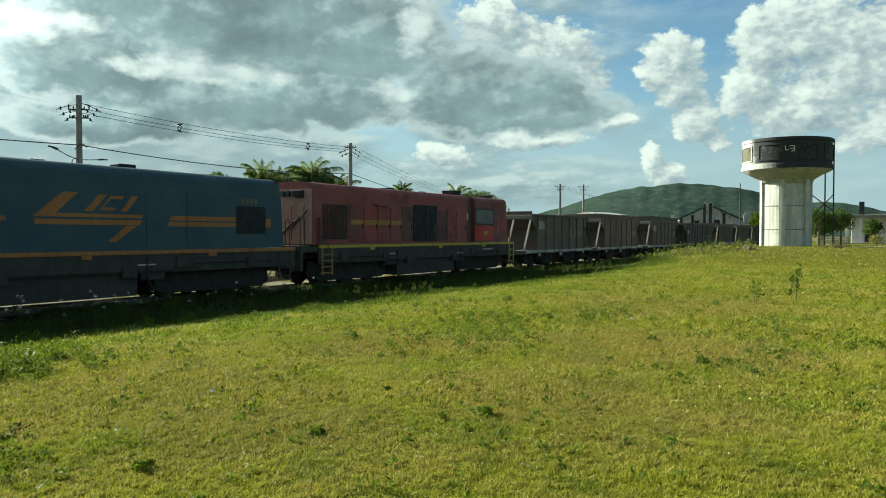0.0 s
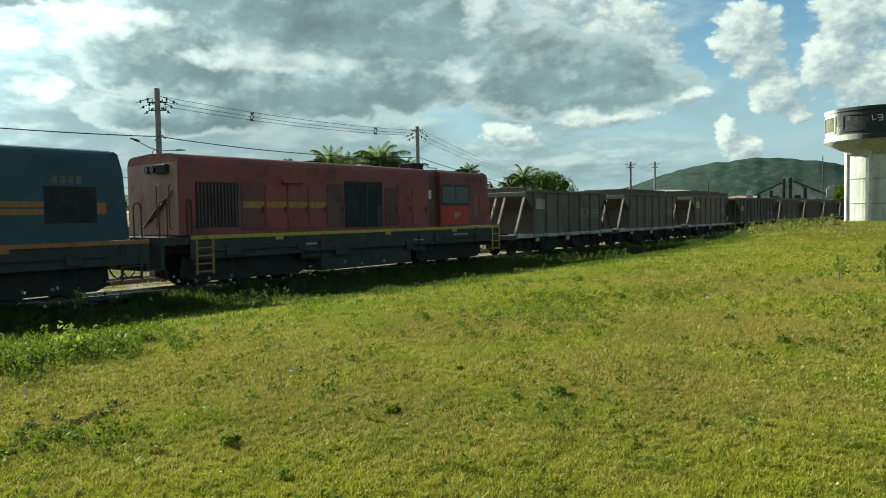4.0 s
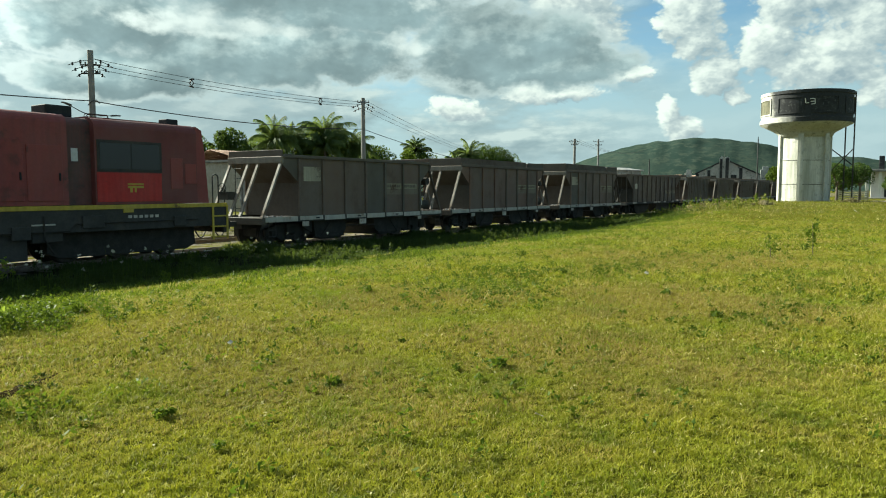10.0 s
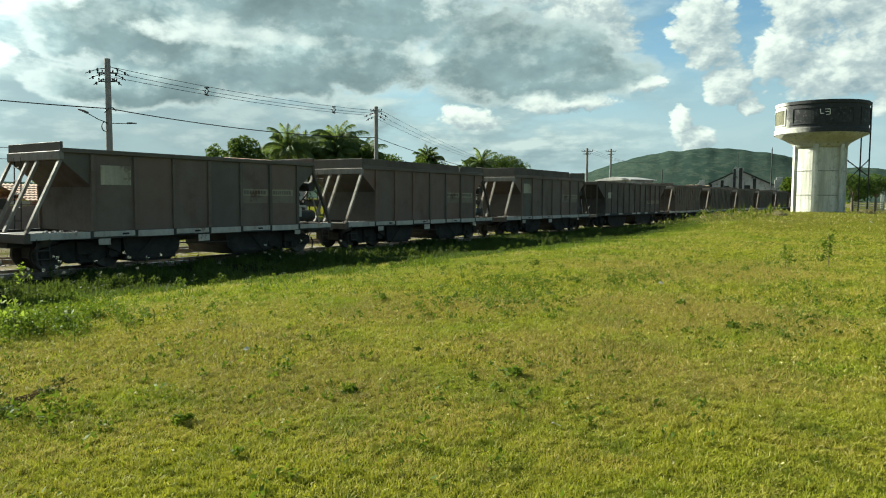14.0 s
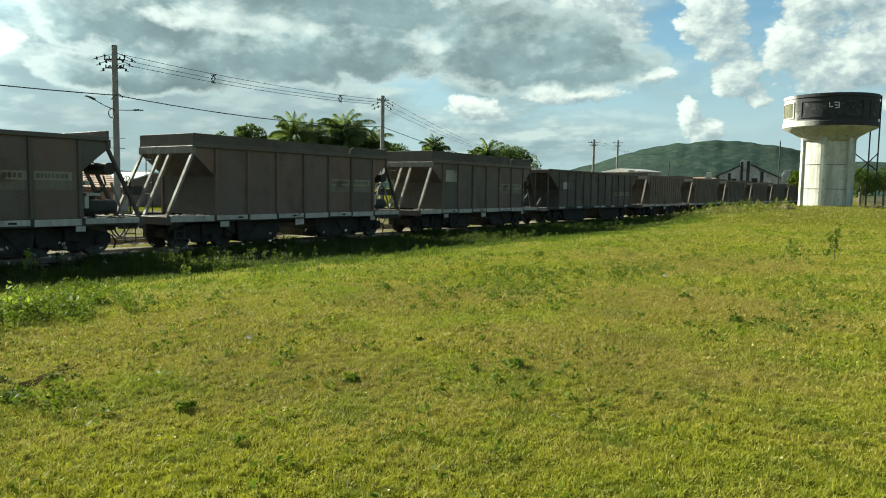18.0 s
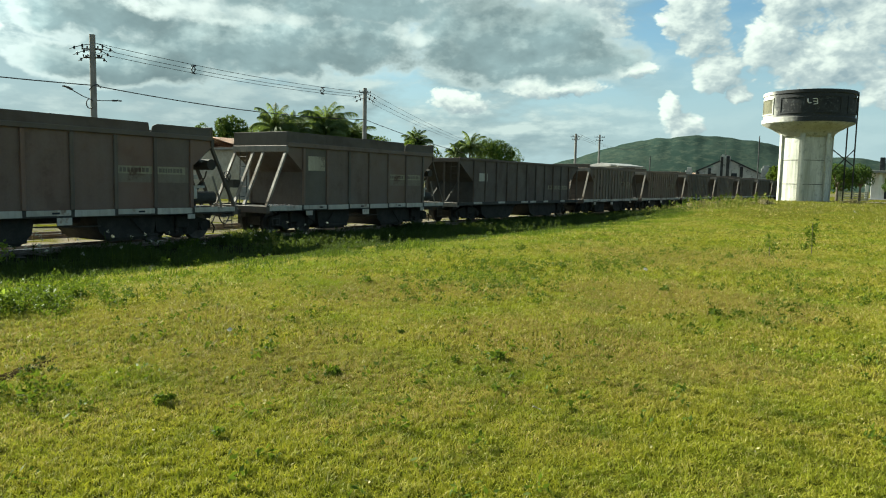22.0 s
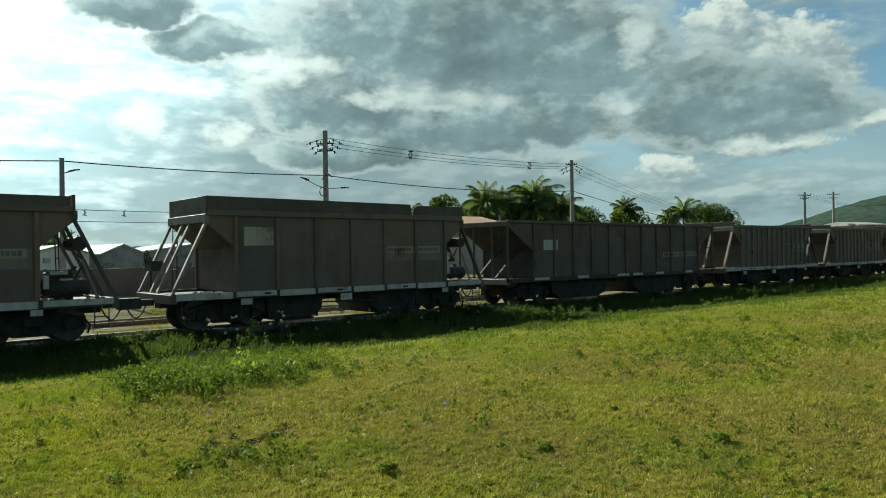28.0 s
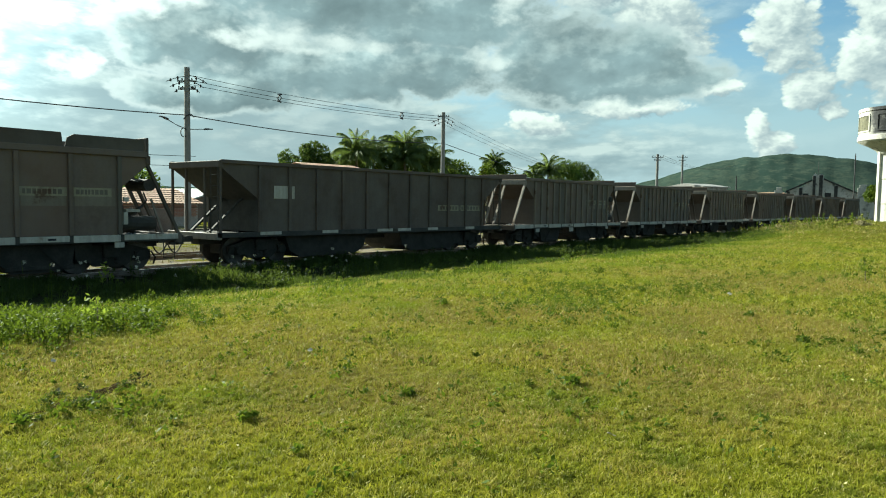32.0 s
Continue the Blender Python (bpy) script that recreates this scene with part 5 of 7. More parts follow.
styles = [
    (hopper("hopper", 0.10, tall=0.0), "brown hopper wagon with pale end struts and a cream panel"),
    (hopper("hopper_red", 0.12, tall=0.28, label_plate=False), "red-brown hopper wagon with raised dark rim boards"),
    (hopper("hopper", 0.14, tall=0.37), "dull brown hopper wagon with tall rim boards and white sill"),
]
for (ob, words), d in zip(styles, PITCHES):
    tagged(ob, words)
    train.append((ob, FIRST_X + d))
far_style = tagged(hopper("hopper", 0.12, ribs=13, label_plate=False), "brown hopper wagon with many close upright ribs")
long_one = dark_hopper()
DARK_X = FIRST_X + 23.75 + 12.15
train.append((long_one, DARK_X))
x = DARK_X + 14.45 + 0.95
for i in range(7):
    ob = far_style if i == 0 else copy_thing(far_style, Matrix.Identity(4))
    train.append((ob, x))
    x += 11.75
for ob, x in train:
    ob.matrix_basis = pose(x, TRACK_Y, RAIL_Z)


# ---------------------------------------------------------------- water tower
def water_tower(cx, cy, z0):
    """Concrete tower: panelled shaft with pilasters, a flared neck, a drum stained black."""
    root = thing("water_tower", "whitewashed concrete water tower with a black-stained drum", "water tower", (cx, cy, z0))
    r = 1.80
    n = 6
    turn = math.atan2(-cy, -cx) - 0.15
    # shaft: six slightly bowed faces between the pilasters
    ring = []
    for i in range(n * 8):
        a = TAU * i / (n * 8)
        d = (a + math.pi / n) % (TAU / n) - math.pi / n
        ring.append((a + turn, (r - 0.10) * (1 - 0.055 * (abs(d) / (math.pi / n)) ** 1.2)))
    bm = bmesh.new()
    prism(bm, [(math.cos(a) * q, math.sin(a) * q) for a, q in ring], -0.6, 5.0, "z")
    shaft = part("shaft", bm, M["lime"], root, smooth=False)
    for i in range(n):
        a = TAU * i / n + turn
        bm = bmesh.new()
        w = 0.20
        poly = [(math.cos(a + t) * rr, math.sin(a + t) * rr) for rr, ts in ((r - 0.12, (-w / 2, w / 2)), (r + 0.05, (w / 2, 0, -w / 2))) for t in ts]
        prism(bm, poly, -0.6, 5.0, "z")
        part("pilaster", bm, M["lime"], shaft)
    for z in (1.35, 3.08):
        bm = bmesh.new()
        prism(bm, [(math.cos(a) * (q + 0.008), math.sin(a) * (q + 0.008)) for a, q in ring], z, z + 0.055, "z")
        part("joint_line", bm, M["joint"], shaft, "dark casting joint round the shaft")
        bm = bmesh.new()
        prism(bm, [(math.cos(a) * (q + 0.03), math.sin(a) * (q + 0.03)) for a, q in ring], z + 0.056, z + 0.10, "z")
        part("ring_band", bm, M["lime"], shaft)
    bm = bmesh.new()
    lathe(bm, [(r - 0.05, 4.80), (r + 0.03, 5.00), (r + 0.16, 5.14), (r + 0.62, 5.42), (3.06, 5.72), (3.08, 5.78)], 56)
    part("neck", bm, M["grime"], root, "flared pale neck under the drum", smooth=True)
    bm = bmesh.new()
    lathe(bm, [(2.9, 5.76), (3.12, 5.77), (3.12, 6.08), (3.04, 6.12), (3.04, 7.72), (3.10, 7.76), (3.10, 7.98), (2.9, 7.98), (2.9, 7.7)], 64)
    drum = part("drum", bm, drum_paint(), root, "drum with black mould stains and a pale weathered side")
    # raised frames of the blind panels round the drum
    for i in range(8):
        a0 = radians(149.5 + 45.0 * i)
        a1 = a0 + radians(34.0)
        bm = bmesh.new()
        for za, zb in ((6.34, 6.43), (7.44, 7.53)):
            steps = 8
            for j in range(steps):
                b0, b1 = a0 + (a1 - a0) * j / steps, a0 + (a1 - a0) * (j + 1) / steps
                poly = [(math.cos(b) * q, math.sin(b) * q) for b, q in ((b0, 3.03), (b1, 3.03), (b1, 3.09), (b0, 3.09))]
                prism(bm, poly, za, zb, "z")
        for b0 in (a0, a1 - 0.03):
            poly = [(math.cos(b) * q, math.sin(b) * q) for b, q in ((b0, 3.03), (b0 + 0.03, 3.03), (b0 + 0.03, 3.09), (b0, 3.09))]
            prism(bm, poly, 6.431, 7.439, "z")
        weathered = i in (6, 7)
        part("panel_frame", bm, M["lime"] if weathered else drum.data.materials[0], drum)
        bm = bmesh.new()
        bs = [a0 + 0.032 + (a1 - a0 - 0.064) * j / 8 for j in range(9)]
        poly = [(math.cos(b) * 3.0, math.sin(b) * 3.0) for b in bs] + [(math.cos(b) * 3.046, math.sin(b) * 3.046) for b in bs[::-1]]
        prism(bm, poly, 6.432, 7.438, "z")
        part("blind_panel", bm, M["moss"] if weathered else M["soot"], drum, "mossy olive blind panel" if weathered else "black mouldy blind panel")
    # pale painted scrawl on the drum, as plain strokes
    a = math.atan2(-cy, -cx) + 0.09
    t, o = Vector((-math.sin(a), math.cos(a), 0)), Vector((math.cos(a), math.sin(a), 0)) * 3.10
    bm = bmesh.new()
    for (u0, v0), (u1, v1) in (((0.38, 7.32), (0.34, 7.0)), ((0.34, 7.0), (0.14, 7.02)), ((0.08, 7.3), (-0.22, 7.3)), ((-0.22, 7.3), (-0.25, 6.95)), ((-0.25, 6.95), (0.0, 6.92)), ((0.05, 7.12), (-0.2, 7.1))):
        beam(bm, o - t * u0 + Vector((0, 0, v0)), o - t * u1 + Vector((0, 0, v1)), 0.05, 0.02, side=tuple(t * 0.7 + Vector((0, 0, 1.0))))
    part("painted_scrawl", bm, M["plaster"], drum, "white painted scrawl")
    # steel ladder frame leaning on the far right side
    a = math.atan2(-cy, -cx) + math.pi / 2
    t = Vector((math.cos(a), math.sin(a), 0))
    q = Vector((-math.cos(a - math.pi / 2), -math.sin(a - math.pi / 2), 0))
    for p, h in ((t * 2.62 + q * 0.9, 5.8), (t * 3.14 + q * 0.1, 8.0)):
        bm = bmesh.new()
        beam(bm, p + Vector((0, 0, -0.5)), p + Vector((0, 0, h)), 0.09, 0.09)
        part("steel_leg", bm, M["under"], root, "rusty steel leg of the pipe stand")
    for za, zb in ((4.0, 2.7), (2.3, 4.0)):
        bm = bmesh.new()
        beam(bm, t * 1.7 + q * 0.6 + Vector((0, 0, za)), t * 3.18 + q * 0.1 + Vector((0, 0, zb)), 0.07, 0.07)
        part("cross_brace", bm, M["under"], root)
    return root


def drum_paint():
    """Old white paint, blackened by mould, worn pale where the sun and rain reach it."""
    m, k = material("mouldy_drum_paint")
    co = k.node("ShaderNodeTexCoord").outputs["Object"]
    x, y, z = k.xyz(co)
    blot = k.noise(co, 0.9, 6, 0.62)
    fine = k.noise(co, 7.0, 5, 0.6)
    pale = k.fit(k.math("ADD", k.math("ADD", k.math("MULTIPLY", y, 0.55), k.math("MULTIPLY", x, -0.08)), k.math("MULTIPLY", k.math("SUBTRACT", blot, 0.5), 0.9)), 1.12, 1.42)
    pale = k.math("MAXIMUM", pale, k.math("MULTIPLY", k.fit(z, 6.25, 6.05), k.fit(k.math("ADD", y, k.math("MULTIPLY", blot, 3.0)), 1.6, 3.2)))
    tone = k.mix(pale, (0.022, 0.023, 0.024), (0.50, 0.48, 0.42))
    tone = k.mix(k.fit(fine, 0.5, 0.8, 0.0, 0.4), tone, (0.10, 0.10, 0.095))
    finish(k, tone, 0.85, 0.0, fine, 0.25, 0.02)
    return m


water_tower(59.6, 7.4, 0.62)


# ---------------------------------------------------------------- poles and cables
def sag(a, b, drop, n=18):
    a, b = Vector(a), Vector(b)
    return [a.lerp(b, i / n) - Vector((0, 0, drop * 4 * (i / n) * (1 - i / n))) for i in range(n + 1)]


def cable(a, b, drop, r=0.022, label="dark overhead cable sagging between poles"):
    ob = part("overhead_cable", tube(bmesh.new(), sag(a, b, drop), r, 5), M["wire"])
    return tagged(ob, label, "cable", "overhead cables")


def utility_pole(x, y, top, arms, lamps=0, label="grey concrete utility pole with crossarms and insulators", r=0.17, jumpers=0):
    z0 = ground_z(x, y) - 0.4
    root = thing("utility_pole", label, "utility pole", (x, y, 0), group="utility poles")
    part("post", tube(bmesh.new(), [(0, 0, z0), (0, 0, top)], r * 1.25, 12, r), M["concrete"], root)
    for z, w, turn in arms:
        d = Vector((math.cos(turn), math.sin(turn), 0))
        bm = bmesh.new()
        beam(bm, d * (-w) + Vector((0, 0, z)), d * w + Vector((0, 0, z)), 0.075, 0.075, side=(0, 0, 1))
        arm = part("crossarm", bm, M["under"], root)
        for u in (-0.95, -0.5, 0.5, 0.95):
            bm = bmesh.new()
            p = d * (w * u)
            lathe(bm, [(0.02, z + 0.05), (0.05, z + 0.08), (0.035, z + 0.12), (0.05, z + 0.15), (0.025, z + 0.19)], 8, p.x, p.y)
            part("insulator", bm, M["under"], arm)
    if lamps == 2:
        ring = [(-0.3 + 0.22 * math.cos(TAU * i / 14), -0.1, top - 4.1 + 0.28 * math.sin(TAU * i / 14)) for i in range(15)]
        part("cable_coil", tube(bmesh.new(), ring, 0.03, 6, caps=False), M["wire"], root)
    for i in range(lamps):
        d = Vector(((-1, 1)[(i + (lamps == 1)) % 2], -0.1, 0))
        zz = top * 0.615 if lamps == 2 else top - 0.75
        out, rise = ((1.45, 0.42), (1.2, 0.04))[i] if lamps == 2 else (0.35, 0.05)
        tip = d * out + Vector((0, 0, zz + rise))
        bm = tube(bmesh.new(), [(0, 0, zz - 0.06), tuple(d * out * 0.5 + Vector((0, 0, zz + rise * 0.35 - 0.03))), tuple(tip)], 0.025, 6)
        arm = part("lamp_arm", bm, M["wire"], root)
        bm = bmesh.new()
        beam(bm, tip - d * 0.06, tip + d * 0.25 + Vector((0, 0, 0.10 if i == 0 else 0.03)), 0.16, 0.10)
        beam(bm, tip + d * 0.25 + Vector((0, 0, 0.10 if i == 0 else 0.03)), tip + d * 0.5 + Vector((0, 0, 0.14 if i == 0 else 0.03)), 0.2, 0.06)
        part("lamp_head", bm, M["wire"], arm)
    # drooping jumper wires with their insulators on both sides of the top
    for j in range(jumpers):
        for sx in (-1, 1):
            z = top - 0.45 - 0.32 * j - (0.12 if sx < 0 else 0.0)
            ln = (1.25, 1.05, 0.8)[j]
            q = Vector((sx * 0.95, -0.3 * sx, 0))
            pts = [tuple(q * (ln * i / 5) + Vector((0, 0, z - 0.42 * (i / 5) ** 1.6))) for i in range(6)]
            part("jumper_wire", tube(bmesh.new(), pts, 0.022, 6), M["wire"], root)
            for f in (0.45, 0.8):
                p = q * (ln * f) + Vector((0, 0, z - 0.42 * f ** 1.6))
                bm = bmesh.new()
                lathe(bm, [(0.03, p.z - 0.11), (0.07, p.z - 0.07), (0.045, p.z - 0.02), (0.07, p.z + 0.03), (0.03, p.z + 0.08)], 8, p.x, p.y)
                part("insulator", bm, M["wire"], root)
    if jumpers > 2:
        ob = tube(bmesh.new(), [(-0.32, -0.1, 6.62), (-0.16, -0.2, 6.86), (0.14, -0.2, 6.98), (0.42, -0.1, 6.82)], 0.035, 6)
        part("cable_clamp", ob, M["wire"], root, "tangle of clamps where the cable passes the post")
    return root


LINE_Y = 42.0
FAR_END = (131.8, 71.8, 7.8)
SPACERS = [(32.4, 42.0, 8.85), (45.1, 42.0, 8.9), (18.4, 75.0, 5.95), (22.0, 75.0, 5.95)]
POLES = [(9.2, 6.9), (25.2, 9.9), (50.6, 9.75)]
utility_pole(POLES[0][0], LINE_Y, POLES[0][1], [], 1, "slim grey concrete pole carrying a cable and a street lamp", 0.12)
utility_pole(POLES[1][0], LINE_Y, POLES[1][1], [(9.05, 0.62, -0.9), (8.55, 0.55, -0.9)], 2, jumpers=3)
utility_pole(POLES[2][0], LINE_Y, POLES[2][1], [(9.35, 0.5, -0.9)], 0, jumpers=2)
utility_pole(98.5, 42.3, 8.95, [(8.5, 0.8, -0.9), (8.1, 0.5, -0.9)], 0, "dark pole with two crossarms and a transformer")
utility_pole(126.0, 49.5, 10.75, [(10.3, 0.95, -0.9), (9.7, 0.6, -0.9)], 0)
for dy, z, drop in ((-0.7, 9.30, 0.33), (0.0, 9.15, 0.36), (0.7, 9.02, 0.34)):
    cable((25.2, LINE_Y + dy, z), (50.6, LINE_Y + dy, z), drop, 0.016)
    cable((50.6, LINE_Y + dy, z), (FAR_END[0], FAR_END[1] + dy, FAR_END[2]), 0.9, 0.013)
    cable((98.5, 42.3 + dy, 8.8), (170.0, 55.0 + dy, 11.0), 1.3, 0.016)
cable((9.2, LINE_Y, 6.75), (25.2, LINE_Y, 6.92), 0.15, 0.032)
cable((25.2, LINE_Y, 6.92), (50.6, LINE_Y, 7.0), 0.42, 0.032)
cable((50.6, LINE_Y, 7.0), (104.0, 58.0, 5.4), 0.5, 0.03)
cable((-30.0, LINE_Y, 6.4), (9.2, LINE_Y, 6.75), 0.6, 0.032)
for z in (7.4, 6.3):
    cable((-20.0, 75.0, z), (46.0, 75.0, z - 0.9), 0.7, 0.03, "thin far cable behind the houses")


def spacer(x, y, z, s=0.22):
    """A small insulating frame that keeps the bunched cables apart."""
    root = thing("cable_spacer", "small dark spacer clipped on the overhead cables", "cable spacer", (x, y, z), group="cable spacers")
    bm = bmesh.new()
    for a, b in (((0, -s, 0), (0, 0, s)), ((0, 0, s), (0, s, 0)), ((0, s, 0), (0, 0, -s)), ((0, 0, -s), (0, -s, 0))):
        tube(bm, [a, b], 0.035, 6)
    part("spacer_frame", bm, M["wire"], root)
    part("clip", tube(bmesh.new(), [(-0.15, 0, s), (0.2, 0, s + 0.05)], 0.05, 6), M["wire"], root)
    part("clip", tube(bmesh.new(), [(-0.2, 0, -s), (0.15, 0, -s - 0.05)], 0.05, 6), M["wire"], root)


for row in SPACERS:
    spacer(*row)


# ---------------------------------------------------------------- hill on the horizon
def hill():
    """A ring of low ridges with one long flat-topped hill, as heights in degrees seen from the field."""
    at = [-40, 10, 24, 40, 60, 64.5, 67.6, 69.7, 71.9, 74.8, 77.2, 79.5, 80.9, 83.5, 86.1, 87.5, 89.1, 93, 100, 120]
    up = [0.3, 0.5, 1.0, 0.8, 0.8, 1.45, 2.3, 3.0, 3.5, 3.81, 3.76, 3.47, 3.1, 2.4, 2.2, 2.1, 1.58, 1.1, 0.7, 0.4]
    verts = []
    nu, nv = 640, 30
    for j in range(nv + 1):
        v = j / nv
        for i in range(nu + 1):
            a = -40.0 + 160.0 * i / nu
            deg = sum(np.interp(a + o, at, up) for o in (-0.8, 0.0, 0.8)) / 3
            d = 1450 + 470 * v
            h = math.tan(radians(deg)) * 1920
            h += 3.0 * noise.noise((a * 1.2, 1.0, 0.0)) + 1.1 * noise.noise((a * 11.0, 5.0, 0.0)) * (v > 0.9)
            z = -4 + max(0.0, h + 4) * math.sin(v * math.pi / 2) ** 0.9
            az = radians(a)
            wx, wy = math.sin(az) * d, math.cos(az) * d
            z += (3.0 * noise.noise((wx * 0.012, wy * 0.012, 7.0)) + 2.0 * noise.noise((wx * 0.045, wy * 0.045, 3.0))) * min(1, h / 40)
            verts.append((math.sin(az) * d, math.cos(az) * d, z))
    n = nu + 1
    faces = [(j * n + i, j * n + i + 1, (j + 1) * n + i + 1, (j + 1) * n + i) for j in range(nv) for i in range(nu)]
    tagged(raw("backdrop_hill", verts, faces, M["hill"], smooth=True), "long wooded green hill on the horizon", "hill", kind="structure")


hill()


# ---------------------------------------------------------------- grass and weeds
def soup(name, tris, mat, label, category="grass", kind="stuff", parent=None):
    """Loose triangles, an array of n x 3 x 3, three corners each; corners are joined where pieces share them by index."""
    pts, faces = tris
    me = bpy.data.meshes.new(name)
    me.vertices.add(len(pts))
    me.vertices.foreach_set("co", np.asarray(pts, np.float32).ravel())
    me.loops.add(faces.size)
    me.loops.foreach_set("vertex_index", faces.astype(np.int32).ravel())
    me.polygons.add(len(faces))
    me.polygons.foreach_set("loop_start", np.arange(0, faces.size, faces.shape[1], dtype=np.int32))
    me.polygons.foreach_set("loop_total", np.full(len(faces), faces.shape[1], np.int32))
    me.update(calc_edges=True)
    me.materials.append(mat)
    ob = new(name, me)
    if parent is not None:
        ob.parent = parent
        return ob
    return tagged(ob, label, category, kind=kind)


def heights(x, y):
    return np.array([ground_z(a, b) for a, b in zip(x.tolist(), y.tolist())])


def blades(rng, x, y, h, w, lean):
    """Bent blades standing at x, y: five corners, three faces each."""
    n = len(x)
    z = heights(x, y) - 0.004
    a, b = rng.uniform(0, TAU, n), rng.uniform(0, TAU, n)
    side = np.stack([np.cos(a), np.sin(a), np.zeros(n)], 1) * (w / 2)[:, None]
    tip = np.stack([np.cos(b) * h * lean, np.sin(b) * h * lean, h], 1)
    mid = tip * np.array([0.32, 0.32, 0.62])
    root = np.stack([x, y, z], 1)
    pts = np.stack([root - side, root + side, root + mid + side * 0.8, root + mid - side * 0.8, root + tip], 1).reshape(-1, 3)
    k = np.arange(n)[:, None] * 5
    faces = np.concatenate([k + np.array([[0, 1, 2]]), k + np.array([[0, 2, 3]]), k + np.array([[3, 2, 4]])], 0)
    return pts, faces


def ring(rng, n, r0, r1, a0=4.0, a1=100.0, ymax=12.6):
    r = np.sqrt(rng.uniform(r0 * r0, r1 * r1, n))
    a = np.radians(rng.uniform(a0, a1, n))
    x, y = np.sin(a) * r, np.cos(a) * r
    keep = y < ymax
    return x[keep], y[keep]


def patchiness(x, y, scale, seed):
    return np.array([noise.fractal((a * scale, b * scale, seed), 1.0, 2.0, 4) for a, b in zip(x.tolist(), y.tolist())])


M["straw"] = leafy("straw_leaf", (0.42, 0.36, 0.14), (0.62, 0.56, 0.28), thru=0.25)
M["dry_brush"] = leafy("dry_brush", (0.16, 0.12, 0.06), (0.30, 0.26, 0.14), thru=0.2)


def grow_grass():
    rng = np.random.default_rng(7)
    zones = [(3.2, 7.0, 420000, 0.027, 0.0064), (7.0, 12.0, 380000, 0.033, 0.0095), (12.0, 21.0, 250000, 0.046, 0.017), (21.0, 38.0, 220000, 0.055, 0.030), (38.0, 72.0, 170000, 0.065, 0.055)]
    for i, (r0, r1, n, h, w) in enumerate(zones):
        x, y = ring(rng, n, r0, r1)
        p = patchiness(x, y, 0.8, 3.0)
        tuft = patchiness(x, y, 10.0 if r0 < 10 else 5.5, 5.0) * 0.8
        keep = rng.uniform(0, 1, len(x)) < np.clip(0.80 + 0.2 * p + 1.0 * tuft, 0.35, 1)
        x, y, p, tuft = x[keep], y[keep], p[keep], tuft[keep]
        hh = h * rng.uniform(0.45, 1.35, len(x)) * np.clip(1 + 0.2 * p + 0.8 * tuft, 0.45, 2.0)
        hh *= np.clip(1.0 + 1.0 * np.clip((y - 11.0) / 4.0, 0, 1), 1, 2)
        pts, faces = blades(rng, x, y, hh, w * rng.uniform(0.6, 1.3, len(x)), rng.uniform(0.15, 1.5, len(x)))
        if r0 > 10:
            # far off a blade is a single splinter
            tri = np.arange(len(x))[:, None] * 3 + np.array([[0, 1, 2]])
            pts, faces = pts.reshape(-1, 5, 3)[:, [0, 1, 4]].reshape(-1, 3), tri
        soup("lawn_grass", (pts, faces), M["blade"], "short sunlit grass, yellow-green with dry patches")
    # the field goes on round and behind the viewer
    for r0, r1, a0, a1, n, h, w in ((0.0, 3.2, 0.0, 360.0, 40000, 0.030, 0.009), (3.2, 9.0, 100.0, 364.0, 90000, 0.034, 0.014), (9.0, 24.0, 100.0, 364.0, 70000, 0.05, 0.03)):
        x, y = ring(rng, n, r0, r1, a0, a1, 11.0)
        pts, faces = blades(rng, x, y, h * rng.uniform(0.5, 1.4, len(x)), w * rng.uniform(0.6, 1.3, len(x)), rng.uniform(0.3, 2.2, len(x)))
        tri = np.arange(len(x))[:, None] * 3 + np.array([[0, 1, 2]])
        soup("lawn_grass", (pts.reshape(-1, 5, 3)[:, [0, 1, 4]].reshape(-1, 3), tri), M["blade"], "short sunlit grass, yellow-green with dry patches")
    # taller growth by the railway, and on the rise before the tower
    def band(n, x0, x1, y0, y1, h, w, name, mat, label):
        x, y = rng.uniform(x0, x1, n), rng.uniform(y0, y1, n)
        p = patchiness(x, y, 0.6, 9.0)
        keep = p > -0.05
        x, y, p = x[keep], y[keep], p[keep]
        hh = h * rng.uniform(0.35, 1.2, len(x)) * np.clip(0.8 + 1.2 * p, 0.4, 1.8)
        soup(name, blades(rng, x, y, hh, w * rng.uniform(0.6, 1.4, len(x)), rng.uniform(0.1, 0.7, len(x))), M[mat], label)
    # the next three bands carry the train's shade in their leaf colour
    band(60000, 2.0, 52.0, 15.5, 18.7, 0.22, 0.022, "tall_grass", "bank", "dense tall grass, darkened with train shade in its colour")
    band(42000, 2.0, 56.0, 18.2, 19.3, 0.25, 0.024, "tall_grass", "bank", "weeds crowding the near rail, darkened with train shade")
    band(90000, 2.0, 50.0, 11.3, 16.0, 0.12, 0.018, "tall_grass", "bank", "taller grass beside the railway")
    band(9000, 42.0, 62.0, 4.0, 15.5, 0.11, 0.035, "tall_grass", "blade", "rough tall grass on the rise by the tower")
    band(3500, 46.0, 59.0, 9.5, 14.5, 0.24, 0.04, "tall_grass", "blade", "rank weeds on the rise by the tower")
    band(16000, 2.0, 42.0, 10.2, 12.2, 0.11, 0.014, "tall_grass", "weed", "fresh green grass along the edge of the lawn")
    band(7000, -5.0, 60.0, 22.0, 36.0, 0.13, 0.03, "tall_grass", "dry_brush", "thin dry grass beyond the railway")


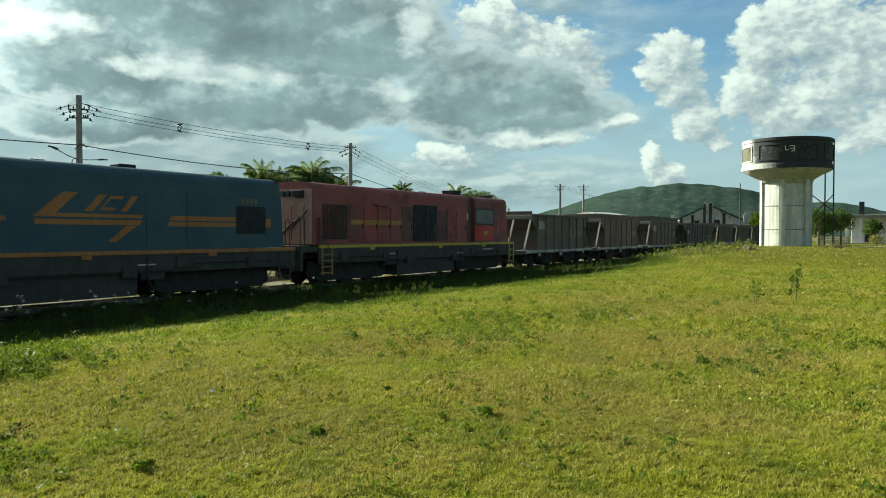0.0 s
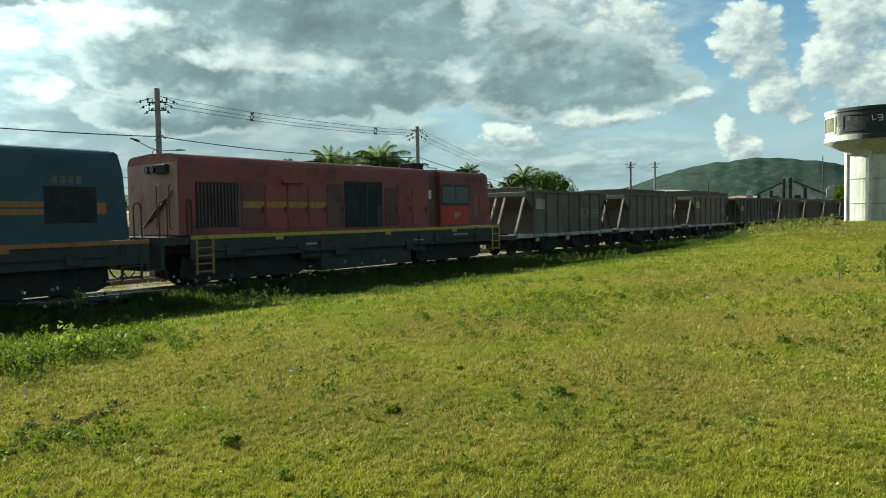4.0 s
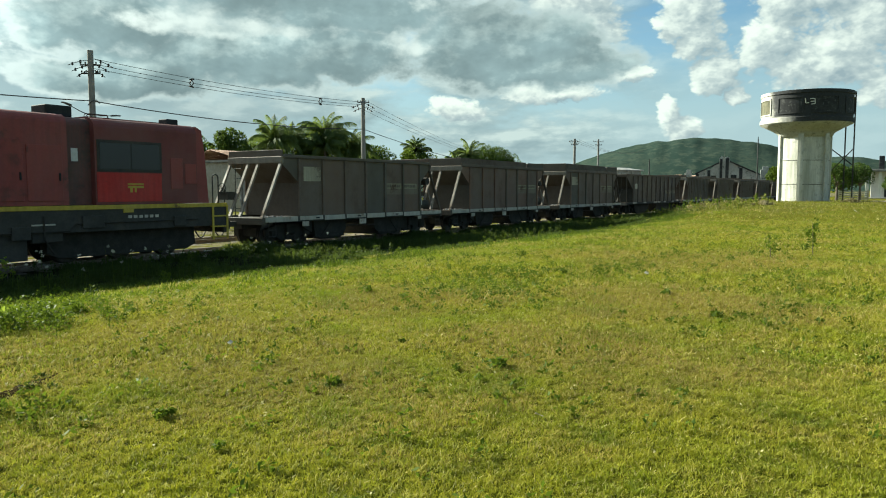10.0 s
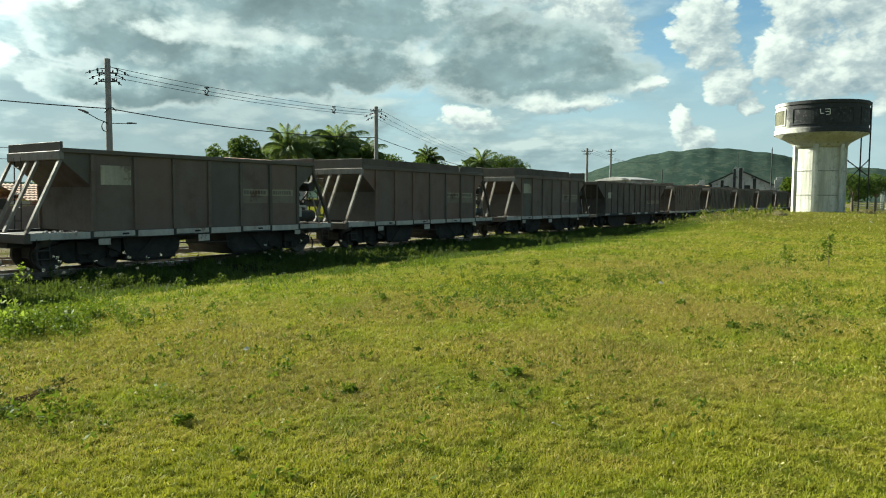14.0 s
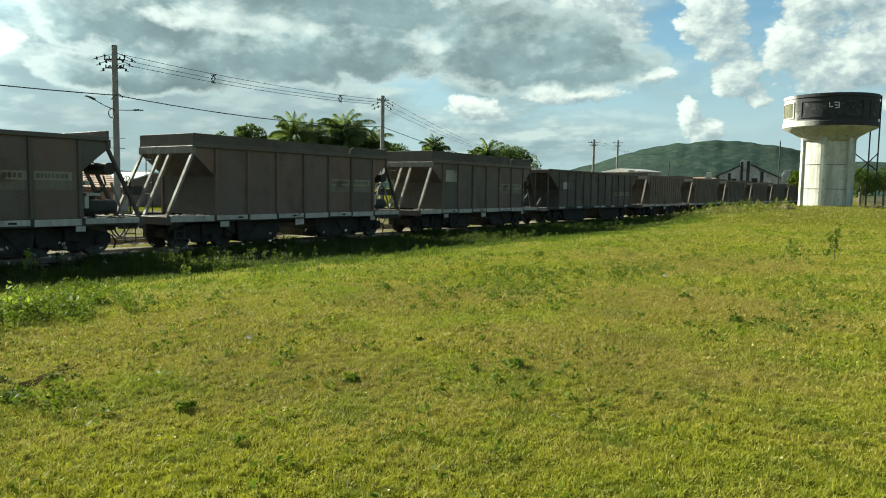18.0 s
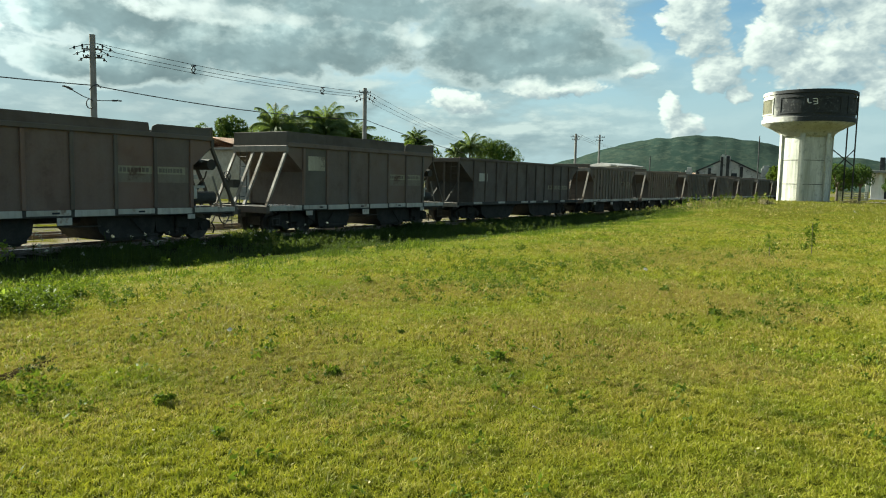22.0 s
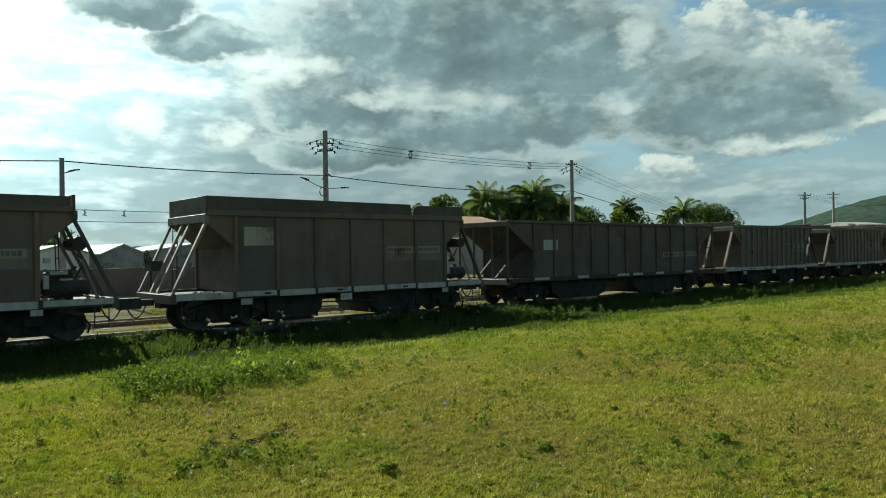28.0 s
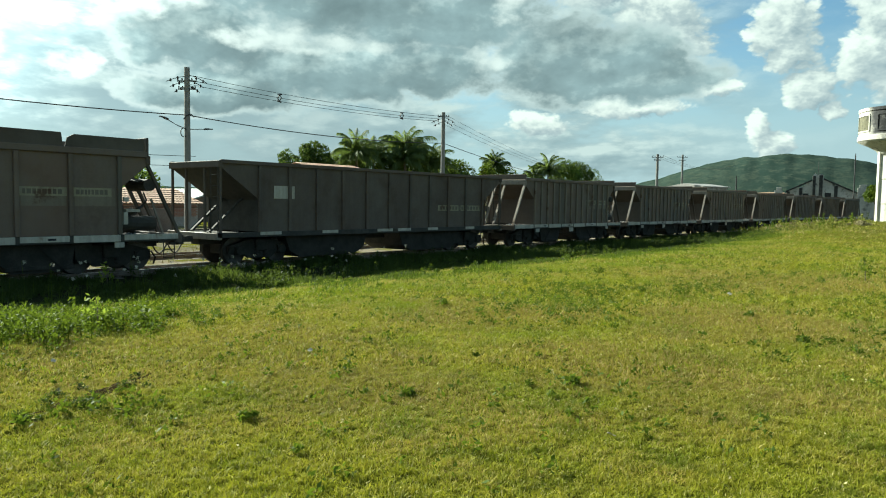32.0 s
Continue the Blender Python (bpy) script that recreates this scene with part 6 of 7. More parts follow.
def leaf_cloud(rng, centres, count, size, spread, flat=0.5):
    """Small four-cornered leaves scattered round centres (x, y, z, radius)."""
    c = np.asarray(centres)
    pick = rng.integers(0, len(c), count)
    d = rng.normal(0, 1, (count, 3))
    d /= np.linalg.norm(d, axis=1)[:, None]
    r = c[pick, 3] * rng.uniform(0.35, 1.0, count) ** spread
    p = c[pick, :3] + d * r[:, None]
    u = rng.normal(0, 1, (count, 3))
    u /= np.linalg.norm(u, axis=1)[:, None]
    v = np.cross(u, d + rng.normal(0, flat, (count, 3)))
    v /= np.linalg.norm(v, axis=1)[:, None] + 1e-9
    s = (size * rng.uniform(0.5, 1.25, count))[:, None]
    pts = np.stack([p - u * s, p + v * s * 0.45, p + u * s, p - v * s * 0.45], 1).reshape(-1, 3)
    return pts, np.arange(count * 4).reshape(-1, 4)


def stems(rng, x, y, h, r, n=4):
    bm = bmesh.new()
    for a, b, c in zip(x, y, h):
        z = ground_z(a, b)
        dx, dy = rng.uniform(-0.15, 0.15) * c, rng.uniform(-0.15, 0.15) * c
        tube(bm, [(a, b, z - 0.02), (a + dx * 0.4, b + dy * 0.4, z + c * 0.55), (a + dx, b + dy, z + c)], r, n, r * 0.5, caps=False)
    return bm


def grow_weeds():
    rng = np.random.default_rng(11)
    # leafy patch in the near left of the field
    cs, sx, sy, sh = [], [], [], []
    for i in range(260):
        t = rng.uniform(0, 1) ** 1.4
        x, y = 2.8 + 2.7 * t + rng.normal(0, 0.4), 8.9 + 0.5 * t + rng.normal(0, 0.6)
        z, h = ground_z(x, y), rng.uniform(0.08, 0.30) * (1 - 0.35 * t)
        sx.append(x), sy.append(y), sh.append(h)
        for j in range(3):
            cs.append((x + rng.normal(0, 0.05), y + rng.normal(0, 0.05), z + h * (0.4 + 0.3 * j), 0.07 + 0.05 * rng.uniform()))
    soup("weed_patch", leaf_cloud(rng, cs, 12000, 0.024, 0.6), M["weed"], "leafy green weeds growing in a patch", "weeds")
    tagged(part("weed_stems", stems(rng, sx, sy, sh, 0.005), M["weed"]), "thin stems of the weed patch", "weeds", kind="stuff")
    # broad leaves hiding in the lawn
    x, y = ring(rng, 1500, 3.4, 18.0)
    x2, y2 = ring(rng, 1500, 18.0, 45.0, 40.0)
    x, y = np.concatenate([x, x2]), np.concatenate([y, y2])
    p = patchiness(x, y, 0.5, 21.0)
    keep = p > 0.0
    x, y = x[keep], y[keep]
    cs = np.stack([x, y, heights(x, y) + 0.03, rng.uniform(0.04, 0.11, len(x)) * (1 + (np.hypot(x, y) > 18))], 1)
    pts, faces = leaf_cloud(rng, cs, 18000, 0.026, 0.6)
    soup("lawn_weeds", (pts, faces), M["weed"], "low broad-leaved weeds in the lawn", "weeds")
    # creeping weeds in loose patches
    cs = []
    for cx, cy, r, n in ((9.4, 5.4, 1.3, 90), (11.5, 6.3, 1.2, 60), (13.5, 5.2, 1.6, 60), (2.5, 5.3, 0.6, 26)):
        for i in range(n):
            x, y = cx + rng.normal(0, r * 0.6), cy + rng.normal(0, r * 0.45)
            cs.append((x, y, ground_z(x, y) + 0.035, rng.uniform(0.05, 0.12)))
    soup("creeping_weeds", leaf_cloud(rng, cs, 5200, 0.026, 0.6), M["weed"], "creeping dark green weeds spread in the lawn", "weeds")
    # dark rosettes and pale flecks strewn over the middle of the field
    x, y = ring(rng, 3600, 6.0, 34.0, 8.0, 98.0, 11.5)
    p = patchiness(x, y, 0.35, 33.0)
    keep = p > -0.12
    x, y = x[keep], y[keep]
    far_r = np.hypot(x, y)
    cs = np.stack([x, y, heights(x, y) + 0.035, rng.uniform(0.03, 0.07, len(x)) * (0.8 + far_r / 22)], 1)
    soup("lawn_rosettes", leaf_cloud(rng, cs, 17000, 0.026, 0.6), M["weed"], "small dark rosettes of weeds in the lawn", "weeds")
    x, y = ring(rng, 2600, 3.4, 26.0, 4.0, 100.0, 11.5)
    cs = np.stack([x, y, heights(x, y) + 0.05, np.full(len(x), 0.02)], 1)
    soup("dry_flecks", leaf_cloud(rng, cs, 2600, 0.013, 0.6), M["straw"], "dry pale leaf flecks in the lawn", "grass")
    # torn turf along the rut, whose shade is put into the dark leaves
    cs = []
    for i in range(120):
        t = rng.uniform(0, 1)
        x, y = 1.7 + 2.1 * t + rng.normal(0, 0.10), 5.42 + 0.9 * t + rng.normal(0, 0.10)
        if noise.noise((x * 3.1, y * 3.1, 8.0)) > 0.02:
            cs.append((x, y, ground_z(x, y) + 0.015, rng.uniform(0.03, 0.09) * (1.1 - 0.6 * t)))
    soup("torn_turf", leaf_cloud(rng, cs, 1100, 0.020, 0.6), M["bank"], "torn turf along a rut in the lawn, its shade put into the dark colour", "grass")
    # leafy tufts standing in the sun along the edge of the bank
    cs, sx, sy, sh = [], [], [], []
    for i in range(520):
        x, y = rng.uniform(3, 44), rng.normal(12.0, 0.5)
        if noise.noise((x * 0.6, y * 0.6, 2.0)) < 0.12:
            continue
        z, h = ground_z(x, y), rng.uniform(0.04, 0.30) ** 1.2
        sx.append(x), sy.append(y), sh.append(h)
        cs += [(x, y, z + h * 0.5, 0.08), (x + 0.03, y, z + h * 0.9, 0.06)]
    soup("edge_weeds", leaf_cloud(rng, cs, 7000, 0.028, 0.6), M["weed"], "sunlit leafy weeds along the edge of the bank", "weeds")
    tagged(part("edge_stems", stems(rng, sx, sy, sh, 0.005), M["weed"]), "thin stems of the edge weeds", "weeds", kind="stuff")
    # weeds at the edge of the railway, with pale seed heads
    cs, sx, sy, sh = [], [], [], []
    for i in range(900):
        x, y = rng.uniform(3, 46), rng.uniform(13.0, 18.8)
        z, h = ground_z(x, y), rng.uniform(0.12, 0.45)
        sx.append(x), sy.append(y), sh.append(h)
        cs += [(x, y, z + h * 0.45, 0.09), (x + 0.03, y, z + h * 0.8, 0.07)]
    # these leaves too are coloured dark for the shade of the train
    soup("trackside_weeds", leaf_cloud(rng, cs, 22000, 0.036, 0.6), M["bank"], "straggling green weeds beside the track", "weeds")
    tagged(part("trackside_stems", stems(rng, sx, sy, sh, 0.006), M["weed"]), "thin stems of trackside weeds", "weeds", kind="stuff")
    n = 46
    x, y, h = rng.uniform(4, 16, n), rng.uniform(12.6, 16.2, n), rng.uniform(0.4, 0.85, n)
    bm = stems(rng, x, y, h, 0.004)
    tagged(part("seed_stalks", bm, M["weed"]), "dry pale seed stalks above the weeds", "weeds", kind="stuff")
    cs = [(a, b, ground_z(a, b) + c * 0.98, 0.035) for a, b, c in zip(x, y, h)]
    soup("seed_heads", leaf_cloud(rng, cs, 600, 0.024, 0.6), M["seed"], "pale fluffy seed heads", "weeds")
    # weeds and heaped clods on the rise by the tower
    cs = []
    for i in range(240):
        x, y = rng.uniform(44, 59), rng.uniform(8.8, 14.5)
        cs.append((x, y, ground_z(x, y) + rng.uniform(0.05, 0.5) * (1 if rng.uniform() < 0.15 else 0.3), rng.uniform(0.08, 0.2)))
    soup("rise_weeds", leaf_cloud(rng, cs, 5000, 0.07, 0.6), M["blade"], "weeds round the foot of the tower", "weeds")
    # cut brush and clods dumped on the rise
    for x, y, r in ((47.5, 12.6, 0.7), (49.6, 11.2, 0.9), (51.8, 12.9, 0.8), (53.5, 10.6, 1.0), (55.6, 12.0, 0.9), (57.4, 10.2, 0.7), (50.5, 8.6, 0.6), (56.2, 4.0, 0.7)):
        cs = []
        for i in range(14):
            a, d = rng.uniform(0, TAU), r * rng.uniform(0, 1)
            px, py = x + math.cos(a) * d * 1.5, y + math.sin(a) * d
            cs.append((px, py, ground_z(px, py) + 0.16 * (1 - d / r) + 0.02, 0.16))
        soup("brush_heap", leaf_cloud(rng, cs, 700, 0.075, 0.6), M["dry_brush"], "low heap of dry cut brush on the grass", "brush heap")
    n = 60
    x, y, h = rng.uniform(45, 58.5, n), rng.uniform(9, 14.5, n), rng.uniform(0.25, 0.75, n)
    tagged(part("rise_stalks", stems(rng, x, y, h, 0.012), M["weed"]), "straggly tall stalks on the rise", "weeds", kind="stuff")
    cs = [(a + rng.normal(0, 0.05), b, ground_z(a, b) + c * q, 0.07) for a, b, c in zip(x, y, h) for q in (0.5, 0.75, 0.98)]
    soup("stalk_leaves", leaf_cloud(rng, cs, 1800, 0.055, 0.6), M["weed"], "leaves of the straggly stalks", "weeds")
    # dark clumps standing in the lawn
    for x, y, r in ((6.05, 4.5, 0.05), (5.64, 3.13, 0.12), (8.6, 7.1, 0.14), (12.6, 5.6, 0.12), (11.0, 3.2, 0.1), (17.3, 3.6, 0.16), (3.1, 4.4, 0.1), (9.4, 2.1, 0.12), (4.4, 4.0, 0.1), (15.5, 8.0, 0.2)):
        z, r = ground_z(x, y), r * 0.65
        ob = soup("weed_clump", leaf_cloud(rng, [(x, y, z + r * 0.5, r), (x + r, y, z + r * 0.4, r * 0.7)], int(60 + 500 * r), 0.03, 0.6), M["weed"], "dark green clump of weeds in the lawn", "weeds")


def sapling(x, y, h, mat, count, label):
    rng = np.random.default_rng(int(x * 100))
    z = ground_z(x, y)
    root = thing("sapling", label, "plant", (x, y, z), group="saplings")
    part("stem", tube(bmesh.new(), [(0, 0, -0.05), (0.02, 0.01, h * 0.5), (0.0, 0.03, h)], 0.012, 6, 0.004), M["bark"], root)
    cs = [(0.03 * rng.normal() * 3, 0.03 * rng.normal() * 3, h * (0.25 + 0.75 * i / 7), 0.05 + 0.06 * h) for i in range(8)]
    soup("leaves", leaf_cloud(rng, cs, count, 0.05, 0.6), M[mat], "", parent=root)


grow_grass()
grow_weeds()
sapling(19.8, 2.2, 0.80, "weed", 150, "thin leafy green sapling standing alone in the grass")
sapling(18.5, 2.95, 0.45, "weed", 80, "small leafy sapling in the grass")
sapling(8.36, 17.6, 0.50, "sprout", 90, "young yellow-green sapling beside the rails")
sapling(4.1, 8.9, 0.42, "sprout", 60, "yellow-green shoot among the weeds")
sapling(12.9, 16.9, 0.42, "weed", 90, "leafy sapling beside the rails")


# scraps and a torn-up ridge of soil in the lawn
def scrap(x, y, s, turn):
    z = ground_z(x, y) + 0.035
    bm = bmesh.new()
    prism(bm, [(-s, -s * 0.6), (s * 0.2, -s * 0.8), (s, -s * 0.1), (s * 0.6, s * 0.7), (-s * 0.5, s * 0.8)], 0.0, 0.004, "z")
    for v in bm.verts:
        v.co.z += 0.5 * s * math.sin(v.co.x / s * 2.2)
    ob = part("paper_scrap", bm, M["cream"])
    ob.matrix_basis = pose(x, y, z, 25, 10, turn)
    tagged(ob, "small crumpled white scrap lying in the grass", "litter", "litter in the grass")


for row in ((4.9, 5.81, 0.03, 20), (2.9, 7.2, 0.03, 70), (4.56, 2.19, 0.03, 120), (13.5, 4.3, 0.05, 10), (45.0, 3.0, 0.12, 40)):
    scrap(*row)


def earth_ridge():
    rng = np.random.default_rng(4)
    nu, nv = 40, 8
    verts = []
    for i in range(nu + 1):
        t = i / nu
        cx, cy = 1.85 + 1.75 * t, 5.5 + 0.75 * t
        for j in range(nv + 1):
            s = j / nv * 2 - 1
            w = (0.10 + 0.09 * noise.noise((t * 7.0, 3.0, 0.0))) * math.sin(math.pi * t) ** 0.5 + 0.01
            x, y = cx - 0.37 * s * w, cy + 0.93 * s * w
            h = 0.036 * max(0.0, 1 - s * s) * math.sin(math.pi * t) ** 0.6 * (0.6 + 0.9 * abs(noise.noise((t * 11, s * 2, 1.0))))
            verts.append((x, y, ground_z(x, y) - 0.01 + h + 0.02 * noise.noise((x * 25, y * 25, 0))))
    n = nv + 1
    faces = [(i * n + j, (i + 1) * n + j, (i + 1) * n + j + 1, i * n + j + 1) for i in range(nu) for j in range(nv)]
    tagged(raw("earth_ridge", verts, faces, M["soil"], smooth=True), "low ridge of torn dark soil in the lawn", "soil")


M["soil"] = mottled("dark_soil", (0.026, 0.020, 0.010), (0.055, 0.040, 0.018), 9, 50, 0.95, 0.8, 0.03, spec=0.0)
earth_ridge()


# ---------------------------------------------------------------- trees
def broad_tree(x, y, base, top, spread, seed, count=3600, leaf=0.17, label="dense dark green tree behind the railway", trunk=0.14, low=0.3, name="tree", mat="tree"):
    rng = np.random.default_rng(seed)
    h = top - base
    root = thing(name, label, "tree", (x, y, base), group="trees")
    fork = h * low
    bm = tube(bmesh.new(), [(0, 0, -0.3), (0.04 * h * rng.normal() * 0.3, 0, fork * 0.6), (0, 0, fork)], trunk * 1.3, 8, trunk * 0.8)
    lumps = []
    for i in range(15):
        a = i * 2.39996 + rng.uniform(-0.3, 0.3)
        v = (i + 0.5) / 15
        d, zz = spread * rng.uniform(0.55, 0.78) * math.sqrt(1 - v * v * 0.9), fork + (h - fork) * (0.12 + 0.72 * v)
        tube(bm, [(0, 0, fork * 0.9), (math.cos(a) * d * 0.5, math.sin(a) * d * 0.5, (fork + zz) / 2), (math.cos(a) * d, math.sin(a) * d, zz)], trunk * 0.45, 6, trunk * 0.12, caps=False)
        lumps.append((math.cos(a) * d, math.sin(a) * d, zz, spread * rng.uniform(0.26, 0.42)))
    lumps.append((0, 0, h - spread * 0.4, spread * 0.42))
    lumps.append((0, 0, fork + (h - fork) * 0.45, spread * 0.6))
    part("trunk", bm, M["bark"], root)
    soup("crown", leaf_cloud(rng, lumps, count, leaf, 0.33), M[mat], "", parent=root)
    return root


def palm_tree(x, y, base, top, reach, seed, fronds=20):
    rng = np.random.default_rng(seed)
    root = thing("palm_tree", "tall green coconut palm with arching feathery fronds", "palm tree", (x, y, base), group="palm trees")
    h = top - base - reach * 0.72
    part("trunk", tube(bmesh.new(), [(0, 0, -0.3), (0.15, 0.05, h * 0.5), (0.05, 0.1, h)], 0.2, 8, 0.12), M["bark"], root)
    fronds = int(fronds * 1.3)
    for i in range(fronds):
        a = i * 2.39996 + rng.uniform(-0.25, 0.25)
        up = 1.5 - 1.75 * ((i + 0.5) / fronds) ** 1.1 + rng.uniform(-0.3, 0.3)
        n, ln0 = 17, reach * rng.uniform(0.70, 1.18)
        d = Vector((math.cos(a), math.sin(a), 0))
        side = Vector((-math.sin(a), math.cos(a), 0))
        spine, bend = [Vector((0.05, 0.1, h))], up
        for j in range(n):
            spine.append(spine[-1] + (d * math.cos(bend) + Vector((0, 0, math.sin(bend)))) * (ln0 / n))
            bend -= 0.035 + 0.155 * (j / n) ** 1.3
        pts, faces = [], []
        for j in range(2, n + 1):
            t = (spine[j] - spine[j - 1]).normalized()
            ln = reach * 0.27 * math.sin(math.pi * (0.18 + 0.74 * j / n)) ** 0.8
            for q in (0.0, 0.2, 0.4, 0.6, 0.8):
                p = spine[j - 1].lerp(spine[j], q)
                for sg in (-1, 1):
                    drop = rng.uniform(0.55, 1.25)
                    e = p + (side * sg * 0.62 + t * 0.62) * ln * rng.uniform(0.8, 1.1) - Vector((0, 0, ln * drop))
                    k = len(pts)
                    pts += [p - t * 0.032, p + t * 0.032, e]
                    faces.append((k, k + 1, k + 2))
        for j in range(n):
            k = len(pts)
            w = 0.05 * (1 - 0.8 * j / n)
            up_side = Vector((0, 0, w))
            pts += [spine[j] - side * w, spine[j] + up_side, spine[j] + side * w, spine[j + 1]]
            faces += [(k, k + 1, k + 3), (k + 1, k + 2, k + 3)]
        raw("frond", [tuple(p) for p in pts], faces, M["palm"], root)


G0 = -0.35
palm_tree(58.9, 62.0, G0, 9.7, 3.6, 1, 30)
palm_tree(67.4, 62.0, G0, 10.9, 4.2, 2, 38)
palm_tree(63.6, 64.0, G0, 9.6, 3.2, 3, 28)
palm_tree(70.8, 61.0, G0, 9.0, 3.6, 4, 30)
palm_tree(65.6, 60.5, G0, 8.9, 3.0, 7, 26)
palm_tree(86.6, 62.0, G0, 9.1, 2.9, 5, 26)
palm_tree(101.5, 62.0, G0, 9.4, 3.4, 6, 28)
palm_tree(99.0, 63.0, G0, 7.6, 2.2, 16, 20)
broad_tree(52.4, 62.0, G0, 8.2, 2.7, 21, 8000, 0.17)
broad_tree(49.6, 63.0, G0, 7.2, 1.7, 28, 3000, 0.16)
broad_tree(62.0, 66.0, G0, 8.2, 3.2, 22, 7500)
broad_tree(65.5, 63.5, G0, 7.6, 2.8, 29, 6000, mat="weed", label="bright green bushy tree among the palms")
broad_tree(77.5, 62.0, G0, 7.6, 3.2, 23, 7500)
broad_tree(82.0, 60.0, G0, 7.2, 2.2, 24, mat="weed", label="bright green bushy tree behind the railway")
broad_tree(87.5, 61.0, G0, 7.2, 2.8, 25, mat="weed", label="bright green bushy tree behind the railway")
broad_tree(107.5, 62.0, G0, 9.2, 3.2, 26, 7500)
broad_tree(112.5, 62.5, G0, 9.2, 3.2, 27, 7500)
broad_tree(116.5, 62.0, G0, 8.2, 2.6, 30, 2000)
broad_tree(120.5, 18.6, 0.3, 5.2, 1.7, 31, 1500, 0.22, mat="weed", label="pale yellowish tree near the old gabled building", low=0.45)
broad_tree(65.8, 5.75, 0.72, 3.75, 1.15, 32, 2600, 0.085, "clipped round tree on a thin trunk beside the tower", 0.09, 0.42)
broad_tree(65.9, 4.15, 0.72, 3.70, 1.10, 33, 2600, 0.085, "clipped round tree on a thin trunk beside the tower", 0.08, 0.42)
broad_tree(80.0, 2.35, 0.7, 3.1, 0.95, 34, 1500, 0.12, "small dark tree before the station building", 0.07, 0.4)
broad_tree(61.9, 1.6, 0.75, 1.65, 0.6, 35, 900, 0.06, "low dry shrub near the tower", 0.03, 0.2, "shrub", "blade")
broad_tree(69.6, 64.5, G0, 7.4, 2.8, 41, 6000)
broad_tree(58.0, 65.5, G0, 7.3, 2.4, 42, 5000)
broad_tree(73.5, 63.5, G0, 7.2, 2.4, 43, 5000)
broad_tree(31.5, 60.0, G0, 4.4, 2.2, 36, 1200, 0.2)
broad_tree(16.0, 75.0, G0, 4.0, 2.6, 37, 1000, 0.25)
broad_tree(120.0, 10.0, 0.3, 5.0, 2.6, 38, 1200, 0.3)
broad_tree(112.0, -6.0, 0.3, 5.0, 3.4, 39, 1500, 0.3)


# ---------------------------------------------------------------- buildings
def tiled_roof(parent, x0, x1, y0, y1, z0, z1, mat, cols):
    """A roof slope from the front edge (y0, z0) to the back (y1, z1) laid in tile courses."""
    slope = part("roof", boxes((x0, x1, min(y0, y1) + 0.3, max(y0, y1), min(z0, z1) - 0.25, min(z0, z1) - 0.2)), M["bark"], parent, "roof of overlapping tile courses")
    rows = 7
    for j in range(rows):
        bm = bmesh.new()
        t0, t1 = j / rows, (j + 1) / rows
        ya, yb = y0 + (y1 - y0) * t0, y0 + (y1 - y0) * t1 + 0.05
        za, zb = z0 + (z1 - z0) * t0 + 0.06, z0 + (z1 - z0) * t1 + 0.02
        n = cols * 2
        top = []
        for i in range(n + 1):
            x = x0 + (x1 - x0) * i / n
            b = 0.05 if i % 2 else 0.0
            top.append((bm.verts.new((x, ya, za + b)), bm.verts.new((x, yb, zb + b)), bm.verts.new((x, ya, za + b - 0.05))))
        for a, b in zip(top, top[1:]):
            bm.faces.new((a[0], b[0], b[1], a[1]))
            bm.faces.new((a[2], b[2], b[0], a[0]))
        part("tile_course", bm, mat, slope)
    return slope


def window(parent, x, y, z, w, h, out=-1):
    fr = part("window", boxes((x, x + w, y - 0.04, y + 0.01, z, z + h)), M["dark_hole"], parent)
    part("sill", boxes((x - 0.08, x + w + 0.08, y - 0.12, y - 0.041, z - 0.08, z - 0.002)), M["concrete"], fr)
    part("mullion", boxes((x + w / 2 - 0.03, x + w / 2 + 0.03, y - 0.07, y - 0.041, z, z + h)), M["plaster"], fr)


def brick_wall_house(x0, x1, y, eave, ridge, label):
    root = thing("house", label, "house", (0, 0, 0), group="houses beyond the railway")
    g = G0 - 0.2
    wall = part("wall", boxes((x0, x1, y, y + 0.2, g, eave), (x0, x0 + 0.2, y + 0.2, y + 7, g, eave), (x1 - 0.2, x1, y + 0.2, y + 7, g, eave), (x0, x1, y + 7, y + 7.2, g, eave)), M["mortar"], root, "brick wall with pale joints")
    proto = mesh_of("brick", boxes((-0.115, 0.115, -0.02, 0.0, -0.04, 0.04), bevel=0.006), M["brick"])
    n = 0
    z = eave - 0.08
    while z > g + 0.9 and n < 290:
        x = x0 + 0.14 + (0.12 if int(z * 10) % 2 else 0)
        while x < x1 - 0.12 and n < 290:
            ob = new("brick", proto)
            ob.parent = wall
            ob.matrix_basis = pose(x, y, z)
            n += 1
            x += 0.25
        z -= 0.098
    tiled_roof(root, x0 - 0.3, x1 + 0.3, y - 0.45, y + 3.6, eave, ridge, M["tile"], int((x1 - x0) * 4))
    tiled_roof(root, x0 - 0.3, x1 + 0.3, y + 7.6, y + 3.6, eave, ridge, M["tile"], int((x1 - x0) * 4))
    return root


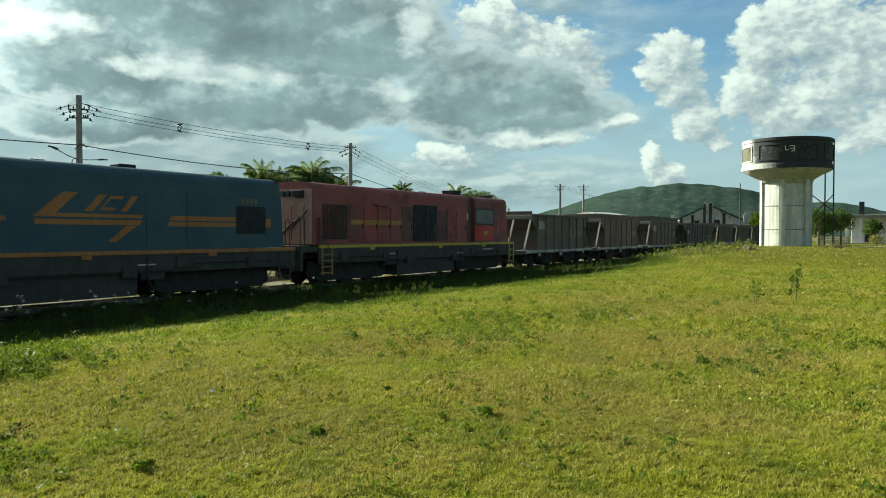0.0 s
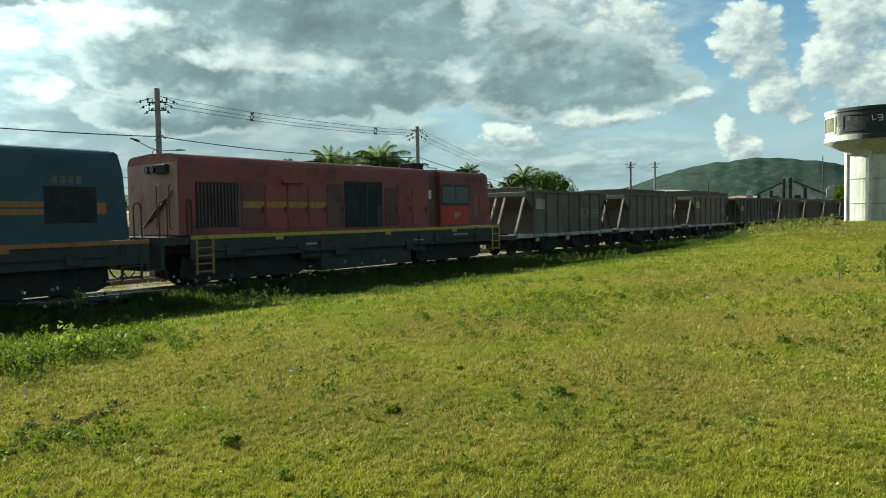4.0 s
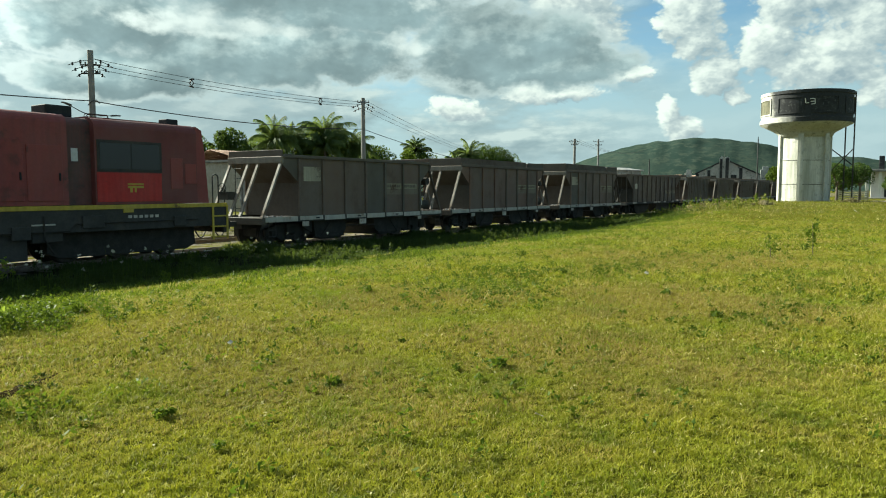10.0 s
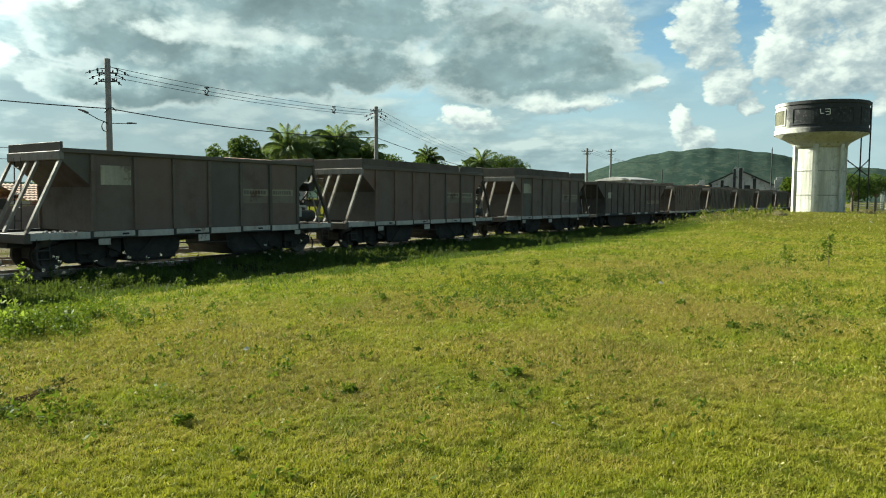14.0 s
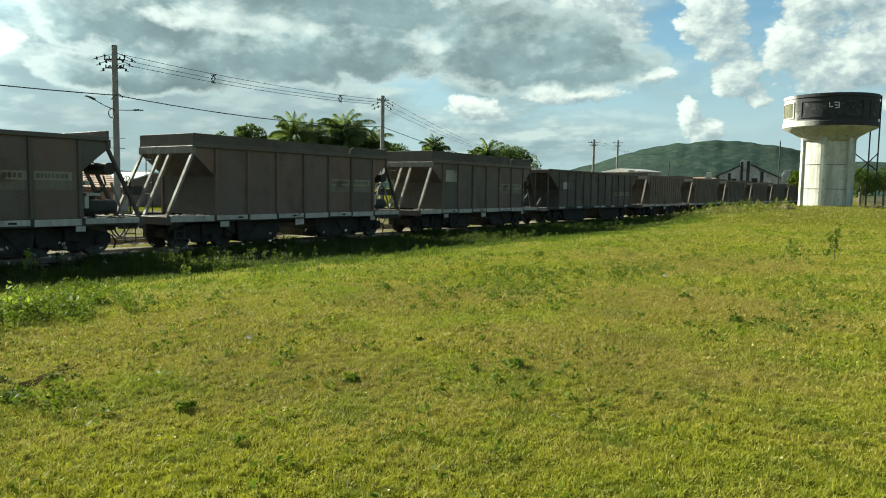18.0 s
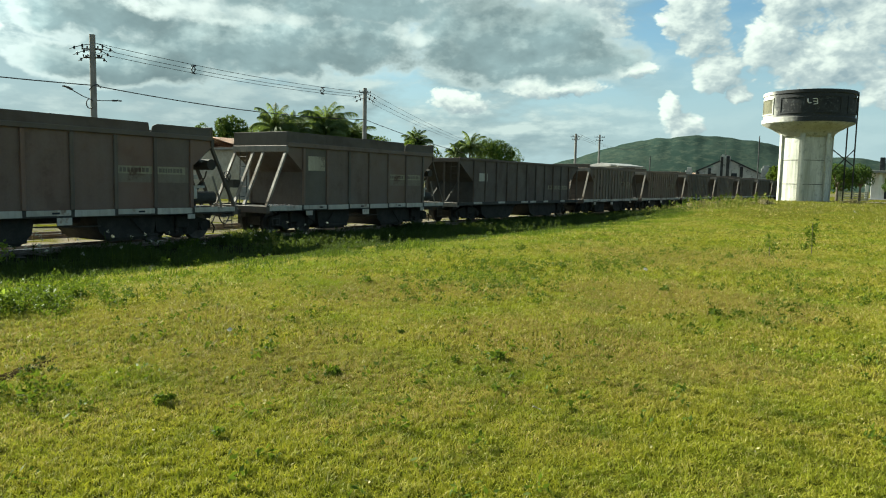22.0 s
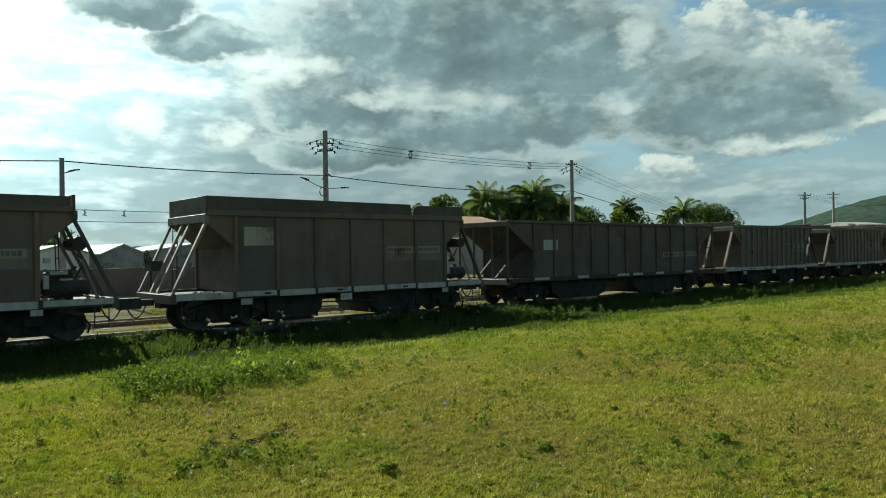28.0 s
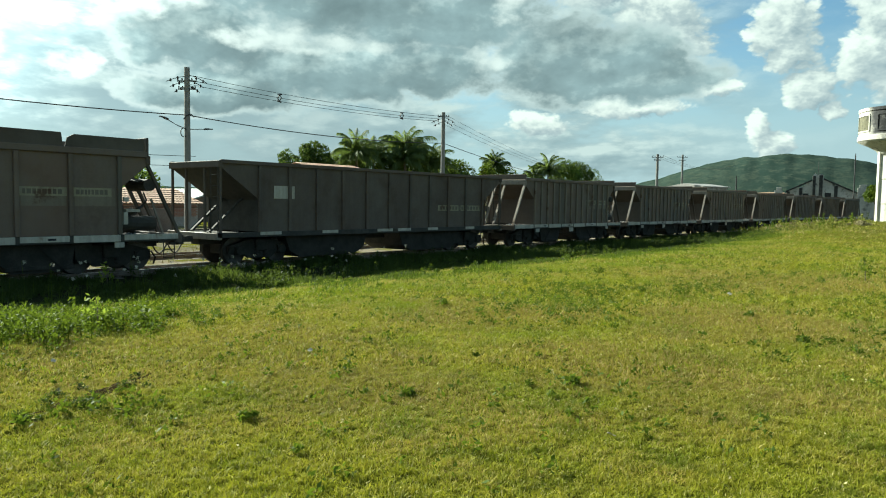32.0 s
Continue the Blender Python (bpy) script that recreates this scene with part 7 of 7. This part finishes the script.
M["old_wall"] = mottled("weathered_wall", (0.15, 0.105, 0.082), (0.22, 0.165, 0.13), 0.8, 9)
M["dark_roof"] = mottled("blackened_roof_sheet", (0.06, 0.058, 0.055), (0.13, 0.125, 0.115), 0.6, 6)
M["mortar"] = mottled("mortar", (0.30, 0.26, 0.22), (0.40, 0.36, 0.31), 3, 20)
M["grey_roof"] = mottled("weathered_cement_sheet", (0.26, 0.25, 0.24), (0.36, 0.35, 0.33), 1.0, 9)
M["white_roof"] = mottled("pale_sheet_roof", (0.55, 0.55, 0.53), (0.66, 0.66, 0.63), 0.8, 8)
brick_wall_house(23.3, 29.6, 48.0, 1.25, 2.35, "low brick house with a pale clay tile roof")
brick_wall_house(44.2, 51.0, 51.0, 4.3, 5.2, "tall brick house with a red clay tile roof")


def shed(x0, x1, y0, y1, eave, ridge, wall_mat, roof_mat, label, name="warehouse", windows=0):
    """A gabled building whose ridge runs along y, its gable facing the railway."""
    root = thing(name, label, "building", (0, 0, 0))
    g, m = G0 - 0.3, (x0 + x1) / 2
    bm = bmesh.new()
    prism(bm, [(x0, g), (x0, eave), (m, ridge), (x1, eave), (x1, g)], y0, y1)
    part("wall", bm, M[wall_mat], root)
    for s, e in ((x0, -1), (x1, 1)):
        bm = bmesh.new()
        prism(bm, [(s + e * 0.25, eave - 0.1 * 1), (m, ridge + 0.03), (m, ridge + 0.13), (s + e * 0.25, eave + 0.02)], y0 - 0.25, y1 + 0.25)
        part("roof", bm, M[roof_mat], root)
    for i in range(windows):
        w = (x1 - x0) / (windows * 2 + 1)
        window(root, x0 + w * (1 + 2 * i), y0, eave - 1.3, w, 0.9)
    return root


shed(18.6, 22.2, 70.0, 84.0, 1.95, 2.75, "old_plaster", "white_roof", "white warehouse with a low pale gable")
shed(23.2, 34.0, 72.0, 84.0, 2.2, 2.9, "old_plaster", "white_roof", "long pale building with a sheet roof")
shed(12.0, 16.5, 66.0, 76.0, 2.0, 2.6, "plaster", "grey_roof", "white house with a grey roof", "house")
shed(35.5, 41.0, 58.0, 68.0, 1.7, 2.5, "old_wall", "white_roof", "brown brick house with a pale sheet roof", "house")


def yard_wall():
    root = thing("yard_wall", "long weathered grey-brown boundary wall", "wall")
    for i in range(16):
        x = -12.0 + 2.5 * i
        if 22.5 < x < 30:
            continue
        part("panel", boxes((x, x + 2.4, 40.0, 40.14, G0 - 0.3, 1.05), bevel=0.01), M["old_wall"], root)
        part("pier", boxes((x + 2.4, x + 2.5, 39.96, 40.18, G0 - 0.3, 1.10)), M["old_wall"], root)


yard_wall()


def gabled_ruin():
    """Old goods shed: a crumbling gable with a blackened middle pier, broken piers beside it."""
    root = thing("goods_shed", "ruined goods shed with blackened white plaster and a broken gable", "building", (127.3, 27.9, 0.0), 12.0)
    g = -0.5
    bm = bmesh.new()
    prism(bm, [(-7.2, g), (-7.2, 3.3), (-6.0, 3.75), (-4.2, 4.75), (-2.2, 5.75), (-0.9, 6.3), (-0.9, 6.9), (-0.45, 7.15), (0.0, 6.95), (0.35, 7.3), (0.75, 6.8), (0.75, 6.1), (1.4, 5.85), (1.9, 5.2), (3.9, 4.6), (4.4, 3.9), (4.4, g)], 0.0, 0.4, "x")
    front = part("gable_wall", bm, M["ruin"], root)
    part("wall", boxes((0.4, 14.0, -7.2, -6.9, g, 3.2), (0.4, 14.0, 4.1, 4.4, g, 3.6)), M["old_plaster"], root)
    for y0, y1, z0, z1 in ((-7.5, -0.2, 3.15, 6.35), (4.6, -0.2, 3.8, 6.1)):
        bm = bmesh.new()
        prism(bm, [(y0, z0), (y1, z1), (y1, z1 + 0.14), (y0, z0 + 0.14)], 0.41, 14.0, "x")
        part("roof", bm, M["dark_roof"], root)
    # sloping coping, streaked black
    for (ya, za), (yb, zb) in (((-7.3, 3.3), (-0.9, 6.32)), ((0.75, 6.12), (4.5, 4.3))):
        part("coping", beam(bmesh.new(), (0.15, ya, za), (0.15, yb, zb), 0.7, 0.22, side=(1, 0, 0)), M["soot"], front, "blackened sloping coping")
    for y, w, za, zb in ((-0.75, 0.5, g, 6.9), (0.25, 0.4, g, 6.8), (-2.9, 0.5, 3.4, 5.2), (2.1, 0.45, g, 4.9), (3.9, 0.5, g, 4.3)):
        part("pilaster", boxes((-0.16, -0.002, y, y + w, za, zb), bevel=0.02), M["soot"], front, "mould-blackened pier")
    for y, z, w, h in ((-2.0, 2.6, 0.9, 1.5), (1.2, 2.6, 0.8, 1.4)):
        part("opening", boxes((-0.03, -0.001, y, y + w, z, z + h)), M["dark_hole"], front)
    # broken piers and a low wall beside it
    for y, w, top in ((5.0, 1.1, 4.5), (-6.9, 1.3, 4.9), (-9.2, 0.8, 4.5)):
        part("broken_pier", boxes((-1.4, -0.6, y, y + w, g, top), (-1.3, -0.7, y + 0.1, y + w - 0.25, top - 0.01, top + 0.45), bevel=0.03), M["ruin"], root, "broken mouldy pier")
    part("low_wall", boxes((-1.2, -0.9, -12.5, -5.6, g, 3.4)), M["ruin"], root)


M["ruin"] = mottled("ruined_plaster", (0.30, 0.30, 0.28), (0.50, 0.49, 0.45), 0.5, 5, c=(0.055, 0.06, 0.058))
gabled_ruin()


def mast(x, y, top, r, label):
    z0 = ground_z(x, y) - 0.4
    root = thing("mast", label, "mast", (x, y, 0), group="distant masts")
    part("post", tube(bmesh.new(), [(0, 0, z0), (0, 0, top)], r, 8, r * 0.8), M["wire"], root)
    part("finial", tube(bmesh.new(), [(0, 0, top), (0, 0, top + 0.3)], r * 0.5, 6), M["wire"], root)


mast(120.0, 21.4, 9.4, 0.10, "dark slim pole standing before the hill")
mast(121.0, 38.5, 6.4, 0.12, "short dark pole beyond the wagons")
mast(150.0, 32.8, 10.5, 0.05, "thin distant aerial mast")


def low_shed(x, y, turn, w, d, h, mat, roof, label):
    root = thing("shed", label, "building", (x, y, 0), turn)
    part("wall", boxes((0, w, 0, d, -0.6, h), bevel=0.02), M[mat], root)
    bm = bmesh.new()
    prism(bm, [(-0.3, h), (w + 0.3, h), (w + 0.3, h + 0.12), (w * 0.5, h + 0.55), (-0.3, h + 0.12)], -0.3, d + 0.3)
    part("roof", bm, M[roof], root)


low_shed(103.2, 34.0, 70.0, 6.0, 5.0, 4.3, "old_plaster", "grey_roof", "pale shed with a grey sheet roof")
low_shed(150.0, 34.0, 80.0, 9.0, 8.0, 4.0, "plaster", "tile", "distant white house with a tile roof")


def station():
    """The low white station house with a flat porch slab on square columns."""
    root = thing("station_building", "white station house with a flat porch roof on columns", "building", (85.0, 4.9, 0.0), -90.0)
    g = 0.2
    part("wall", boxes((0.4, 12.0, 1.6, 9.0, g, 3.3), bevel=0.02), M["plaster"], root)
    part("porch_roof", boxes((-0.2, 12.6, -0.4, 9.4, 3.42, 3.68), bevel=0.03), M["concrete"], root, "weathered concrete porch slab")
    part("parapet", boxes((0.4, 12.0, 1.6, 9.0, 3.302, 3.418)), M["plaster"], root)
    for x in (0.0, 1.15, 3.6, 6.2, 8.8, 11.6):
        part("column", boxes((x, x + 0.3, -0.1, 0.2, g, 3.42), bevel=0.02), M["plaster"], root)
    part("platform", boxes((-0.6, 13.0, -0.9, 9.5, g - 0.4, g + 0.62), bevel=0.03), M["concrete"], root)
    for x in (1.6, 4.6, 7.4, 10.0):
        part("door", boxes((x, x + 1.0, 1.55, 1.598, g + 0.64, g + 2.75)), M["dark_hole"], root, "dark doorway")
    part("chimney", boxes((0.9, 1.4, 5.0, 5.5, 3.69, 5.2), bevel=0.02), M["soot"], root)


station()


def slat_fence():
    root = thing("slat_fence", "low pale slatted bench-like fence by the trees", "fence", (69.8, 6.1, 0.62), -90.0)
    for i in range(3):
        part("post", boxes((0.05 + i * 1.1, 0.15 + i * 1.1, 0.0, 0.1, -0.2, 0.95)), M["cream"], root)
    for j in range(5):
        part("slat", boxes((0.0, 2.35, -0.03, -0.002, 0.12 + 0.17 * j, 0.23 + 0.17 * j)), M["cream"], root)


slat_fence()


def dirt_road():
    """Bare pale track beyond the field, on the way to the station."""
    nu = 60
    verts = []
    for i in range(nu + 1):
        t = i / nu
        x, y = 61.0 + 20.0 * t, 3.2 - 9.0 * t
        for j in range(7):
            s = (j / 6 * 2 - 1) * (1.5 + 0.25 * noise.noise((t * 9, 0, 0)))
            px, py = x + s * 0.41, y + s * 0.91
            verts.append((px, py, ground_z(px, py) + 0.03 * (1 - (j / 3 - 1) ** 2) + 0.012))
    faces = [(i * 7 + j, (i + 1) * 7 + j, (i + 1) * 7 + j + 1, i * 7 + j + 1) for i in range(nu) for j in range(6)]
    tagged(raw("dirt_road", verts, faces, M["dust"], smooth=True), "bare pale dirt road", "road", kind="structure")


M["dust"] = mottled("pale_dust", (0.36, 0.30, 0.22), (0.46, 0.40, 0.30), 0.7, 8)
dirt_road()


# ---------------------------------------------------------------- what moves
def motions():
    times = [i * 2.0 for i in range(17)]
    fine = [i * 0.25 for i in range(129)]
    for ob, x in train:
        walk(ob, [(t, pose(x - gone(t), TRACK_Y, RAIL_Z)) for t in times])
        for w in ob.children:
            if w.name.startswith("wheelset"):
                u, r = w.location.x, w.location.z
                walk(w, [(t, pose(u, 0, r) @ Matrix.Rotation(-gone(t) / r, 4, "Y")) for t in fine])


motions()
